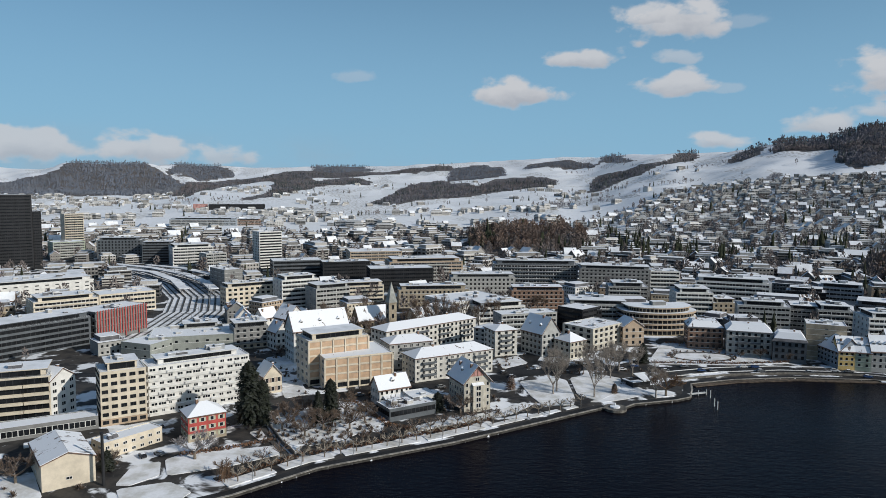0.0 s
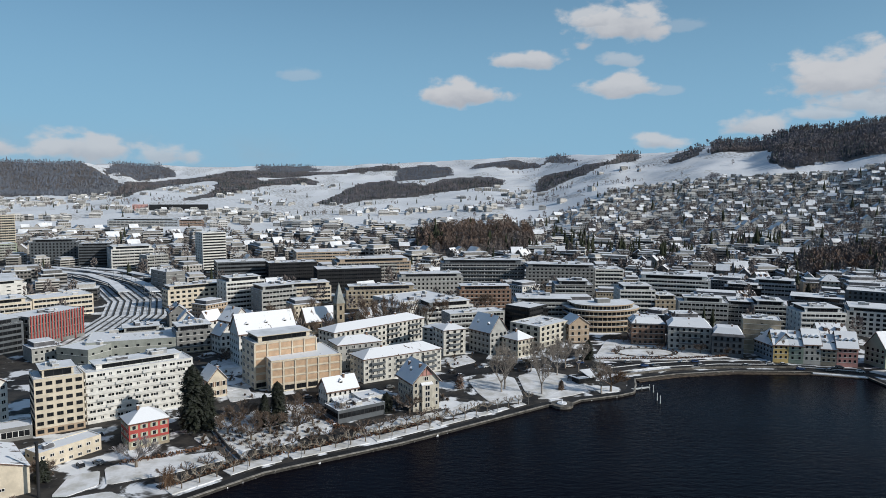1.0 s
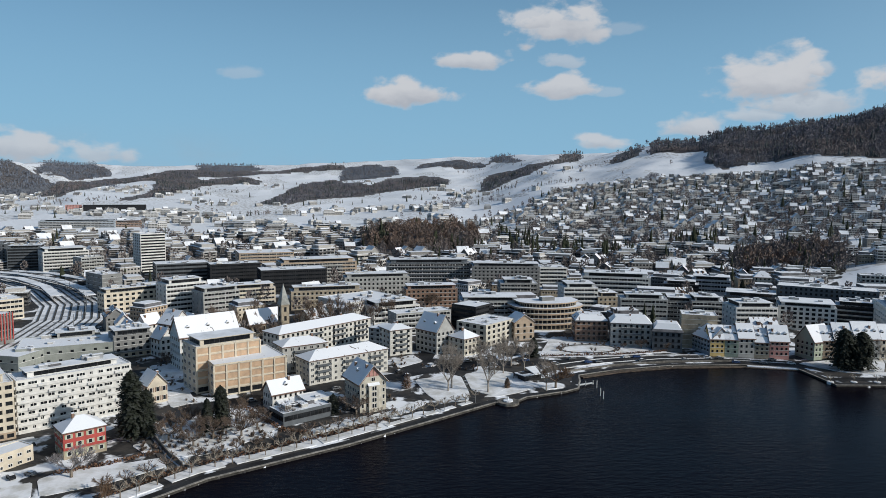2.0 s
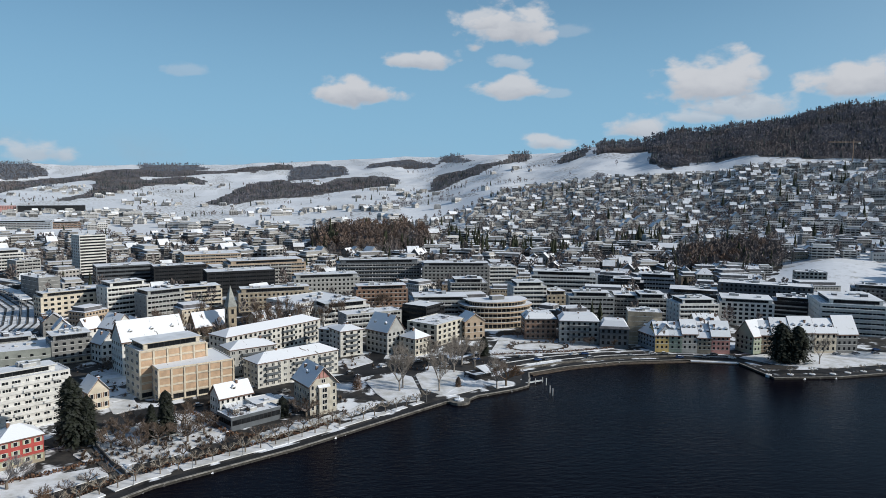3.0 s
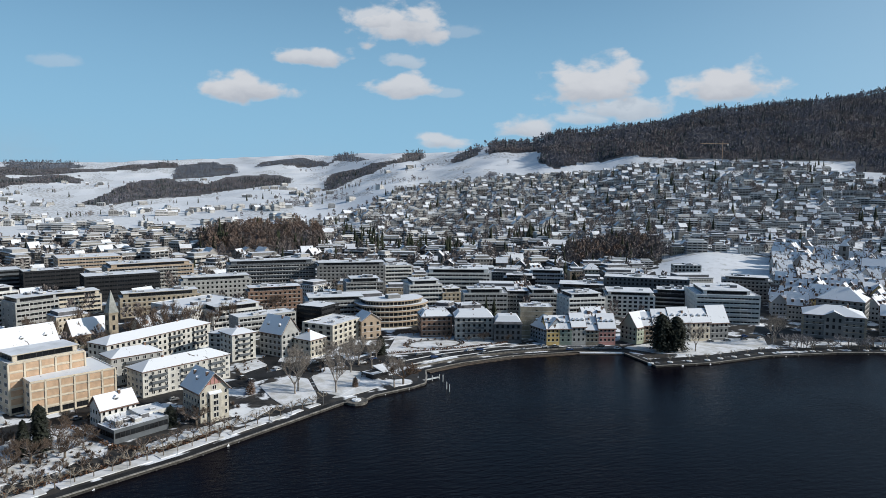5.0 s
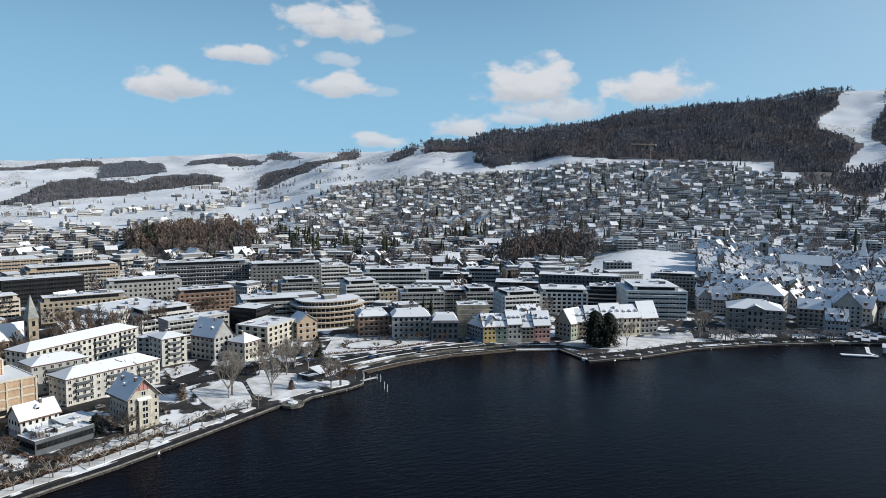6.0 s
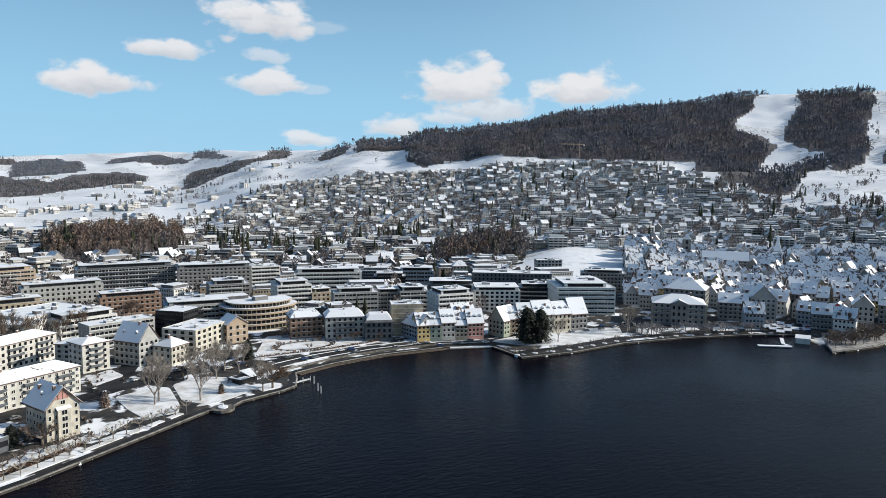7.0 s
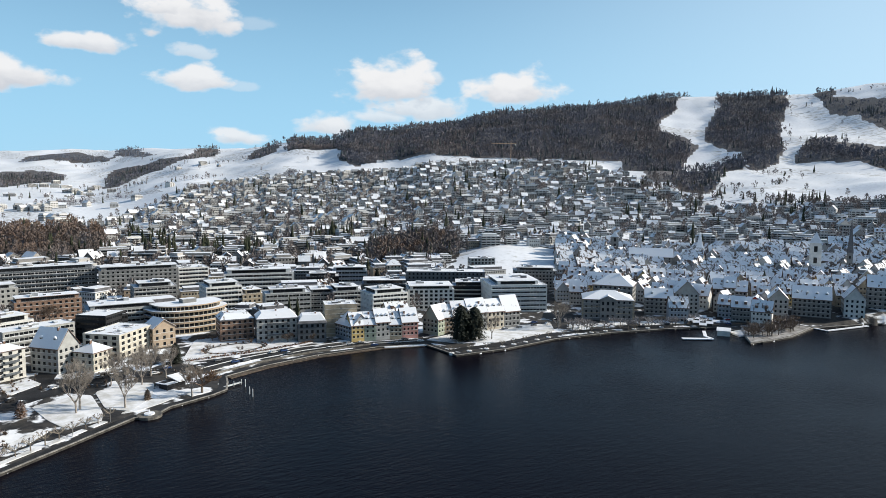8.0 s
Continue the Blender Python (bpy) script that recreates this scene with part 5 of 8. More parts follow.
def round_office(x, y, rot, a, b, back, storeys, sh):
    """An office with a bowed front of ribbon glazing between pale galleries."""
    root = thing("round_office", "bowed cream office with curved galleries and ribbon windows", "office building", pose(x, y, 3, 0, 0, rot))

    def plan(k):
        return [(-a * k * math.cos(math.pi * i / 24), -b * k * math.sin(math.pi * i / 24)) for i in range(25)] + [(a * k, back), (-a * k, back)]
    for s in range(storeys):
        inset = 0.93 if s < storeys - 1 else 0.8
        g = Geo()
        g.solid(plan(inset), s * sh + 0.4, (s + 1) * sh - 0.4)
        glazing = part("glazing", g, GLASS, root)
        for i in range(0, 25):
            px, py = plan(inset)[i]
            g = Geo()
            g.box(px * 1.005 - 0.18, px * 1.005 + 0.18, py * 1.005 - 0.18, py * 1.005 + 0.18, s * sh + 0.4, (s + 1) * sh - 0.4)
            part("mullion", g, WALLS["sand"], glazing)
        g = Geo()
        g.solid(plan(1.0 if s < storeys - 1 else 0.86), (s + 1) * sh - 0.4, (s + 1) * sh + (0.75 if s < storeys - 1 else 0.3), 0, 1)
        part("gallery", g, [WALLS["tan"], ROOF_SNOW], root)
    g = Geo()
    g.solid(plan(1.0), -3, 0.4)
    part("plinth", g, WALLS["sand"], root)
    g = Geo()
    g.box(-5, 4, -3, 3, storeys * sh + 0.3, storeys * sh + 2.8, 0, 1)
    part("roof_unit", g, [WALLS["grey"], ROOF_SNOW], root)
    TAKEN.append((x, y, a + 3, b + 4, radians(rot)))


round_office(141, 454, 6, 25, 16, 10, 5, 3.4)

def villa_front():
    """The pale bay and the pink half-timbered gable on the gothic villa's front."""
    villa = [o for o in scene.objects if o.get("label", "").startswith("gothic villa")][0]
    d = 16.0
    g = Geo()
    g.box(-2.4, 2.4, -d / 2 - 1.2, -d / 2, -3, 10.2)
    bay = part("bay", g, WALLS["stone"], villa)
    for s in range(4):
        part("window", window_mesh(2.2, 1.9, FRAME), None, bay, at=pose(0, -d / 2 - 1.21, s * 2.5 + 0.5))
    g = Geo()
    g.prism(-2.7, 2.7, [(-d / 2 - 1.5, 10.2), (-d / 2, 10.2), (-d / 2, 11.1)])
    part("bay_roof", g, ROOF_SNOW, villa)
    g = Geo()
    g.v = [(-3.3, -d / 2 - 0.12, 13.9), (3.3, -d / 2 - 0.12, 13.9), (0, -d / 2 - 0.12, 17.6), (-3.3, -d / 2, 13.9), (3.3, -d / 2, 13.9), (0, -d / 2, 17.6)]
    g.f, g.m = [(0, 1, 2), (0, 3, 4, 1), (1, 4, 5, 2), (2, 5, 3, 0)], [0] * 4
    gable = part("gable_panel", g, WALLS["rose"], villa)
    for x in (-1.7, 0.0, 1.7):
        g = Geo()
        g.box(x - 0.12, x + 0.12, -d / 2 - 0.24, -d / 2 - 0.12, 13.9, 14.0 + (3.3 - abs(x)) * 1.1)
        part("timber", g, WOOD, gable)
    part("window", window_mesh(1.8, 1.7, FRAME), None, villa, at=pose(0, -d / 2 - 0.02, 11.7))
    house = [o for o in scene.objects if o.get("label", "").startswith("small cream villa with dormer")][0]
    g = Geo()
    g.prism(-5.5, 5.5, [(-7.6, 3.0), (-4.5, 3.0), (-4.5, 4.1)])
    part("porch_roof", g, ROOF_SNOW, house)
    for x in (-5.2, -1.8, 1.8, 5.2):
        g = Geo()
        g.box(x - 0.12, x + 0.12, -7.4, -7.16, 0, 3.0)
        part("porch_post", g, FRAME, house)


villa_front()


def museum_front():
    """The projecting middle of the museum with its low gable, string courses and corner stones."""
    root = [o for o in scene.objects if o.get("label", "").startswith("grey stone museum")][0]
    d, w, h = 26.0, 35.0, 13.7
    g = Geo()
    g.box(-5.5, 5.5, -d / 2 - 0.9, -d / 2, -3, h + 0.2)
    front = part("risalit", g, WALLS["grey"], root)
    for s in range(3):
        for u in (-3.4, 0.0, 3.4):
            part("window", window_mesh(1.5, 2.4 if s else 1.9, DARK_FRAME), None, front, at=pose(u, -d / 2 - 0.91, s * 4.4 + 1.2))
    g = Geo()
    g.v = [(-6.2, -d / 2 - 1.2, h + 0.2), (6.2, -d / 2 - 1.2, h + 0.2), (0, -d / 2 - 1.2, h + 3.0), (-6.2, -d / 2 + 5, h + 0.2), (6.2, -d / 2 + 5, h + 0.2), (0, -d / 2 + 7, h + 3.0)]
    g.f, g.m = [(0, 1, 2), (0, 2, 5, 3), (1, 4, 5, 2), (0, 3, 4, 1)], [0, 1, 1, 0]
    part("gable", g, [WALLS["grey"], ROOF_SNOW], root)
    for z in (4.1, 8.6, h - 0.4):
        g = Geo()
        g.box(-w / 2 - 0.15, w / 2 + 0.15, -d / 2 - 0.25, -d / 2, z, z + 0.35)
        part("string_course", g, WALLS["sand"], root)
    for u in (-w / 2, w / 2):
        for k in range(14):
            g = Geo()
            half = 0.75 if k % 2 else 0.5
            g.box(u - half, u + half, -d / 2 - 0.14, -d / 2, k * 0.96, k * 0.96 + 0.86)
            part("corner_stone", g, WALLS["sand"], root)


museum_front()


def shutters(start, wide, paint):
    """Wooden shutters beside each window of a house."""
    root = [o for o in scene.objects if o.get("label", "").startswith(start)][0]
    for pane in [c for c in root.children if c.name.startswith("window")]:
        half = max(abs(v.co.x) for v in pane.data.vertices)
        top = max(v.co.z for v in pane.data.vertices)
        for side in (-1, 1):
            g = Geo()
            u = side * (half + wide / 2 + 0.03)
            g.box(u - wide / 2, u + wide / 2, -0.12, -0.04, 0, top)
            part("shutter", g, paint, root, at=pane.matrix_basis)


shutters("red house", 0.55, material("pale_green_shutter", (0.42, 0.43, 0.3), 0.7, spot=0.08))
shutters("small cream villa with a steep gable", 0.45, material("brown_shutter", (0.2, 0.12, 0.08), 0.7, spot=0.08))
shutters("small white house with hipped", 0.5, material("grey_green_shutter", (0.2, 0.25, 0.22), 0.7, spot=0.08))


def street_lamp(x, y, rot=0):
    root = thing("street_lamp", "slim grey street lamp on the promenade", "street lamp", pose(x, y, ground_z(x, y), 0, 0, rot), "promenade lamps")
    g = Geo()
    g.tube((0, 0, 0), (0, 0, 5.6), 0.09, 0.06, 6)
    part("pole", g, STEEL, root)
    g = Geo()
    g.box(-0.2, 0.6, -0.16, 0.16, 5.5, 5.68)
    part("lamp_head", g, DARK_FRAME, root)


# ---- shore, quays, lawns and streets ----
def offset_line(pts, d):
    """A polyline moved by d to its left, seen along it (inland, along the shore)."""
    out = []
    for i, p in enumerate(pts):
        a, b = Vector(pts[max(0, i - 1)]), Vector(pts[min(len(pts) - 1, i + 1)])
        t = (b - a).normalized()
        out.append((p[0] - t.y * d, p[1] + t.x * d))
    return out


def finer(pts, step):
    out = []
    for a, b in zip(pts[:-1], pts[1:]):
        n = max(1, int(math.hypot(b[0] - a[0], b[1] - a[1]) / step))
        out += [(a[0] + (b[0] - a[0]) * i / n, a[1] + (b[1] - a[1]) * i / n) for i in range(n)]
    return out + [pts[-1]]


def ribbon(geo, pts, d0, d1, top, bottom, mat=0):
    """A strip between two offsets of a line, from bottom up to top (numbers, or heights above the ground when top is a pair)."""
    a, b = offset_line(pts, d0), offset_line(pts, d1)
    n, k = len(geo.v), len(pts)
    for q in (a, b):
        geo.v += [(x, y, top if not isinstance(top, tuple) else ground_z(x, y) + top[0]) for x, y in q]
    for q in (a, b):
        geo.v += [(x, y, bottom if not isinstance(top, tuple) else ground_z(x, y) + bottom) for x, y in q]
    for i in range(k - 1):
        geo.f += [(n + i, n + i + 1, n + k + i + 1, n + k + i), (n + 2 * k + i, n + 2 * k + i + 1, n + i + 1, n + i), (n + k + i, n + k + i + 1, n + 3 * k + i + 1, n + 3 * k + i)]
        geo.m += [mat] * 3
    for i in (0, k - 1):
        geo.f.append((n + i, n + k + i, n + 3 * k + i, n + 2 * k + i))
        geo.m.append(mat)


seen_shore = finer(SHORE[2:32], 6)
g = Geo()
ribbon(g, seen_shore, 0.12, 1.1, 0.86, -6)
# wall stone much darker than the coping on top of it
single("quay_wall", g, material("dark_wall_stone", (0.06, 0.056, 0.05), 0.8, spot=0.2, scale=0.5, fine=2.5, spec=0.25), "worn pale stone quay wall along the lake", "wall", kind="structure")
g = Geo()
ribbon(g, seen_shore, 0, 0.9, 1.06, 0.862)
single("quay_coping", g, material("pale_coping", (0.3, 0.28, 0.25), 0.85, spot=0.2, scale=0.4, fine=2.5), "pale worn coping stones on the quay wall", "coping", kind="structure")
g = Geo()
ribbon(g, seen_shore, 1.1, 8.0, 0.93, -2)
single("pavement", g, ASPHALT, "dark wet promenade along the quay", "pavement", kind="structure")
g = Geo()
ribbon(g, finer(SHORE[19:25], 4), 7.95, 13.5, (0.06,), -0.6)
single("pavement", g, ASPHALT, "dark wet quay square along the lake", "pavement", kind="structure")
g = Geo()
ribbon(g, finer(SHORE[14:19], 5), -3.0, -0.1, 0.45, -3)
single("rock_bank", g, material("dark_rock", (0.105, 0.078, 0.056), 0.9, spot=0.25, scale=0.5, fine=2.0), "stony bank under the bay road", "bank", kind="structure")


def lawn(pts, lift=0.22):
    ang = sum((b[0] - a[0]) * (b[1] + a[1]) for a, b in zip(pts, pts[1:] + pts[:1]))
    pts = pts if ang < 0 else pts[::-1]
    soft = []
    for i, p in enumerate(pts):
        a, b = pts[i - 1], pts[(i + 1) % len(pts)]
        for q, s in ((a, 0.25), (a, 0.08), (b, 0.08), (b, 0.25)):
            soft.append((p[0] + (q[0] - p[0]) * s, p[1] + (q[1] - p[1]) * s))
    z = max(ground_z(*p) for p in pts) + lift
    g = Geo()
    g.solid(soft, z - 2.5, z)
    g.v = [(px, py, ground_z(px, py) + (lift if pz == z else -0.8)) for px, py, pz in g.v]
    single("lawn", g, LAWN_SNOW, "lawn under trodden snow", "lawn", kind="structure")
    xs, ys = [p[0] for p in pts], [p[1] for p in pts]
    LAWNS.append((min(xs), max(xs), min(ys), max(ys)))


LAWNS = []
LAWN_SNOW = material("lawn_snow", (0.78, 0.79, 0.82), 0.75, spot=0.07, scale=0.16, fine=0.7, bump=0.4, spec=0.3, tint=(0.52, 0.51, 0.48))
lawn([(37.4, 334.6), (57.0, 342.2), (61.4, 338.2), (60.7, 312.3), (58.3, 302.3), (44.6, 300.3), (40.4, 314.3)])
lawn([(63.5, 342.4), (79.6, 349.1), (89.6, 343.1), (82.9, 321.7), (70.6, 308.3), (62.6, 316.7)])
lawn([(66, 307), (82.4, 319.9), (86.4, 320.0), (92.3, 317.2), (84.9, 312.3), (73.8, 307)])
lawn([(96.2, 320.6), (107.3, 322.7), (108, 318), (98.0, 314)])
lawn([(113.0, 377.2), (133.4, 419.0), (149.8, 416.9), (192.6, 377.4), (157.9, 372.0), (113.8, 372.3)])
lawn([(250.1, 346.5), (308.6, 349.8), (348.6, 333.6), (334.3, 316.3), (282.2, 314.5), (261.9, 325.0)])
lawn([(-10.5, 272.8), (4.3, 282.8), (23.7, 292.0), (36.7, 304.9), (39.2, 300.2), (29.4, 288.4), (4.2, 275), (-9.1, 267)])
lawn([(-103.6, 215.2), (-104.4, 230.0), (-96.3, 233.6), (-92.5, 222.8), (-98.8, 215.3)])
lawn([(-95.5, 235.1), (-90.4, 241.4), (-77.2, 244.3), (-60.4, 250.2), (-57.5, 242.1), (-73.0, 230.7), (-90.1, 222.9)])
lawn([(-68.9, 276.7), (-56.2, 281.9), (-45.4, 262.3), (-45.4, 252.8), (-56.4, 249.4)])
lawn([(-34.8, 297.4), (-20.9, 277.9), (-28.9, 268.9), (-40.5, 277.4)])
lawn([(-95.9, 374.4), (-78.8, 381.3), (-67.7, 352.1), (-84.8, 344.1)])
lawn([(-74.9, 317.3), (-66.0, 324.8), (-60.3, 309.0), (-68.9, 302.1)])
lawn([(29.8, 372.5), (41.6, 382.8), (45.9, 367.0), (31.4, 355.2)])
lawn([(-23.5, 348.1), (-12.3, 353.8), (-6.1, 336.2), (-18.2, 330.0)])
lawn([(-140.9, 216.6), (-133.2, 222.0), (-121.1, 205.5), (-129.8, 199.0)])
lawn([(-101.9, 212.3), (-87.5, 218.5), (-78, 212), (-80, 206), (-95.2, 201.4)])

lawn([(-71, 268), (-60, 250), (-24, 272), (-34, 297), (-46, 300), (-66, 284)], 0.12)
lawn([(-60, 268), (-34, 286), (-22, 276), (-38, 256), (-50, 250)], 0.2)
lawn([(-74, 262), (-66, 268), (-60, 258), (-66, 252)], 0.2)
lawn([(-122, 300), (-60, 336), (-56, 330), (-118, 294)], 0.2)
lawn([(-50, 400), (-20, 420), (-5, 405), (-40, 388)], 0.2)
lawn([(52, 376), (84, 392), (88, 384), (56, 368)], 0.2)
lawn([(-128, 262), (-112, 274), (-108, 268), (-124, 256)], 0.2)
lawn([(350, 318), (392, 302), (396, 308), (356, 326)], 0.2)
lawn([(398, 296), (430, 282), (436, 292), (404, 306)], 0.2)
lawn([(424, 238), (470, 238), (474, 246), (430, 250)], 0.2)

# Snowy beds along the promenade, with gaps where the paths cross.
PROMENADE = SHORE[4:9]
line = finer(PROMENADE, 1.0)
for a, b in ((2, 20), (22, 40), (43, 74), (76, 104), (106, 124), (126, 134), (136, 144), (146, 154)):
    piece = line[a:min(b, len(line))]
    if len(piece) > 3:
        g = Geo()
        ribbon(g, piece, 6.0, 11.3 if a < 100 else 8.8, 1.28, -1)
        single("snow_bed", g, LAWN_SNOW, "snow-covered tree bed beside the promenade", "tree bed", kind="structure")
HEDGE = island_material("brown_hedge", (0.10, 0.06, 0.04), (0.19, 0.11, 0.07), 0.95, 0.3)


def hedge(pts, d0, d1, height, label):
    """A clipped beech hedge of many small leaf tufts."""
    rnd = random.Random(int(d0 * 10) + len(pts))
    g = Geo()
    a, b = offset_line(pts, d0), offset_line(pts, d1)
    for p, q in zip(a, b):
        for i in range(9):
            s = rnd.random()
            x, y = p[0] + (q[0] - p[0]) * s + rnd.uniform(-0.5, 0.5), p[1] + (q[1] - p[1]) * s + rnd.uniform(-0.5, 0.5)
            z = ground_z(x, y) + rnd.uniform(0.2, height)
            r = rnd.uniform(0.3, 0.6)
            t = rnd.uniform(0, 6.28)
            g.face([(x + r * math.cos(t), y + r * math.sin(t), z - 0.2), (x - r * math.cos(t), y - r * math.sin(t), z - 0.1), (x + rnd.uniform(-0.2, 0.2), y + rnd.uniform(-0.2, 0.2), z + r)])
    single("hedge", g, HEDGE, label, "hedge")


RING = [(146 + 17 * math.cos(i * 0.2618), 388 + 9 * math.sin(i * 0.2618)) for i in range(25)]
g = Geo()
ribbon(g, RING, -0.9, 0.9, (0.27,), -0.3)
single("garden_path", g, GRAVEL, "dark ring path cleared through the snowy park", "path", kind="structure")
hedge(RING, -1.9, -1.3, 0.8, "low bare hedge round the ring path")
hedge(finer([(114, 373.5), (158, 373.5), (190, 378)], 1.2), 0.0, 0.9, 1.1, "bare brown hedge in front of the park lawn")
hedge(finer([(135, 417), (150, 415), (192, 379)], 1.2), 0.0, 1.2, 1.3, "bare brown hedge behind the park lawn")
g = Geo()
ribbon(g, line[1:42], 12.9, 15.0, (0.3,), -0.5)
single("garden_path", g, GRAVEL, "dark path cleared between the tree bed and the lawn", "path", kind="structure")
g = Geo()
ribbon(g, finer([(-54, 240), (-61, 251), (-70, 268)], 3), -1.3, 1.3, (0.3,), -0.5)
single("garden_path", g, GRAVEL, "dark path beside the garden wall", "path", kind="structure")
g = Geo()
ribbon(g, finer([(-52, 241.5), (-59, 252), (-68, 269)], 3), -0.2, 0.2, (1.7,), -0.5)
single("garden_wall", g, STONE, "dark garden wall beside the path", "wall", kind="structure")
hedge(finer([(-91, 238), (-75, 246), (-63, 254)], 1.0), 0.0, 1.1, 1.3, "bare brown hedge before the red house's garden")
hedge(finer([(-40, 300), (-22, 272), (-10, 266)], 1.0), 0.0, 1.3, 1.6, "bare brown hedge round the restaurant garden")
g = Geo()
g.solid([(438, 245.5), (411, 224), (448, 219), (490, 224.5), (482, 246), (455, 256)], -3, 1.45)
single("pavement", g, TRACK_GREY, "trodden grey square on the old town quay", "pavement", kind="structure")
hedge(line[2:112], 11.5, 12.6, 1.4, "brown clipped beech hedge behind the tree bed")


def street(pts, width, label, mat=ASPHALT, lift=0.08):
    g = Geo()
    ribbon(g, finer(pts, 6), -width / 2, width / 2, (lift,), -0.6)
    single("road", g, mat, label, "road", kind="structure")
    for a, b in zip(pts[:-1], pts[1:]):
        t = math.atan2(b[1] - a[1], b[0] - a[0])
        TAKEN.append(((a[0] + b[0]) / 2, (a[1] + b[1]) / 2, math.hypot(b[0] - a[0], b[1] - a[1]) / 2, width / 2, t))


street([(-150, 232), (-101, 254), (-79, 280), (-55, 304), (-21, 318), (5, 328), (33, 344), (64, 360), (94, 362), (110, 362), (148, 364), (186, 364), (225, 353), (254, 346), (316, 341), (364, 335), (420, 310), (470, 280)], 9, "wet lakeside road cleared of snow")
street([(33, 344), (46, 370), (62, 420), (76, 480), (100, 560)], 9, "wet town street between the flats")
street([(-79, 280), (-98, 330), (-120, 380), (-128, 450), (-110, 500)], 8, "wet town street beside the workshops")
street([(225, 353), (232, 420), (225, 500), (215, 600)], 8, "wet town street behind the row houses")
street([(-300, 330), (-190, 335), (-120, 345), (-98, 330)], 8, "wet town street behind the apartment blocks")
street([(-120, 470), (-40, 470), (60, 500), (160, 520), (300, 510)], 9, "wet cross street in the middle of town")
g = Geo()
ribbon(g, finer([(118, 345), (147, 354), (179, 358), (218, 355)], 5), -1.0, -0.5, (1.0,), -1.5)
single("parapet", g, STONE, "snow-capped stone parapet along the bay road", "parapet", kind="structure")

for d in (8.4, 13.0, 20.5):
    g = Geo()
    ribbon(g, finer(SHORE[14:19], 5), d, d + 0.45, (0.35,), -0.6)
    single("snow_verge", g, LAWN_SNOW, "ploughed snow beside the bay road", "verge", kind="structure")

# ---- railway ----
TRACK = [(-459, 783), (-393, 766), (-316, 731), (-245, 651), (-201, 571), (-181, 507), (-176, 456), (-173, 414)]
track = finer(TRACK, 10)
g = Geo()
ribbon(g, track, -22, 22, (0.25,), -1)
TRACK_BED = material("track_bed", (0.78, 0.8, 0.84), 0.8, spot=0.1, scale=0.1, fine=0.8, tint=(0.4, 0.4, 0.41))
single("track_bed", g, TRACK_BED, "railway track bed under thin snow", "track bed", kind="structure")
for a, b in zip(TRACK[:-1], TRACK[1:]):
    TAKEN.append(((a[0] + b[0]) / 2, (a[1] + b[1]) / 2, math.hypot(b[0] - a[0], b[1] - a[1]) / 2, 24, math.atan2(b[1] - a[1], b[0] - a[0])))
for k in range(9):
    d = -19 + k * 4.7
    rail_pair = thing("railway_track", "steel rails on dark sleepers in the snow", "railway track", pose(0, 0, 0), "station tracks")
    for side in (-0.75, 0.75):
        g = Geo()
        ribbon(g, track, d + side - 0.07, d + side + 0.07, (0.55,), 0.2)
        part("rail", g, STEEL, rail_pair)
    g = Geo()
    ribbon(g, track, d - 0.75, d + 0.75, (0.34,), 0.1)
    part("sleeper_bed", g, GRAVEL, rail_pair)


def platform_roof(pts, width):
    root = thing("platform_canopy", "long curved station canopy under snow", "canopy", pose(0, 0, 0), "station canopies")
    pts = finer(pts, 12)
    g = Geo()
    ribbon(g, pts, -width / 2, width / 2, (5.4,), 4.9)
    part("roof", g, ROOF_SNOW, root)
    g = Geo()
    ribbon(g, pts, -width / 2 - 0.3, width / 2 + 0.3, (4.88,), 4.6)
    part("fascia", g, SLATE, root)
    for x, y in pts[::2]:
        g = Geo()
        z = ground_z(x, y)
        g.box(x - 0.2, x + 0.2, y - 0.2, y + 0.2, z, z + 4.65)
        part("post", g, STEEL, root)


platform_roof([(-381, 743), (-343, 726), (-288, 692), (-245, 637), (-217, 584)], 8)
platform_roof([(-357, 756), (-301, 724), (-249, 677), (-212, 624), (-192, 585)], 8)
platform_roof([(-317, 748), (-272, 726), (-221, 675), (-189, 608)], 8)
for i, (x, y) in enumerate(track[4:-2:2]):
    root = thing("catenary_mast", "grey steel overhead line mast beside the tracks", "mast", pose(x + 9, y + 5, ground_z(x + 9, y + 5)), "overhead line masts")
    g = Geo()
    g.box(-0.16, 0.16, -0.16, 0.16, 0, 8.5)
    part("pole", g, STEEL, root)
    g = Geo()
    g.box(-7, 0, -0.1, 0.1, 7.2, 7.5)
    part("arm", g, STEEL, root)

# ---- trees ----
CONIFER = island_material("conifer_needles", (0.016, 0.022, 0.014), (0.045, 0.05, 0.028), 0.9, 0.35)
DARK_CONIFER = island_material("dark_conifer_needles", (0.009, 0.013, 0.009), (0.024, 0.028, 0.017), 0.9, 0.04)
TWIGS = island_material("bare_twigs", (0.075, 0.055, 0.042), (0.17, 0.125, 0.095), 0.9, 0.25)
SNOWY_TWIGS = island_material("snowy_twigs", (0.12, 0.1, 0.09), (0.33, 0.31, 0.31), 0.9, 0.5)
RUST = island_material("rusty_leaves", (0.11, 0.07, 0.045), (0.21, 0.135, 0.085), 0.9, 0.15)


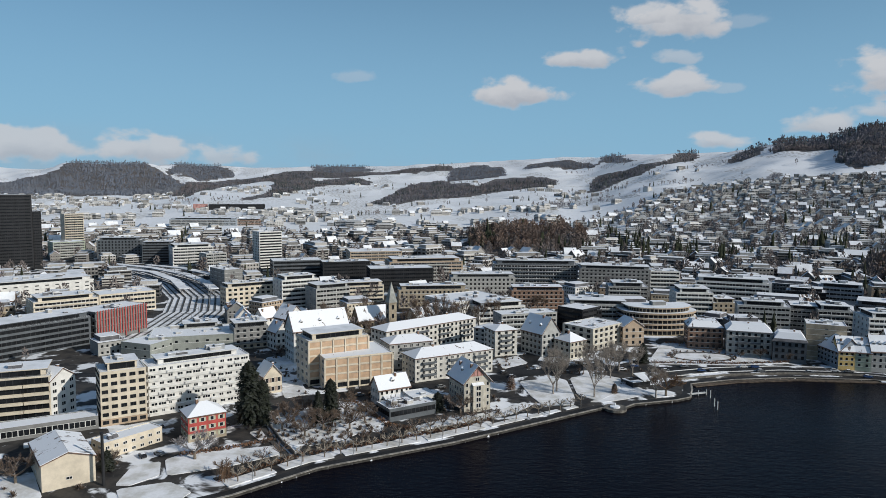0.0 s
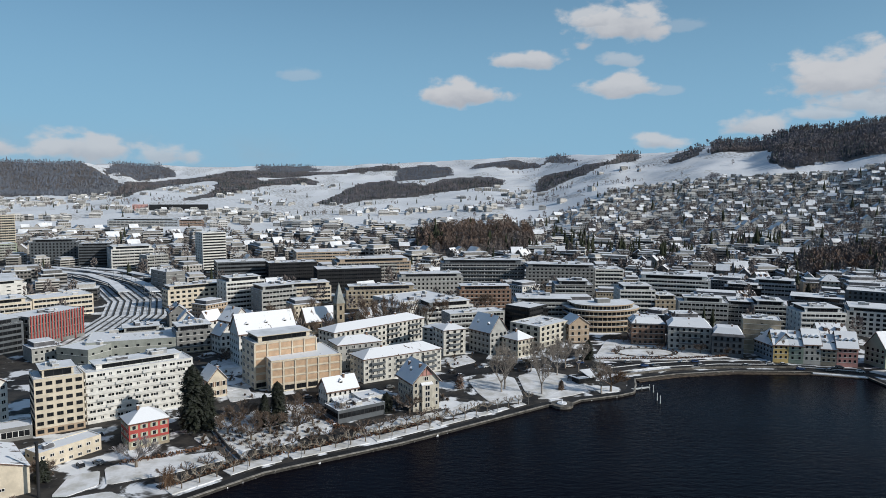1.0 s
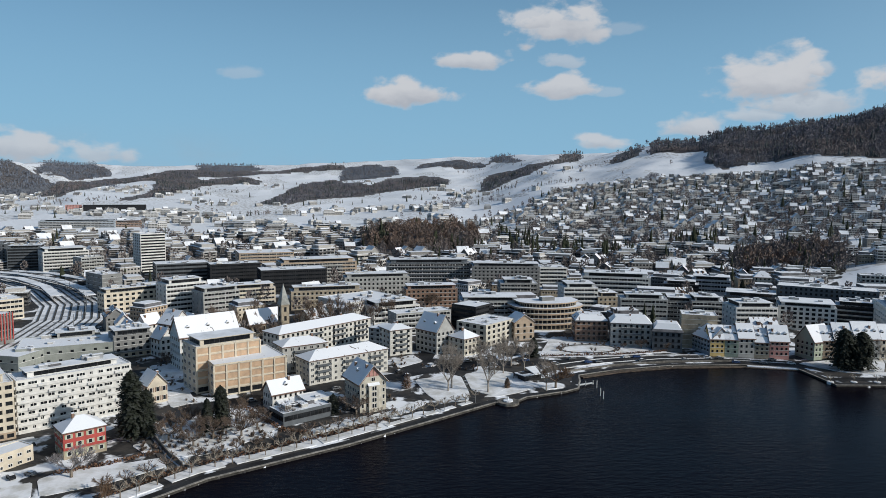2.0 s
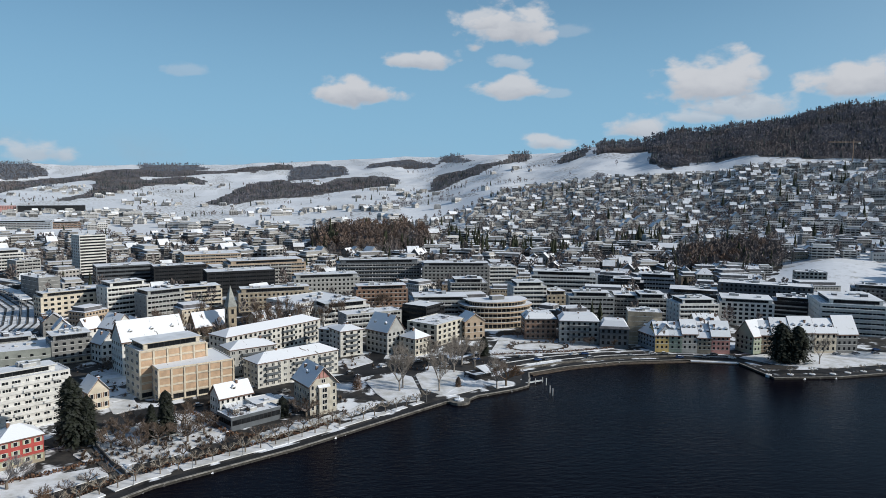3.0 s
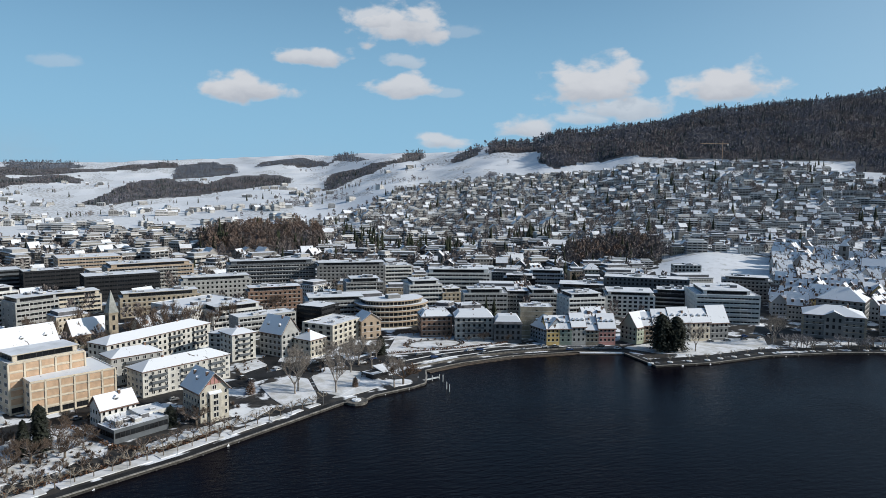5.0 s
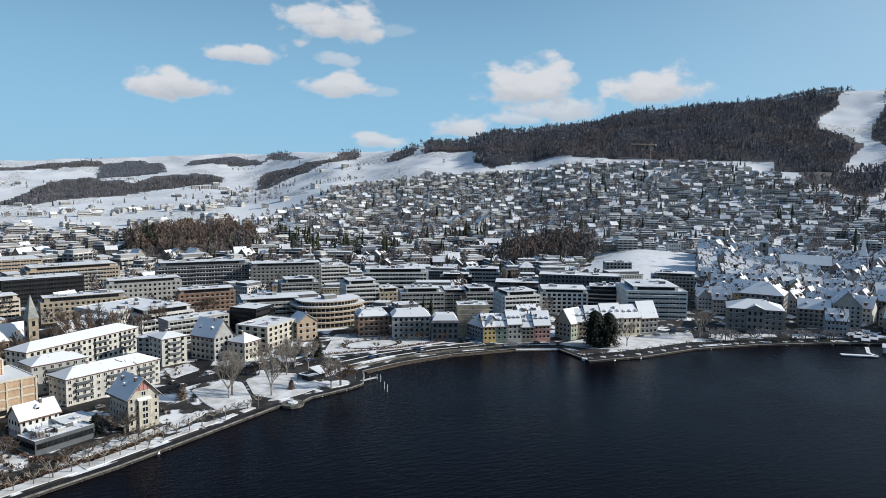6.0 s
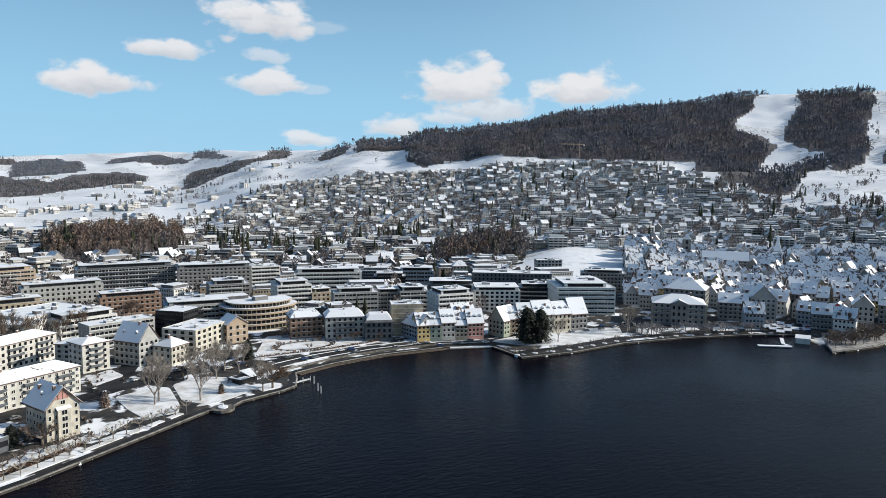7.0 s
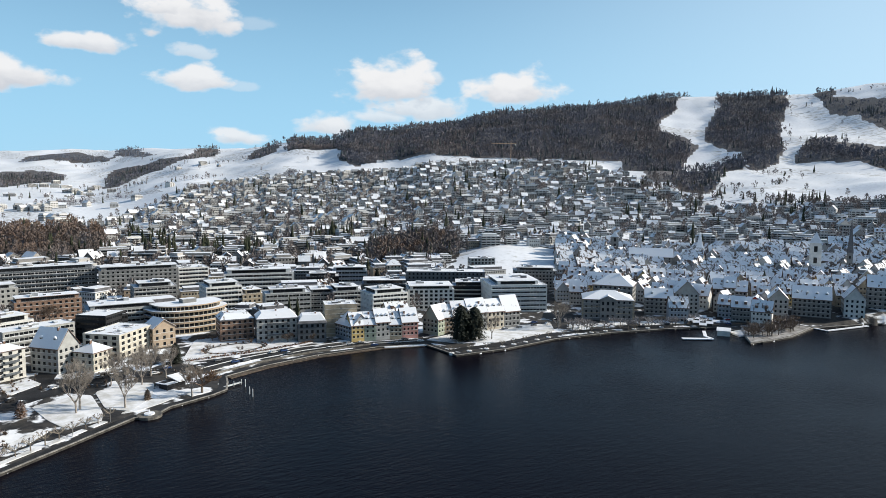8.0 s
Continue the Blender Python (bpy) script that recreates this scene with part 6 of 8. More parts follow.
def limb(g, a, way, length, radius, depth, rnd, spread=0.6, up=0.15, mat=0, forks=3):
    """A branch and its finer branches."""
    end = a + way * length
    g.tube(a, end, radius, radius * 0.62, 4 if depth > 1 else 3, mat)
    if depth == 0:
        return
    for i in range(forks):
        v = way + Vector((rnd.uniform(-1, 1), rnd.uniform(-1, 1), rnd.uniform(-0.5, 1) + up)) * spread
        v.normalize()
        start = a + way * length * rnd.uniform(0.55, 1.0)
        limb(g, start, v, length * rnd.uniform(0.55, 0.8), max(0.028, radius * 0.55), depth - 1, rnd, spread, up, mat, forks)


def tree_meshes(kind, seed):
    rnd = random.Random(seed)
    trunk, crown = Geo(), Geo()
    if kind == "pollard":
        trunk.tube((0, 0, -0.5), (0, 0, 2.3), 0.2, 0.17, 6)
        for i in range(7):
            t = i / 7 * 6.28 + rnd.uniform(-0.3, 0.3)
            a = Vector((0, 0, 2.2))
            b = a + Vector((math.cos(t) * 1.3, math.sin(t) * 1.3, rnd.uniform(0.5, 1.3)))
            crown.tube(a, b, 0.13, 0.1, 4)
            for j in range(4):
                v = Vector((math.cos(t) + rnd.uniform(-0.9, 0.9), math.sin(t) + rnd.uniform(-0.9, 0.9), rnd.uniform(0.2, 1.4))).normalized()
                c = b + v * rnd.uniform(0.6, 1.2)
                crown.tube(b, c, 0.09, 0.06, 3)
                for m in range(6):
                    w = (v + Vector((rnd.uniform(-1, 1), rnd.uniform(-1, 1), rnd.uniform(-0.3, 1)))).normalized()
                    crown.tube(c, c + w * rnd.uniform(0.4, 0.8), 0.045, 0.02, 3)
    elif kind == "bare":
        trunk.tube((0, 0, -1), (0.1, 0.1, 5.0), 0.42, 0.3, 7)
        for i in range(5):
            t = i / 5 * 6.28 + rnd.uniform(-0.4, 0.4)
            v = Vector((math.cos(t) * 0.55, math.sin(t) * 0.55, 1.0)).normalized()
            limb(crown, Vector((0.1, 0.1, rnd.uniform(3.2, 5))), v, rnd.uniform(4.2, 6.0), 0.17, 4, rnd, 0.55, 0.45, 0, 4)
    elif kind == "spreading":
        trunk.tube((0, 0, -1), (0, 0, 2.4), 0.42, 0.34, 7)
        for i in range(6):
            t = i / 6 * 6.28 + rnd.uniform(-0.4, 0.4)
            v = Vector((math.cos(t), math.sin(t), 0.6)).normalized()
            limb(crown, Vector((0, 0, rnd.uniform(1.8, 2.4))), v, rnd.uniform(2.6, 3.6), 0.2, 4, rnd, 0.75, 0.1, 0, 4)
    elif kind == "willow":
        trunk.tube((0, 0, -1), (0, 0, 4), 0.4, 0.3, 6)
        for i in range(40):
            t, r = rnd.uniform(0, 6.28), rnd.uniform(1.5, 5.5)
            top = Vector((math.cos(t) * r * 0.6, math.sin(t) * r * 0.6, rnd.uniform(7, 11)))
            crown.tube((0, 0, 4), top, 0.1, 0.05, 3)
            for j in range(5):
                p = top + Vector((rnd.uniform(-1.6, 1.6), rnd.uniform(-1.6, 1.6), 0))
                q = Vector((p.x * 1.25, p.y * 1.25, rnd.uniform(1.5, 5)))
                crown.tube(top, p, 0.05, 0.04, 3)
                crown.tube(p, q, 0.05, 0.03, 3)
    else:
        height, wide = (17, 4.6) if kind == "fir" else (19, 4.3) if kind == "cypress" else (19, 7.5) if kind == "cedar" else (9, 3.2)
        trunk.tube((0, 0, -1), (0, 0, height * 0.9), 0.4, 0.05, 6)
        n = 2600 if kind in ("cedar", "cypress") else 2200 if kind == "fir" else 1100
        for i in range(n):
            s = rnd.random() ** 0.8
            prof = (1 - s) ** 0.75 if kind == "fir" else math.sqrt(max(0.0, 1 - s ** 2.2)) if kind == "cedar" else (max(0.0, 1 - s ** 2.6)) ** 0.6 * (0.85 + 0.15 * math.sin(s * 9)) if kind == "cypress" else (1 - s) ** 0.5
            rr = wide * prof * rnd.uniform(0.35, 1.08) * (0.8 + 0.25 * math.sin(s * 40 + i % 7))
            t = rnd.uniform(0, 6.28)
            c = Vector((rr * math.cos(t), rr * math.sin(t), height * (0.05 + 0.95 * s)))
            out = Vector((math.cos(t), math.sin(t), rnd.uniform(-0.5, 0.1)))
            side = Vector((-math.sin(t), math.cos(t), 0)) * rnd.uniform(0.35, 0.8)
            size = rnd.uniform(0.7, 1.5)
            crown.face([tuple(c - side), tuple(c + out * size), tuple(c + side), tuple(c - out * 0.4 + Vector((0, 0, 0.7)))])
    return trunk, crown


TREES = {}


def tree(kind, label, x, y, scale=1.0, turn=0.0, crown_mat=None, seed=1, group="", bark=BARK, category="tree", name="tree"):
    key = (kind, seed, crown_mat.name if crown_mat else "", bark.name)
    m = pose(x, y, ground_z(x, y), 0, 0, turn) @ Matrix.Scale(scale, 4)
    if key not in TREES:
        t, c = tree_meshes(kind, seed)
        TREES[key] = (t.mesh("trunk", bark), c.mesh("crown", crown_mat or bark))
    root = thing(name, label, category, m, group)
    part("trunk", TREES[key][0], None, root)
    part("crown", TREES[key][1], None, root)
    return root


TREE_BARK = material("grey_brown_bark", (0.33, 0.29, 0.25), 0.9, spot=0.2, scale=0.8, fine=6)
rnd = random.Random(5)
beds = offset_line(line, 7.8)
for i in range(6, len(beds) - 2, 6):
    x, y = beds[i]
    tree("pollard", "bare pollarded plane tree on the snowy promenade", x, y, rnd.uniform(0.95, 1.2), rnd.uniform(0, 360), PALE_BARK, 10 + i % 3, "promenade trees", BARK, name="plane_tree")
back = offset_line(line, 14.0)
for i in range(4, 112, 7):
    x, y = back[i]
    tree("pollard", "bare pollarded plane tree behind the hedge", x, y, rnd.uniform(1.0, 1.3), rnd.uniform(0, 360), TWIGS, 10 + i % 3, "hedge trees", BARK, name="plane_tree")
for i, (x, y, s) in enumerate(((53.6, 321, 1.25), (51.5, 317, 1.1), (69.9, 314, 1.1), (79, 341, 1.0), (91.6, 357, 1.0), (86, 352, 0.9), (76, 356, 0.9), (97, 350, 0.8), (98, 314, 0.95), (84, 343, 0.85), (72, 350, 0.8), (104, 366, 0.7), (342, 320, 1.1), (350, 326, 1.0), (284.6, 322.4, 0.95), (410, 330, 0.9))):
    tree("bare", "tall bare tree with pale limbs on the snowy lawn", x, y, s, i * 67, TREE_BARK, 30 + i % 3, "park trees", TREE_BARK, name="bare_tree")
for i, (x, y, s) in enumerate(((7.9, 288.6, 1.15), (-59.4, 275, 1.3), (-46, 266, 1.25), (-31, 276, 1.0), (-19, 283, 1.0), (-40, 284, 1.2), (-62, 266, 1.1), (-36, 268, 1.1), (-52, 260, 1.0), (189.8, 379, 0.8), (178, 386, 0.8), (150, 410, 0.6), (160, 402, 0.6), (141, 411, 0.6), (132, 392, 0.4), (157, 394, 0.4), (146, 380, 0.4), (128, 384, 0.4), (168, 388, 0.45), (-112, 228, 0.8),
                               (-25, 420, 1.5), (-42, 425, 1.5), (-15, 430, 1.4), (-52, 440, 1.3), (-8, 445, 1.4), (-30, 412, 1.3), (-60, 418, 1.1), (-135, 215, 1.2), (-85, 375, 1.0), (-75, 368, 0.9), (60, 552, 1.5), (72, 524, 1.5))):
    tree("spreading", "leafless spreading garden tree", x, y, s, i * 51, TWIGS, 40 + i % 4, "garden trees", BARK, name="bare_tree")
for i, (x, y, s) in enumerate(((-62, 432, 1.15), (-20, 428, 1.1), (-6, 438, 1.2), (6, 450, 1.15), (-14, 456, 1.25), (14, 462, 1.1), (-74, 444, 1.1), (24, 456, 1.0), (-50, 462, 1.2), (-2, 466, 1.2), (36, 470, 1.1))):
    tree("bare", "tall brown leafless tree in the churchyard", x, y, s, i * 67, TWIGS, 30 + i % 3, "churchyard trees", BARK, name="bare_tree")
for i in range(10, len(line), 18):
    p = offset_line(line, 5.6)[i]
    street_lamp(p[0], p[1], 120)
tree("spreading", "broad tree with rust-brown twigs on the point", 103.5, 317, 1.5, 0, RUST, 43, name="beech_tree")
tree("willow", "weeping willow with bare twigs beside the quay", -70, 219, 0.6, 40, RUST, 4, name="willow_tree")
tree("cypress", "tall broad dark evergreen beside the apartment block", -75.5, 269, 1.33, 0, DARK_CONIFER, 50, name="fir_tree")
tree("cypress", "dark evergreen leaning on its taller neighbour", -70.5, 270, 0.95, 90, DARK_CONIFER, 51, name="fir_tree")
tree("cypress", "slim dark column-shaped evergreen below the orange office", -44.7, 276, 0.9, 40, DARK_CONIFER, 52, name="fir_tree")
tree("fir", "small dark fir below the orange office", -49.5, 274, 0.75, 140, DARK_CONIFER, 50, name="fir_tree")
tree("spreading", "old garden tree with snow along its branches", -85.6, 236.3, 1.3, 51, SNOWY_TWIGS, 41, name="bare_tree")
tree("bush", "dark green yew beside the bay park", 108.6, 374, 1.15, 0, DARK_CONIFER, 53, name="yew_tree")
tree("bush", "dark evergreen bush by the pavilion", -1.6, 290, 0.9, 0, DARK_CONIFER, 54, name="yew_tree")
tree("bush", "brown evergreen bush by the clubhouse", -111, 226, 0.75, 0, DARK_CONIFER, 55, name="yew_tree")
tree("bush", "rust-brown clipped bush beside the path", 32.4, 322, 0.75, 0, HEDGE, 53, name="bush")
tree("bush", "rust-brown bush on the lake point", 80.5, 320, 0.5, 0, RUST, 54, name="bush")
tree("cedar", "broad dark evergreen on the lakeside lawn", 267, 331, 1.12, 0, DARK_CONIFER, 60, name="cedar_tree")
tree("cedar", "dark evergreen beside its larger twin", 274.5, 327.5, 1.05, 70, DARK_CONIFER, 61, name="cedar_tree")
tree("fir", "dark fir behind the slope houses", 340, 545, 0.9, 10, DARK_CONIFER, 51, name="fir_tree")
for i, p in enumerate(offset_line(finer(SHORE[19:24], 10), 5.5)):
    tree("pollard", "small bare tree in a round snowy bed", p[0], p[1], 0.8, i * 40, PALE_BARK, 10 + i % 3, "quay trees", BARK, name="plane_tree")
    g = Geo()
    g.solid([(p[0] + 1.6 * math.cos(t * 0.785), p[1] + 1.6 * math.sin(t * 0.785)) for t in range(8)], 0, 1.35)
    single("snow_bed", g, LAWN_SNOW, "round snow-covered tree bed", "tree bed", kind="structure")
rnd = random.Random(8)
for i in range(34):
    s = rnd.random()
    x, y = 412 + 78 * s + rnd.uniform(-3, 3), 232 + 6 * s + rnd.uniform(-5, 12)
    if not on_land(x, y) or shore_distance(x, y) < 1.5:
        continue
    tree("pollard", "bare plane tree on the old town quay", x, y, rnd.uniform(1.0, 1.5), i * 77, TWIGS, 10 + i % 3, "old town quay trees", BARK, name="plane_tree")

for i in range(44):
    s = rnd.random()
    x, y = 417 + 64 * s, 225.5 + rnd.uniform(0, 13) - 2.5 * math.sin(s * 3)
    if not on_land(x, y) or shore_distance(x, y) < 1.5:
        continue
    tree("pollard", "bare plane tree on the old town quay", x, y, rnd.uniform(1.1, 1.5), i * 77, TWIGS, 10 + i % 3, "old town quay trees", BARK, name="plane_tree")

rnd = random.Random(9)
for i in range(46):
    s = rnd.random()
    x, y = 345 + 95 * s + rnd.uniform(-4, 4), 312 - 42 * s + rnd.uniform(-3, 16)
    if shore_distance(x, y) > 5 and is_free(x, y, 0):
        tree("pollard", "snow-laden plane tree on the quay square", x, y, rnd.uniform(1.0, 1.5), i * 77, SNOWY_TWIGS, 10 + i % 3, "quay square trees", BARK, name="plane_tree")

# ---- small things by the water ----
root = thing("jetty", "small white landing stage with posts", "jetty", pose(120, 322.6, 0, 0, 0, 18))
g = Geo()
g.box(-5, 5, -0.8, 0.8, 0.7, 0.95)
part("deck", g, FRAME, root)
for x in (-4, 0, 4.5):
    g = Geo()
    g.tube((x, -0.9, -3), (x, -0.9, 2.6), 0.16, 0.16, 6)
    part("post", g, FRAME, root)
for x, y in ((124.5, 318), (121.6, 305.6), (121.3, 301.2)):
    g = Geo()
    g.tube((0, 0, -3), (0, 0, 3.4), 0.2, 0.2, 7)
    g.tube((0, 0, 3.4), (0, 0, 3.7), 0.24, 0.1, 7)
    single("mooring_post", g, FRAME, "white mooring post standing in the lake", "post", pose(x, y, 0), "mooring posts")


def pier(pts, width, label):
    root = thing("pier", label, "pier", pose(0, 0, 0))
    pts = finer(pts, 6)
    g = Geo()
    ribbon(g, pts, -width / 2, width / 2, 0.9, 0.4)
    part("deck", g, FLAT_SNOW, root)
    for x, y in pts:
        g = Geo()
        g.tube((x, y, -3), (x, y, 0.6), 0.15, 0.15, 5)
        part("pile", g, WOOD, root)


pier([(388, 257), (403, 245)], 3.5, "floating landing stage under snow")
pier([(403, 245), (406, 252), (420, 262)], 2.2, "footbridge to the landing stage under snow")
pier([(492, 226), (490, 214)], 2.0, "narrow snowy bathing pier")
pier([(490, 214), (531, 205)], 2.2, "long snowy bathing pier")
pier([(222, 348.5), (248, 338)], 8.0, "broad boat landing under snow")

root = thing("park_pavilion", "low lakeside kiosk with folded snowy roof", "kiosk", pose(95, 333, ground_z(95, 333), 0, 0, 20))
g = Geo()
g.box(-5, 5, -3, 3, -1, 3)
part("wall", g, WALLS["dark"], root)
for s in (-1, 1):
    g = Geo()
    g.prism(-6 if s < 0 else 0.3, -0.3 if s < 0 else 7, [(-4.5, 2.9), (4.5, 3.4 + s), (4.5, 3.7 + s), (-4.5, 3.2)][::1])
    part("roof", g, ROOF_SNOW, root)
part("window_band", band_mesh(8, 1.8, DARK_FRAME), None, root, at=pose(0, -3.01, 0.7))

root = thing("viewing_bastion", "round stone quay bastion with a snowy fountain", "bastion", pose(76, 300, 0))
g = Geo()
g.solid([(5.0 * math.cos(i * 0.393), 5.0 * math.sin(i * 0.393)) for i in range(16)], -4, 1.08)
part("platform", g, STONE, root)
g = Geo()
g.solid([(2.2 * math.cos(i * 0.524), 2.2 * math.sin(i * 0.524)) for i in range(12)], 1.08, 1.6)
g.tube((0, 0, 1.6), (0, 0, 3.0), 0.3, 0.2, 8)
part("fountain", g, SNOW, root)

g = Geo()
g.tube((0, 0, -1), (0, 0, 17), 0.5, 0.45, 10)
g.tube((0, 0, 17), (0, 0, 17.6), 0.6, 0.6, 10)
single("chimney_stack", g, WALLS["dark"], "dark steel flue beside the boathouse", "chimney", pose(-107, 215, 1.5))

root = thing("boathouse", "small white boathouse on the landing stage", "boathouse", pose(424, 250, 0, 0, 0, -60))
g = Geo()
g.box(-4, 4, -6, 6, -2, 3.2)
part("wall", g, WALLS["white"], root)
g = Geo()
g.prism(-4.4, 4.4, [(-6.5, 3.2), (6.5, 3.2), (6.5, 3.5), (0, 4.6), (-6.5, 3.5)])
part("roof", g, ROOF_SNOW, root)
for i in range(9):
    x, y = 428 + (i % 3) * 7 + i, 268 + (i // 3) * 7
    root = thing("market_awning", "snow-topped awning on the quay square", "awning", pose(x, y, ground_z(x, y), 0, 0, -55), "quay awnings")
    g = Geo()
    g.prism(-2.4, 2.4, [(-3, 2.4), (3, 2.4), (0, 3.6)])
    part("canopy", g, FLAT_SNOW, root)
    for px, py in ((-2.2, -2.7), (2.2, -2.7), (2.2, 2.7), (-2.2, 2.7)):
        g = Geo()
        g.tube((px, py, 0), (px, py, 2.45), 0.07, 0.07, 5)
        part("pole", g, STEEL, root)

# ---- churches and towers ----
def steeple(label, x, y, width, wall_h, spire_h, wall, rot, name="church_tower", roofing=None, z=None):
    root = thing(name, label, "tower", pose(x, y, ground_z(x, y) if z is None else z, 0, 0, rot))
    g = Geo()
    g.box(-width / 2, width / 2, -width / 2, width / 2, -3, wall_h)
    g.box(-width / 2 - 0.3, width / 2 + 0.3, -width / 2 - 0.3, width / 2 + 0.3, wall_h - 0.5, wall_h)
    part("wall", g, WALLS[wall], root)
    g = Geo()
    e = width / 2 + 0.35
    g.v = [(-e, -e, wall_h), (e, -e, wall_h), (e, e, wall_h), (-e, e, wall_h), (0, 0, wall_h + spire_h)]
    g.f = [(0, 1, 4), (1, 2, 4), (2, 3, 4), (3, 0, 4), (3, 2, 1, 0)]
    g.m = [0] * 5
    part("spire", g, roofing or ROOF_SNOW, root)
    for turn in (0, 90, -90):
        for zz in (wall_h * 0.5, wall_h * 0.78):
            part("window", window_mesh(width * 0.3, width * 0.55, DARK_FRAME), None, root, at=pose(0, 0, 0, 0, 0, turn) @ pose(0, -width / 2 - 0.01, zz))
    return root


steeple("slim sandstone church tower with a pale pointed spire", -32.5, 440, 5.2, 20, 13, "sand", 30, roofing=material("weathered_spire", (0.3, 0.31, 0.29), 0.7, spot=0.15))
building("old church nave with a steep snowy roof", -45, 448, 24, 12, 30, 8, 1, "sand", roof="gable_x", rise=8, bay=5, fill=0.3, chimney=0, name="church")
steeple("white gate tower with a steep pyramid roof", 648, 297, 9.5, 36, 10, "white", -64, "gate_tower")
steeple("grey church tower with a needle spire", 672.6, 278, 4.6, 24, 31, "grey", -66, roofing=SLATE)
steeple("small white turret with a pointed snowy cap", 690, 440, 7, 16, 18, "pale", -58, "turret")
steeple("round-topped stone tower on the slope", 620, 500, 8, 24, 6, "grey", -50, "stone_tower")

a, rr = radians(42.75), 1760
root = thing("tower_crane", "slim yellow-red tower crane at the forest edge", "crane", pose(rr * math.sin(a), rr * math.cos(a), ground_z(rr * math.sin(a), rr * math.cos(a)), 0, 0, -20))
crane_paint = material("crane_paint", (0.38, 0.26, 0.17), 0.5, spot=0.1)
g = Geo()
g.box(-0.7, 0.7, -0.7, 0.7, -2, 58)
part("mast", g, crane_paint, root)
g = Geo()
g.box(-52, 14, -0.7, 0.7, 52, 53.6)
part("jib", g, crane_paint, root)
g = Geo()
g.box(10, 14, -1.2, 1.2, 49, 52)
part("counterweight", g, CONCRETE, root)

# ---- many houses: templates ----
ISLAND_WALL = island_material("house_walls", (0.78, 0.76, 0.72), (0.2, 0.195, 0.19), 0.85)
HOUSE_MATS = [ISLAND_WALL, TILE, ROOF_SNOW, GLASS]
TOWN_MATS = [island_material("town_walls", (0.62, 0.59, 0.55), (0.04, 0.042, 0.046), 0.8), TILE, ROOF_SNOW, GLASS]


def house_geo(kind, w, d, h, rise, windows=True):
    """One small house as loose geometry: walls, roof, snow and window panes."""
    g = Geo()
    if kind in ("flat", "ribbon", "balcony"):
        g.box(-w / 2, w / 2, -d / 2, d / 2, -4, h, 0)
        for s in range(int(h / 2.8) if kind == "balcony" else 0):
            z0 = s * h / int(h / 2.8)
            g.box(-w / 2 - 0.2, w / 2 - w * 0.12 * (s % 2), -d / 2 - 1.5, -d / 2 - 0.01, z0 - 0.2, z0 + 0.95, 0, 2)
        g.box(-w / 2 - 0.3, w / 2 + 0.3, -d / 2 - 0.3, d / 2 + 0.3, h, h + 0.35, 2)
        g.box(-w / 2 + 2, w / 2 - 3, -d / 2 + 2.5, d / 2 - 1, h + 0.35, h + 2.9, 0, 2)
    elif kind == "terrace":
        for k in range(3):
            g.box(-w / 2, w / 2, -d / 2 + k * 3, d / 2 + k * 2, -4 if k == 0 else k * h / 3, (k + 1) * h / 3, 0, 2)
            g.box(-w / 2, w / 2, -d / 2 + k * 3 - 0.1, -d / 2 + k * 3 + 0.2, (k + 1) * h / 3, (k + 1) * h / 3 + 0.8, 0, 2)
    else:
        g.prism(-w / 2, w / 2, [(-d / 2, -4), (d / 2, -4), (d / 2, h), (0, h + rise), (-d / 2, h)], 0)
        k, e = rise / (d / 2), 0.7
        g.prism(-w / 2 - e, w / 2 + e, [(-d / 2 - e, h - k * e), (0, h + rise), (d / 2 + e, h - k * e), (d / 2 + e, h - k * e + 0.2), (0, h + rise + 0.2), (-d / 2 - e, h - k * e + 0.2)][::-1], 1)
        g.prism(-w / 2 - e + 0.2, w / 2 + e - 0.2, [(-d / 2 - e + 0.3, h - k * (e - 0.3) + 0.21), (0, h + rise + 0.21), (d / 2 + e - 0.3, h - k * (e - 0.3) + 0.21), (d / 2 + e - 0.3, h - k * (e - 0.3) + 0.42), (0, h + rise + 0.42), (-d / 2 - e + 0.3, h - k * (e - 0.3) + 0.42)][::-1], 2)
        g.box(w * 0.2, w * 0.2 + 0.8, -0.4, 0.4, h + rise * 0.7, h + rise + 1.1, 0, 2)
    if windows:
        st = max(1, int(h / 2.8))
        for s in range(st):
            z0 = s * h / st + 0.9
            for turn, off, length in ((0, d / 2, w), (90, w / 2, d), (-90, w / 2, d)):
                c, sn = round(math.cos(radians(turn))), round(math.sin(radians(turn)))
                n = max(2, int(length / 3.0)) if kind != "ribbon" else max(1, int(length / 9))
                n = max(1, int(length / 5.5)) if kind == "balcony" else n
                for i in range(n):
                    u = (i + 0.5) / n * length - length / 2
                    q = 2.2 if kind == "balcony" else 0.5 if kind == "gable" else 0.6 if kind == "gable_front" else length / n * 0.47 if kind == "ribbon" else 0.95
                    shift = -off - 0.05 + (3 * s if kind == "terrace" and turn == 0 else 0)
                    pts = [(u - q, shift, z0), (u + q, shift, z0), (u + q, shift, z0 + 1.4), (u - q, shift, z0 + 1.4)]
                    g.face([(px * c - py * sn, px * sn + py * c, pz) for px, py, pz in pts], 3)
    if kind == "gable_front":
        g.v = [(py, -px, pz) for px, py, pz in g.v]
    return g


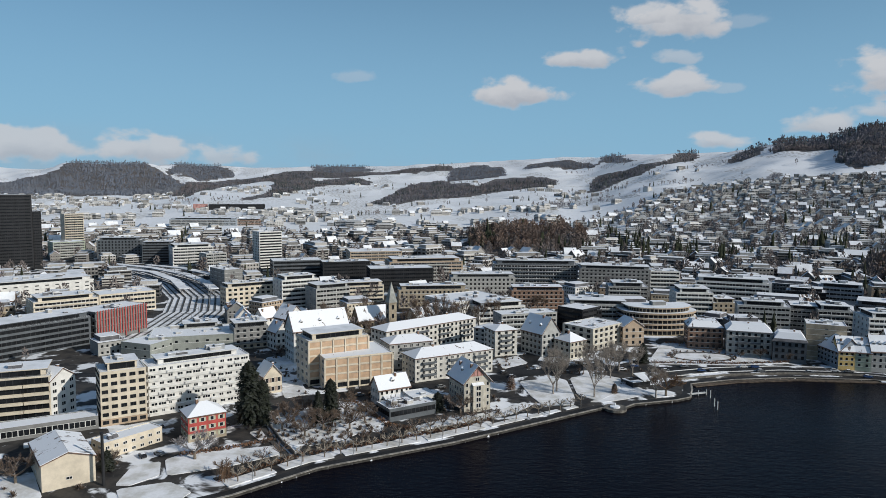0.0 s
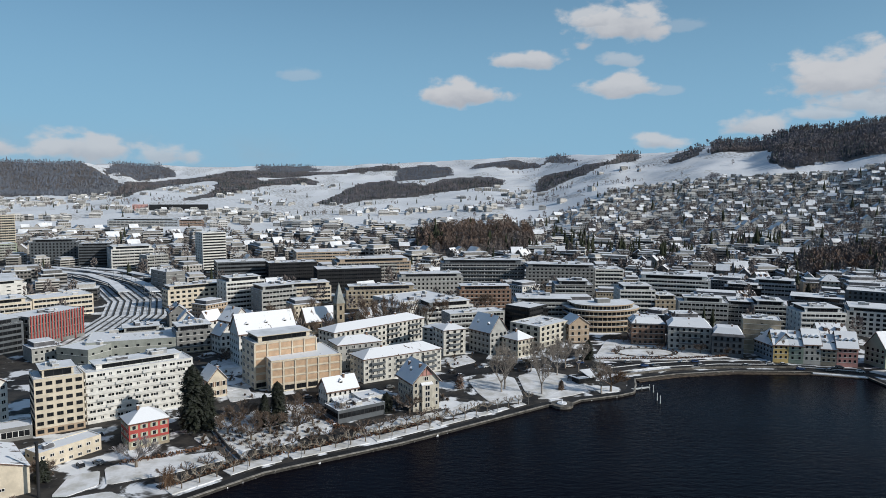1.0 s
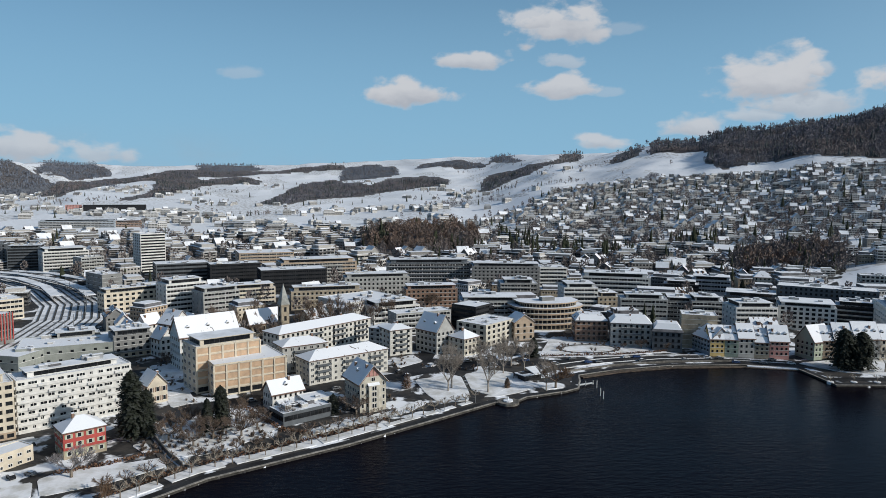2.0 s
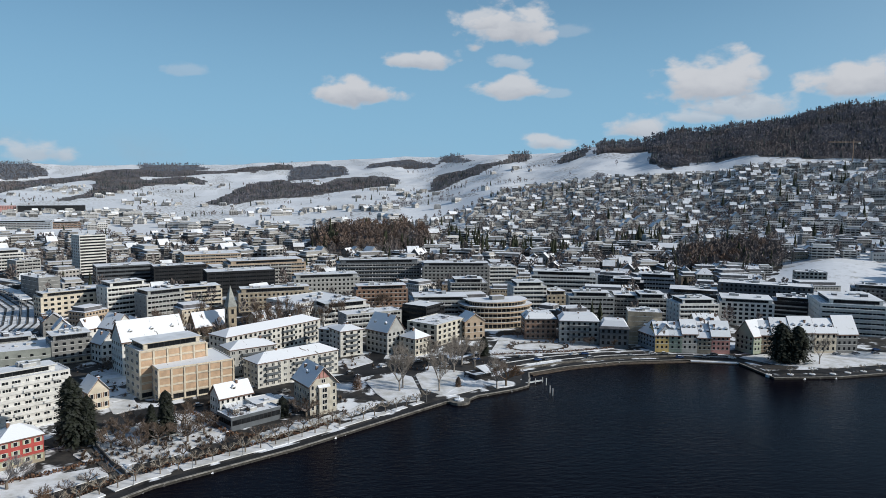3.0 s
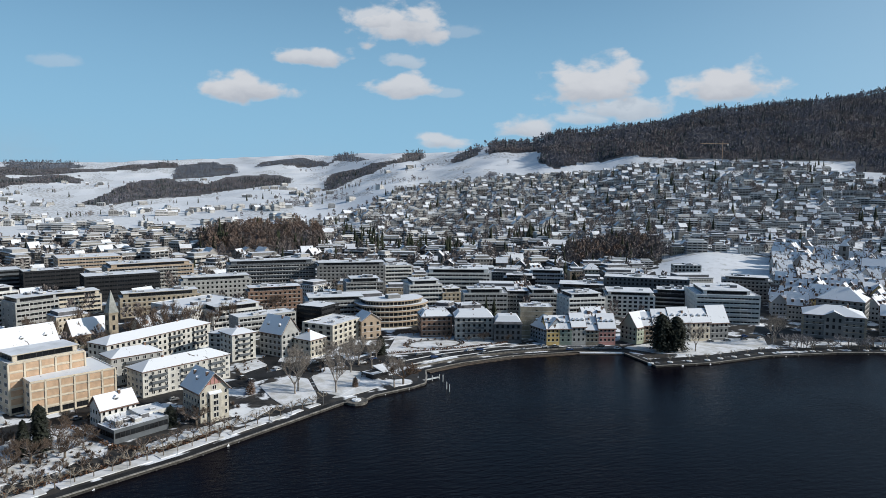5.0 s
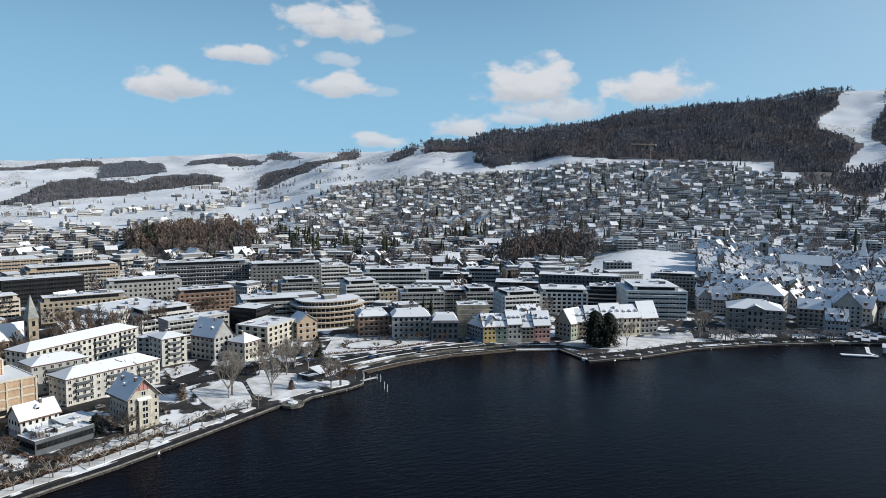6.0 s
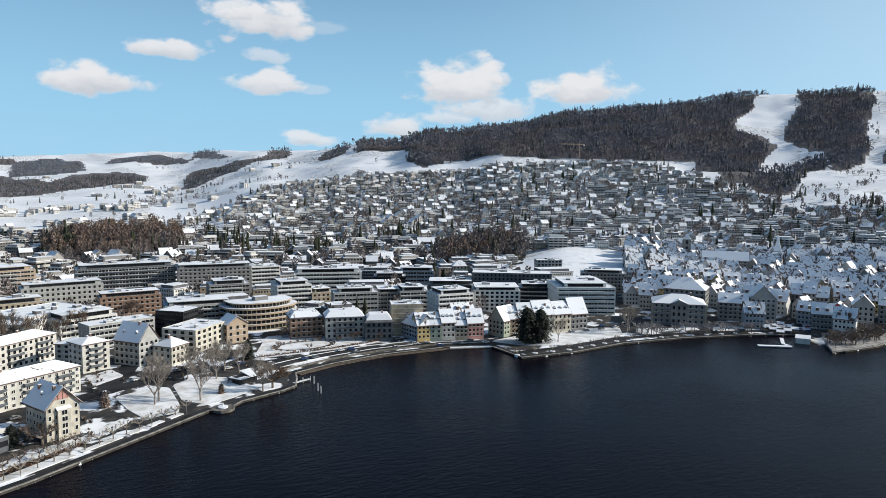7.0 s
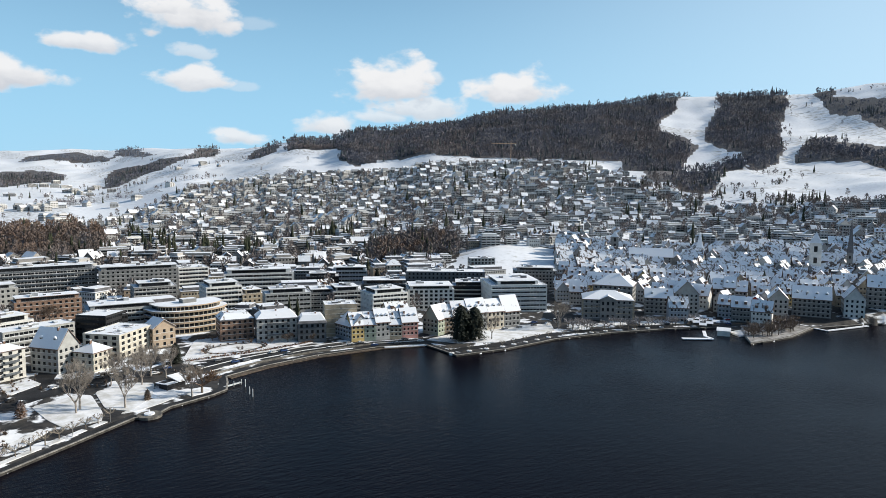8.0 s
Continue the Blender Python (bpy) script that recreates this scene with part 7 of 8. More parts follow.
class Crowd:
    """Very many small pieces, joined into one mesh of kind stuff."""
    def __init__(self):
        self.v, self.f, self.m, self.n = [], [], [], 0

    def put(self, geo, x, y, z, turn, scale=1.0, tall=1.0):
        a = np.asarray(geo.v)
        c, s = math.cos(turn) * scale, math.sin(turn) * scale
        b = np.empty_like(a)
        b[:, 0], b[:, 1], b[:, 2] = x + a[:, 0] * c - a[:, 1] * s, y + a[:, 0] * s + a[:, 1] * c, z + a[:, 2] * scale * tall
        self.v.append(b)
        n = self.n
        self.f += [tuple(i + n for i in f) for f in geo.f]
        self.m += geo.m
        self.n += len(a)

    def done(self, name, mats, label, category):
        if not self.v:
            return None
        me = bpy.data.meshes.new(name)
        me.from_pydata(np.concatenate(self.v).tolist(), [], self.f)
        for m in mats:
            me.materials.append(m)
        me.polygons.foreach_set("material_index", self.m)
        me.update()
        return tagged(new(name, me), label, category, kind="stuff")


def whole_house(kind, x, y, z, w, d, h, rise, rot, wall, label, group, name="house"):
    """A house as a thing: walls, roof with snow, and rows of windows."""
    key = (kind, w, d, h, rise, wall)
    if key not in HOUSES:
        g = Geo()
        roof, snow = Geo(), Geo()
        if kind == "flat":
            g.box(-w / 2, w / 2, -d / 2, d / 2, -4, h)
            roof.box(-w / 2 - 0.3, w / 2 + 0.3, -d / 2 - 0.3, d / 2 + 0.3, h, h + 0.25)
            roof.box(-w / 2 + 2, w / 2 - 3, -d / 2 + 2.5, d / 2 - 1, h + 0.25, h + 2.7)
            snow.box(-w / 2 - 0.15, w / 2 + 0.15, -d / 2 - 0.15, d / 2 + 0.15, h + 0.254, h + 0.42)
            snow.box(-w / 2 + 1.9, w / 2 - 2.9, -d / 2 + 2.4, d / 2 - 0.9, h + 2.7, h + 2.9)
        else:
            g.prism(-w / 2, w / 2, [(-d / 2, -4), (d / 2, -4), (d / 2, h), (0, h + rise), (-d / 2, h)])
            k, e = rise / (d / 2), 0.7
            roof.prism(-w / 2 - e, w / 2 + e, [(-d / 2 - e, h - k * e), (0, h + rise), (d / 2 + e, h - k * e), (d / 2 + e, h - k * e + 0.2), (0, h + rise + 0.2), (-d / 2 - e, h - k * e + 0.2)][::-1])
            roof.box(w * 0.2, w * 0.2 + 0.8, -0.4, 0.4, h + rise * 0.7, h + rise + 1.1)
            for u in (-0.25, 0.2):
                roof.box(w * u - 0.9, w * u + 0.9, -d / 2 + 0.6, -d / 4, h + rise * 0.3, h + rise * 0.3 + 1.9)
                snow.box(w * u - 1.1, w * u + 1.1, -d / 2 + 0.4, -d / 4 + 0.8, h + rise * 0.3 + 1.9, h + rise * 0.3 + 2.15)
            snow.prism(-w / 2 - e + 0.2, w / 2 + e - 0.2, [(-d / 2 - e + 0.3, h - k * (e - 0.3) + 0.21), (0, h + rise + 0.21), (d / 2 + e - 0.3, h - k * (e - 0.3) + 0.21), (d / 2 + e - 0.3, h - k * (e - 0.3) + 0.42), (0, h + rise + 0.42), (-d / 2 - e + 0.3, h - k * (e - 0.3) + 0.42)][::-1])
        HOUSES[key] = (g.mesh("wall", WALLS[wall]), roof.mesh("roof", TILE if kind != "flat" else SLATE), snow.mesh("roof_snow", SLID_SNOW if kind != "flat" else FLAT_SNOW))
    a, b, c = HOUSES[key]
    root = thing(name, label, "house", pose(x, y, z, 0, 0, rot), group)
    part("wall", a, None, root)
    r = part("roof", b, None, root)
    part("roof_snow", c, None, r)
    st = max(1, int(h / 2.9))
    for s in range(st):
        for turn, off, length in ((0, d / 2, w), (90, w / 2, d), (-90, w / 2, d)):
            out = pose(0, 0, 0, 0, 0, rot + turn).to_3x3() @ Vector((0, -1, 0))
            if out.dot(Vector((-x, -y, 0))) > 0.5 * math.hypot(x, y):
                part("window_band", row_mesh(length * 0.9, 1.45), None, root, at=pose(0, 0, 0, 0, 0, turn) @ pose(0, -off - 0.01, s * h / st + 0.85))
    return root


HOUSES = {}
SIZES = [("gable", 12, 10, 7.0, 4.5), ("terrace", 22, 13, 9.0, 0), ("balcony", 24, 12, 9.0, 0), ("balcony", 17, 11, 9.0, 0), ("balcony", 22, 12, 11.5, 0), ("balcony", 14, 11, 8.6, 0), ("gable", 14, 11, 8.5, 5.0), ("gable_front", 11, 10, 8.0, 5.0), ("flat", 14, 11, 8.5, 0), ("flat", 19, 12, 9.0, 0), ("terrace", 18, 12, 9.0, 0), ("gable", 10, 9, 6.0, 4.0), ("gable_front", 12, 11, 9.0, 5.5), ("gable_front", 9, 9, 7.0, 4.5)]
TEMPLATES = {s: house_geo(*s) for s in SIZES}


def facing_town(x, y):
    return math.degrees(-math.atan2(x, y))


# The old town: narrow houses wall to wall on crooked lanes.
rnd = random.Random(21)
paint = ["pale", "white", "grey", "cream", "sand", "pale", "grey", "white", "yellow", "blue"]
OLD = [(11, 10.5, 9.5, 6.0), (13, 11, 10.5, 6.8), (9, 10, 8.5, 5.8), (15, 11, 10, 6.2)]
OLD_GEO = [house_geo("gable", *o) for o in OLD]
back_rows = Crowd()
for row in range(22):
    r = 500 + row * 16.5
    a = 46.5 if row > 3 else 52.0
    while a < 71.5:
        pick = rnd.randrange(4)
        w, d, h, rise = OLD[pick]
        step = math.degrees((w + rnd.choice((0.6, 0.6, 2.0, 7.0))) / r)
        am = a + step / 2
        rr = r + rnd.uniform(-8, 8)
        x, y = rr * math.sin(radians(am)), rr * math.cos(radians(am))
        a += step
        if not is_free(x, y, 4.5) or not on_land(x, y) or shore_distance(x, y) < 22:
            continue
        rot = facing_town(x, y) + rnd.gauss(0, 5) + 16 * math.sin(row * 0.55 + am * 0.15)
        if rnd.random() < 0.46:
            rot += 90
        if row > 10:
            back_rows.put(OLD_GEO[pick], x, y, ground_z(x, y), radians(rot), rnd.uniform(0.9, 1.1))
            continue
        whole_house("gable", x, y, ground_z(x, y), w, d, h, rise, rot, rnd.choice(paint), "old town house with steep snowy roof and dormers", "old town houses", "old_town_house")

back_rows.done("old_town_lanes", [ISLAND_WALL, TILE, SLID_SNOW, GLASS], "close old town houses behind the front rows", "houses")

# Flat blocks and houses that fill the town between the known buildings.
rnd = random.Random(33)
crowd = Crowd()
near = 0
BLOCKS = [("flat", 20, 16, 10.5, 0), ("balcony", 23, 15, 11.5, 0), ("balcony", 18, 14, 9.5, 0), ("ribbon", 27, 16, 10.5, 0), ("flat", 15, 14, 9, 0), ("ribbon", 34, 18, 9.5, 0), ("gable", 16, 12, 8, 5), ("gable", 13, 11, 7.5, 5), ("ribbon", 19, 15, 9, 0), ("gable_front", 14, 12, 8, 5)]
BLOCK_GEO = {b: house_geo(*b) for b in BLOCKS}
for gy in range(0, 64):
    for gx in range(-34, 30):
        u, v = gx * 33 + rnd.uniform(-5, 5), 330 + gy * 24 + rnd.uniform(-4, 4)
        x, y = u * 0.9 - (v - 330) * 0.34, v + u * 0.25
        az, r = math.degrees(math.atan2(x, y)), math.hypot(x, y)
        if not (-37 < az < 44 and 415 < r < 1750) or rnd.random() < 0.2:
            continue
        if woods(np.array([x]), np.array([y]))[0] > 0.1 or urban(np.array([x]), np.array([y]))[0] < 0.5 or ground_z(x, y) > 14:
            continue
        kind = rnd.choice(BLOCKS)
        if r < 520:
            kind = rnd.choice((BLOCKS[0], BLOCKS[4], BLOCKS[6], BLOCKS[7]))
        if open_snow(x, y, 8) or not is_free(x, y, max(kind[1] * 0.45, 8)) or not on_land(x, y) or shore_distance(x, y) < 60:
            continue
        if any(a0 - 12 < x < a1 + 12 and b0 - 10 < y < b1 + 10 for a0, a1, b0, b1 in LAWNS):
            continue
        rot = (rnd.gauss(28, 10) if az < 12 else rnd.gauss(-18, 12)) + rnd.choice((0, 0, 0, -90))
        h = kind[3] * rnd.choice((0.8, 1.0, 1.15))
        if near < 55 and r < 760:
            near += 1
            whole_house("flat" if kind[0] in ("ribbon", "balcony") else "gable" if kind[0] == "gable_front" else kind[0], x, y, ground_z(x, y), kind[1], kind[2], round(h, 1), kind[4], rot, rnd.choice(["white", "pale", "grey", "cream", "slate", "tan", "sand"]),
                        "flat-roofed town block under snow" if not kind[0].startswith("gable") else "gabled town house under snow", "town blocks", "town_block")
        else:
            crowd.put(BLOCK_GEO[kind], x, y, ground_z(x, y), radians(rot), rnd.uniform(0.8, 1.1), rnd.uniform(0.6, 1.35))
crowd.done("town_blocks", TOWN_MATS, "flat-roofed blocks and halls of the town under snow", "buildings")

# Houses on the slope.
rnd = random.Random(44)
crowd = Crowd()
near = 0
r = 700.0
while r < 1900:
    a = 9.0
    while a < 73:
        a += math.degrees(rnd.uniform(18, 34) / r)
        rr = r + rnd.uniform(-9, 9)
        x, y = rr * math.sin(radians(a)), rr * math.cos(radians(a))
        z = ground_z(x, y)
        top = np.interp(a, [9, 14, 20, 27, 34, 45, 50, 54, 58, 73], [1380, 1560, 1900, 1880, 1800, 1740, 1680, 1520, 1270, 1180])
        if rr > top or z < 7.5 or rnd.random() < 0.16 or woods(np.array([x]), np.array([y]))[0] > 0.15 or not is_free(x, y, 9):
            continue
        if open_snow(x, y, 4):
            continue
        size = rnd.choice(SIZES)
        rot = facing_town(x, y) + 14 + rnd.gauss(0, 8) + (90 if rnd.random() < 0.18 else 0)
        if near < 55 and rr < 950 and size[0] in ("gable", "flat"):
            near += 1
            whole_house(size[0], x, y, z, size[1], size[2], size[3], size[4], rot, rnd.choice(["white", "pale", "cream", "grey", "white", "sand"]),
                        "hillside house under a snowy gable roof" if size[0] == "gable" else "flat-roofed hillside flats under snow", "hillside houses", "hillside_house")
        else:
            crowd.put(TEMPLATES[size], x, y, z, radians(rot), rnd.uniform(0.8, 1.08), rnd.uniform(0.85, 1.1))
    r += 25
crowd.done("hillside_houses", HOUSE_MATS, "dense hillside houses with snowy roofs", "houses")

# Villages and halls out on the plain and the far slopes.
rnd = random.Random(55)
crowd = Crowd()
for a0, a1, r0, r1, count in ((-33, -20, 1800, 3300, 330), (-20, -8, 1500, 2300, 190), (-8, 9, 1400, 2000, 170), (-14, 12, 2100, 3400, 110), (9, 20, 1500, 2600, 70), (-19, -12, 2700, 3300, 60), (56, 73, 1270, 1340, 30), (62, 72, 2750, 3000, 14)):
    for i in range(count):
        a, rr = rnd.uniform(a0, a1), math.sqrt(rnd.uniform(r0 ** 2, r1 ** 2))
        x, y = rr * math.sin(radians(a)), rr * math.cos(radians(a))
        if woods(np.array([x]), np.array([y]))[0] > 0.2 or not is_free(x, y, 10) or ripple(np.array([x]), np.array([y]), 160, 5.0)[0] < (-0.1 if a < -8 else 0.12):
            continue
        kind = rnd.choice(SIZES[:3] if rr > 2000 or a > 30 else BLOCKS)
        crowd.put(TEMPLATES.get(kind) or BLOCK_GEO[kind], x, y, ground_z(x, y), radians(rnd.choice((20, 30, -15, 5, 110))), rnd.uniform(0.8, 1.15))
crowd.done("far_houses", HOUSE_MATS, "far villages and farmhouses under snow", "houses")

# ---- cars and shrubs ----
def car_meshes(paint):
    if paint in CARS:
        return CARS[paint]
    body, glass, wheel, snow = Geo(), Geo(), Geo(), Geo()
    prof = [(-2.1, 0.35), (2.1, 0.35), (2.15, 0.75), (1.9, 0.95), (1.0, 1.02), (0.45, 1.45), (-1.2, 1.48), (-1.9, 1.0), (-2.15, 0.9)]
    body.prism(-0.85, 0.85, prof)
    for s in (-1, 1):
        glass.face([(s * 0.86, 0.85, 1.02), (s * 0.86, 0.4, 1.4), (s * 0.86, -1.15, 1.42), (s * 0.86, -1.75, 1.02)])
    glass.face([(-0.75, 0.99, 1.04), (0.75, 0.99, 1.04), (0.7, 0.47, 1.45), (-0.7, 0.47, 1.45)])
    wheel.tube((-0.1, 0, 0), (0.1, 0, 0), 0.33, 0.33, 10)
    snow.box(-0.7, 0.7, -1.15, 0.4, 1.485, 1.56)
    CARS[paint] = (body.mesh("body", CAR_PAINT[paint]), glass.mesh("window", GLASS), wheel.mesh("wheel", DARK_FRAME), snow.mesh("roof_snow", SNOW))
    return CARS[paint]


CARS = {}
CAR_PAINT = {"white": material("white_car_paint", (0.7, 0.7, 0.7), 0.3, spot=0.03), "black": material("black_car_paint", (0.02, 0.02, 0.022), 0.25, spot=0.1),
             "grey": material("grey_car_paint", (0.22, 0.23, 0.24), 0.3, 0.4, spot=0.05), "red": material("red_car_paint", (0.4, 0.03, 0.025), 0.3, spot=0.05), "blue": material("blue_car_paint", (0.04, 0.08, 0.2), 0.3, spot=0.05)}


def car(paint, x, y, rot, snowy):
    root = thing("car", f"{paint} car parked beside the road" + (" with snow on its roof" if snowy else ""), "car", pose(x, y, ground_z(x, y) + 0.1, 0, 0, rot), "parked cars")
    b, gl, wh, sn = car_meshes(paint)
    part("body", b, None, root)
    part("window", gl, None, root)
    for sx in (-0.82, 0.82):
        for sy in (-1.3, 1.3):
            part("wheel", wh, None, root, at=pose(sx, sy, 0.33))
    if snowy:
        part("roof_snow", sn, None, root)


rnd = random.Random(77)
drive = finer([(-101, 254), (-79, 280), (-55, 304), (-21, 318), (5, 328), (33, 344), (64, 360), (94, 362), (110, 362), (148, 364), (186, 364), (225, 353), (254, 346), (316, 341), (364, 335)], 6)
for side in (-3.6, 3.6):
    lane = offset_line(drive, side)
    for i in range(1, len(lane) - 1):
        if rnd.random() < 0.3:
            t = math.degrees(math.atan2(lane[i + 1][1] - lane[i - 1][1], lane[i + 1][0] - lane[i - 1][0])) - 90
            car(rnd.choice(("white", "black", "grey", "grey", "blue", "black", "white", "grey")), lane[i][0], lane[i][1], t, rnd.random() < 0.5)
for i in range(26):
    x, y = rnd.uniform(395, 470), rnd.uniform(262, 310)
    if is_free(x, y, 0) and shore_distance(x, y) > 9 and on_land(x, y):
        car(rnd.choice(("white", "black", "grey", "grey", "blue", "black", "white", "red")), x, y, rnd.choice((-55, 35)), rnd.random() < 0.7)
for x, y, rot in ((-118, 258, 55), (-114, 261, 55), (-109, 264, 55), (-104, 237, 40), (-99, 239, 60), (-135, 250, 30), (-141, 247, 30), (-148, 243, 30)):
    car(rnd.choice(("white", "black", "grey", "grey", "black", "white")), x, y, rot, True)


def shrub_geo(rnd):
    g = Geo()
    for i in range(26):
        t, e = rnd.uniform(0, 6.28), rnd.uniform(0.15, 1.4)
        tip = Vector((math.cos(t) * math.cos(e), math.sin(t) * math.cos(e), math.sin(e) * 1.1)) * rnd.uniform(0.8, 1.5)
        w = Vector((-math.sin(t), math.cos(t), 0)) * rnd.uniform(0.08, 0.2)
        g.face([(0, 0, 0), tuple(tip * 0.6 + w), tuple(tip), tuple(tip * 0.6 - w)])
    return g


shrubs = [shrub_geo(rnd) for i in range(4)]
crowd = Crowd()
for x0, x1, y0, y1, count in ((-70, -25, 252, 292, 170), (-40, 30, 285, 312, 110), (-80, 10, 305, 350, 70), (20, 110, 345, 400, 120), (-60, 0, 405, 455, 90), (-145, -110, 205, 250, 60), (-110, -60, 330, 400, 60)):
    for i in range(count):
        x, y = rnd.uniform(x0, x1), rnd.uniform(y0, y1)
        if is_free(x, y, -1.5) and on_land(x, y) and shore_distance(x, y) > 12:
            crowd.put(rnd.choice(shrubs), x, y, ground_z(x, y), rnd.uniform(0, 6.28), rnd.uniform(0.7, 1.6))
crowd.done("shrubs", [TWIGS], "bare brown shrubs and hedging in the gardens", "shrubs")

# ---- forests ----
def far_conifer(rnd):
    g = Geo()
    for k in range(4):
        z0, z1, r = 1.5 + k * 3.6, 8.0 + k * 4.0, 4.0 - 0.85 * k
        n = len(g.v)
        t0 = rnd.uniform(0, 6)
        ring = [(r * rnd.uniform(0.6, 1.1) * math.cos(t0 + i * 1.047), r * rnd.uniform(0.6, 1.1) * math.sin(t0 + i * 1.047), z0 + rnd.uniform(-0.7, 0.7)) for i in range(6)]
        g.v += ring + [(0, 0, z1)]
        g.f += [(n + i, n + (i + 1) % 6, n + 6) for i in range(6)]
        g.m += [0] * 6
    return g


def far_bare(rnd, pieces=24, fine=1.0, slim=1.0):
    """A leafless tree seen from afar: a trunk and a rounded net of upright twig fans."""
    g = Geo()
    g.face([(-0.28, 0, 0), (0.28, 0, 0), (0.05, 0, 12)], 1)
    g.face([(0, -0.28, 0), (0, 0.28, 0), (0, 0.05, 12)], 1)
    for i in range(pieces):
        t, q = rnd.uniform(0, 6.28), rnd.uniform(-0.9, 1.0)
        ring = math.sqrt(1 - q * q) * rnd.uniform(0.45, 1.0) * slim
        c = Vector((3.9 * ring * math.cos(t), 3.9 * ring * math.sin(t), 10.2 + 5.6 * q))
        out = Vector((ring * math.cos(t), ring * math.sin(t), 0.8 + q)).normalized()
        side = out.cross(Vector((rnd.uniform(-1, 1), rnd.uniform(-1, 1), rnd.uniform(-1, 1)))).normalized()
        size = rnd.uniform(1.2, 2.5) * fine
        g.face([tuple(c - out * size * 0.9), tuple(c + out * size * 0.4 + side * size * 0.45), tuple(c + out * size), tuple(c + out * size * 0.3 - side * size * 0.45)], 1)
    return g


def garden_bare(rnd):
    """A bare garden tree with a thick net of twigs."""
    return far_bare(rnd, 60, 0.75)


rnd = random.Random(66)
CON = [far_conifer(rnd) for i in range(4)]
BARE = [far_bare(rnd, 17, 1.1, 0.85) for i in range(7)]
DISTANT_BARE = [far_bare(rnd, 11, 1.45, 0.9) for i in range(5)]
TOWN_BARE = [garden_bare(rnd) for i in range(5)]
NEAR_BARE = [far_bare(rnd, 85, 0.6) for i in range(5)]
# hill wood twigs: blue-grey of distance haze mixed into the colour
HAZED_TWIGS = island_material("forest_twigs", (0.1, 0.107, 0.14), (0.19, 0.187, 0.215), 0.95, 0.08, (0.18, 0.152, 0.145))
NEAR_TWIGS = island_material("near_forest_twigs", (0.1, 0.08, 0.072), (0.21, 0.172, 0.155), 0.95, 0.15, (0.2, 0.135, 0.1))
GARDEN_TWIGS = island_material("garden_twigs", (0.1, 0.085, 0.08), (0.22, 0.19, 0.18), 0.95, 0.2)
# the hill firs too are CONIFER made paler and bluer for haze
FOREST_MATS = [island_material("forest_firs", (0.045, 0.055, 0.058), (0.085, 0.095, 0.1), 0.95, 0.1), HAZED_TWIGS]
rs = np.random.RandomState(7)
# farthest woods: distance haze put into the colour, snow on upward faces
HAZED = island_material("hazed_forest", (0.1, 0.122, 0.165), (0.2, 0.222, 0.27), 0.95, 0.25, (0.155, 0.165, 0.19))
crowd, hazy, closer = Crowd(), Crowd(), Crowd()


def stands_in_front(X, Y, tall):
    """Where the sight line over each tree's top meets the rising land behind it: the distance, or 0 if it clears the skyline."""
    r, az = np.hypot(X, Y), np.arctan2(X, Y)
    rise = (land_height(X, Y) + tall - EYE) / r
    met = np.zeros(len(X))
    for step in range(1, 36):
        q = r + 18.0 * step * (1 + step * 0.06)
        z = land_height(q * np.sin(az), q * np.cos(az))
        met = np.where((met == 0) & (q < 4800) & (z > EYE + rise * q), q, met)
    return met


for name, thick, firs, edge, lo, hi in FORESTS:
    (a0, r0), (a1, r1) = lo, hi
    area = radians(a1 - a0) * (r1 ** 2 - r0 ** 2) / 2
    gap = 6.6 if r0 < 1200 else 8.0 if r0 < 2200 else 9.5
    count = int(area / gap ** 2 * thick)
    az = rs.uniform(a0 - 0.4, a1 + 0.4, count)
    rr = np.sqrt(rs.uniform((r0 * 0.985) ** 2, (r1 * 1.01) ** 2, count))
    X, Y = rr * np.sin(np.radians(az)), rr * np.cos(np.radians(az))
    keep = within(az + 0.3 * ripple(X, Y, 60, 3.3), rr * (1 + 0.008 * ripple(X, Y, 45, 7.7)), edge)
    keep &= (np.abs(az) > 90) | (rr < 3140) | (az < 30)
    if r0 > 1900:
        # thin, gappy belts: the crowns end where the wood's upper edge shows
        keep &= ripple(X, Y, 30, 9.1) + 0.5 * ripple(X, Y, 13, 2.2) > (-0.25 if r0 < 3100 else -0.6)
    X, Y, az, rr = X[keep], Y[keep], az[keep], rr[keep]
    if len(X) == 0:
        continue
    met = np.ones(len(X))
    if r0 > 1500:
        met = stands_in_front(X, Y, 12.0)
        keep = (met == 0) | within(az + 0.3 * ripple(X, Y, 60, 3.3), met, edge)
        X, Y, met = X[keep], Y[keep], met[keep]
    Z = land_height(X, Y)
    mixed = ripple(X, Y, 60, 4.4)
    for x, y, z, n, clear in zip(X, Y, Z, mixed, met == 0):
        con = rs.rand() < (firs * 2.4 if n > 0.25 else firs * 0.35)
        s = rs.uniform(0.55, 1.15) * (0.8 if r0 > 2250 else 1.0) * (1.45 if rs.rand() < 0.07 else 1.0)
        if clear:
            # a ragged crest: thinner, with single tall crowns
            if rs.rand() < 0.45:
                continue
            s *= rs.uniform(0.75, 1.35)
        kinds = CON if con else NEAR_BARE if r0 < 1200 else DISTANT_BARE if r0 > 2250 else BARE
        (hazy if r0 > 3100 else closer if r0 < 1200 else crowd).put(kinds[rs.randint(len(kinds))], x, y, z - 0.5, rs.uniform(0, 6.28), s)
closer.done("wooded_knoll", [CONIFER, NEAR_TWIGS], "bare brown wood on the knoll behind the offices", "forest")
hazy.done("far_forest", [HAZED, HAZED], "far hills of frosted grey forest", "forest")
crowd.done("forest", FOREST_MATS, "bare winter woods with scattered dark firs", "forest")

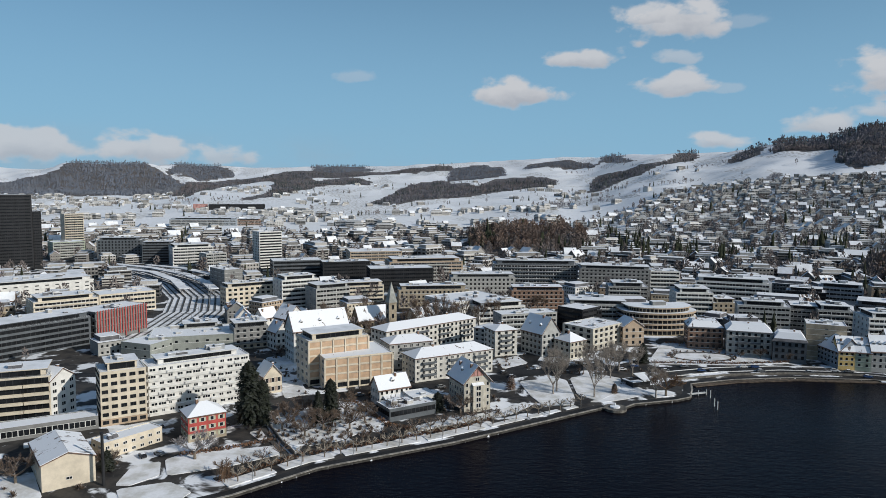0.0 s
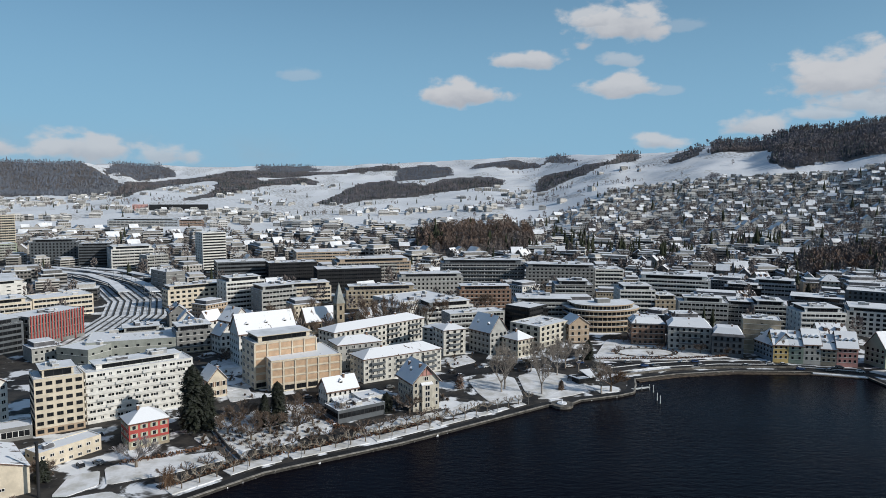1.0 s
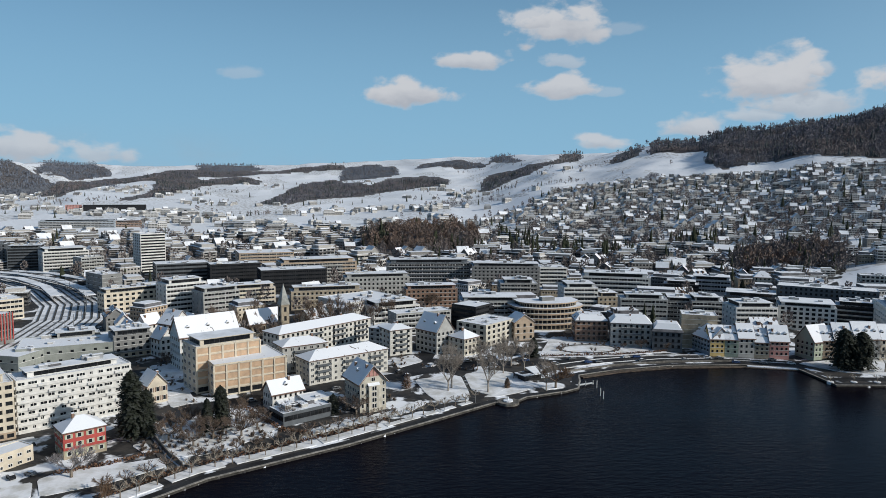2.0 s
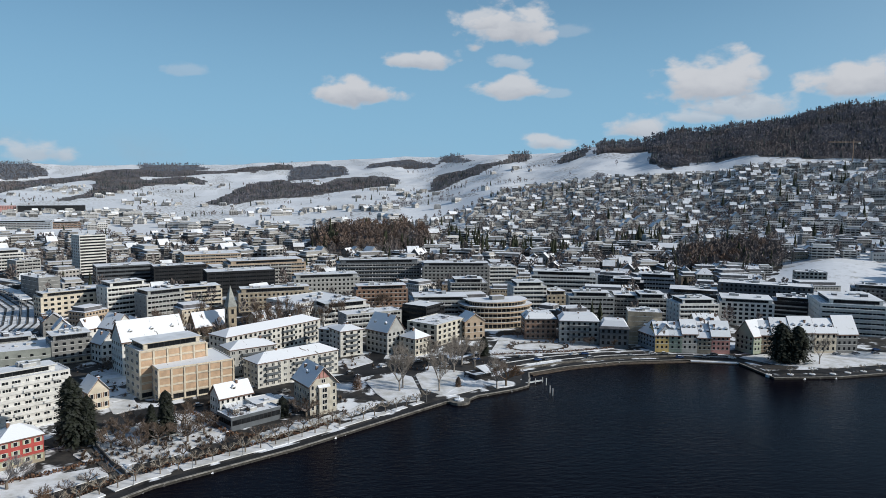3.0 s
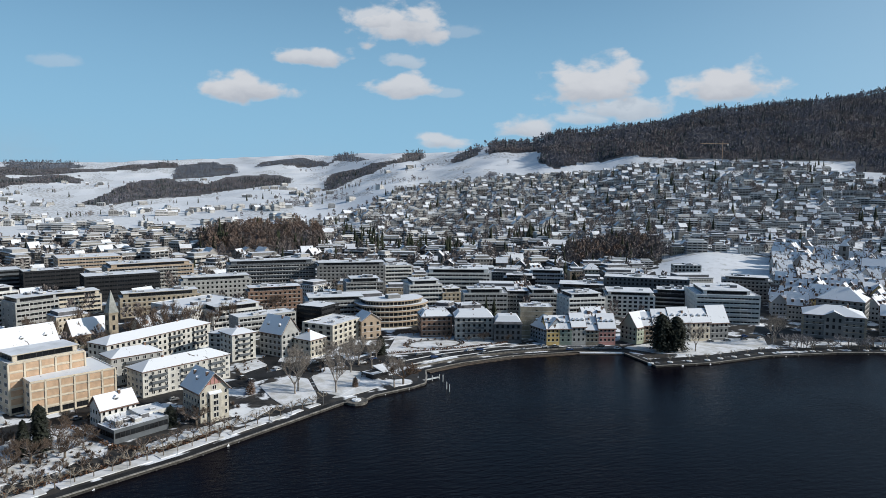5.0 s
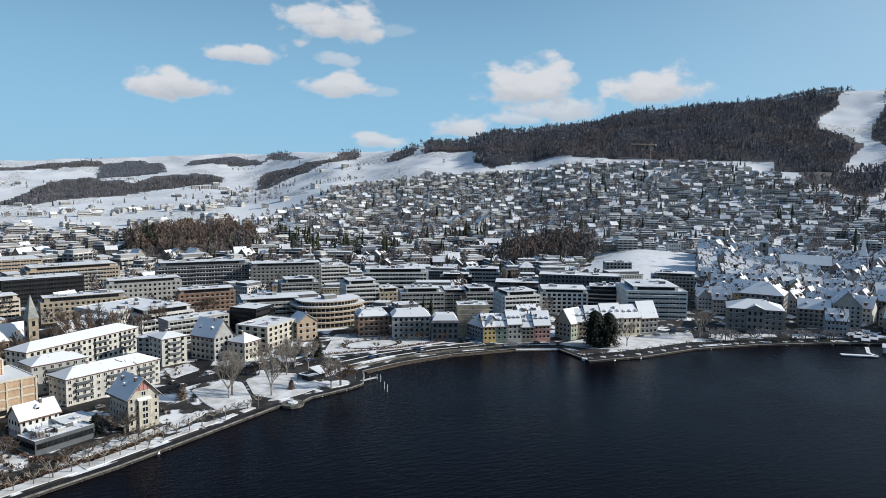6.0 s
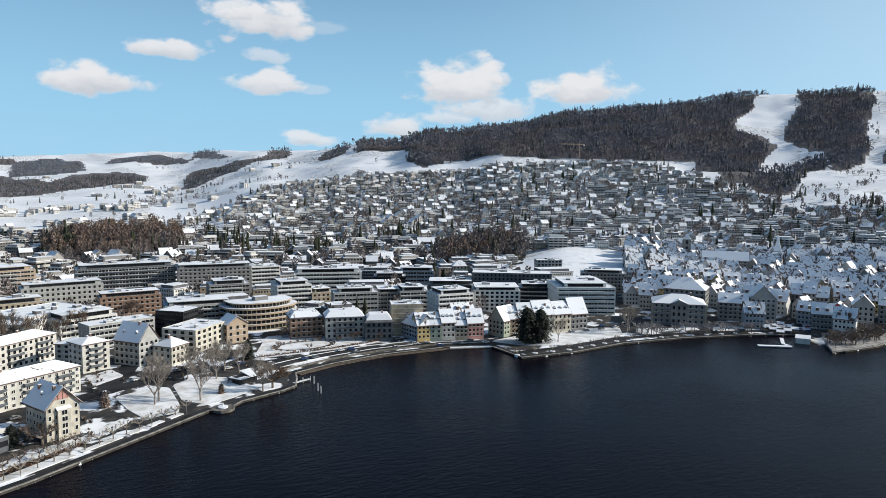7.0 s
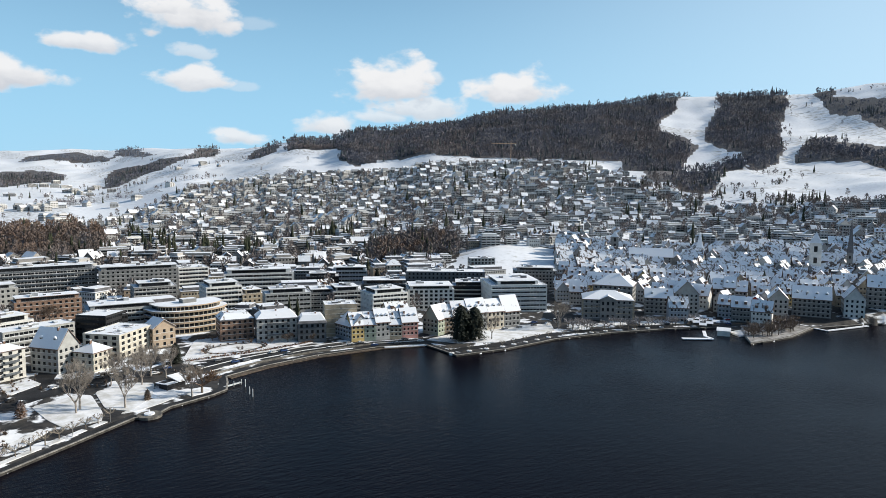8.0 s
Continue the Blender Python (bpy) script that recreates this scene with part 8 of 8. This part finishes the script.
# Garden trees between the houses, hedgerows and orchard trees.
crowd = Crowd()
for count, con, line_of in ((46, 0.1, [(6.5, 1890), (9.2, 2020), (11.9, 2270), (15.6, 1900)]), (40, 0.3, [(0, 3440), (2.5, 3210), (4.6, 2940), (8.3, 2320)]), (30, 0.2, [(9.6, 3560), (12.7, 3600), (14.9, 3160)]),
                            (30, 0.1, [(18.5, 2510), (20, 2590), (21.6, 2590), (22.6, 2600)]), (34, 0.1, [(15.8, 2110), (18, 2100), (20, 2130)]), (30, 0.2, [(-11.9, 3140), (-9.2, 3020), (-6.9, 2840)]),
                            (36, 0.25, [(-11.2, 1770), (-6.9, 1870), (-3.4, 1960)]), (40, 0.3, [(-21.1, 2840), (-19, 2600), (-15.8, 2640)]), (30, 0.2, [(10, 2500), (12.5, 2300), (14.5, 2290)]), (24, 0.1, [(16, 2480), (17.5, 2800), (18.4, 3050)]),
                            (30, 0.15, [(59.5, 1860), (61.5, 1700), (64, 1700)]), (26, 0.1, [(62.9, 1900), (63.3, 2300), (63.3, 2850)]), (40, 0.1, [(58.5, 1540), (60.5, 1490), (62.5, 1520), (63.5, 1600)]), (24, 0.4, [(63.5, 2960), (67, 2950), (72, 2900)])):
    for i in range(count):
        k = rs.randint(len(line_of) - 1)
        s = rs.rand()
        a, r = line_of[k][0] * (1 - s) + line_of[k + 1][0] * s + rs.normal(0, 0.12), line_of[k][1] * (1 - s) + line_of[k + 1][1] * s + rs.normal(0, 14)
        x, y = r * math.sin(radians(a)), r * math.cos(radians(a))
        crowd.put(CON[rs.randint(4)] if rs.rand() < con else DISTANT_BARE[rs.randint(5)], x, y, ground_z(x, y) - 0.5, rs.uniform(0, 6.28), rs.uniform(0.4, 0.85))
for a0, a1, r0, r1, count, con in ((9, 73, 760, 1850, 2300, 0.07), (20, 60, 850, 1750, 90, 1.0), (14, 20, 900, 1010, 45, 0.95), (21.5, 24, 880, 960, 30, 0.95), (27, 30, 960, 1030, 22, 0.95), (57, 72, 1130, 1230, 90, 0.25), (-35, 40, 420, 1300, 1500, 0.1), (-34, 9, 1300, 3200, 520, 0.4), (9, 33, 1900, 2900, 60, 0.2), (54, 74, 1300, 3000, 110, 0.4), (53, 57.5, 1330, 1600, 120, 0.35), (61, 66, 1265, 1330, 40, 0.5), (46, 72, 520, 820, 70, 0.2), (31, 38.6, 790, 960, 500, 0.06), (13, 16, 1000, 1100, 25, 0.9)):
    az = rs.uniform(a0, a1, count)
    rr = np.sqrt(rs.uniform(r0 ** 2, r1 ** 2, count))
    for a, r in zip(az, rr):
        x, y = r * math.sin(radians(a)), r * math.cos(radians(a))
        if open_snow(x, y, -6) or not is_free(x, y, 3) or not on_land(x, y) or (r < 520 and shore_distance(x, y) < 70) or any(a0_ - 4 < x < a1_ + 4 and b0 - 4 < y < b1 + 4 for a0_, a1_, b0, b1 in LAWNS):
            continue
        if a0 == 9 and urban(np.array([x]), np.array([y]))[0] < 0.2 and r1 < 2000:
            continue
        if r0 > 1250 and r1 > 2000 and ripple(np.array([x]), np.array([y]), 120, 1.0)[0] < 0.1:
            continue
        crowd.put(CON[rs.randint(4)] if rs.rand() < con else TOWN_BARE[rs.randint(5)], x, y, ground_z(x, y) - 0.5, rs.uniform(0, 6.28), rs.uniform(0.5, 1.1) if con < 0.9 else rs.uniform(0.9, 1.35))
crowd.done("garden_trees", [CONIFER, GARDEN_TWIGS], "bare and evergreen garden trees between the houses", "trees")
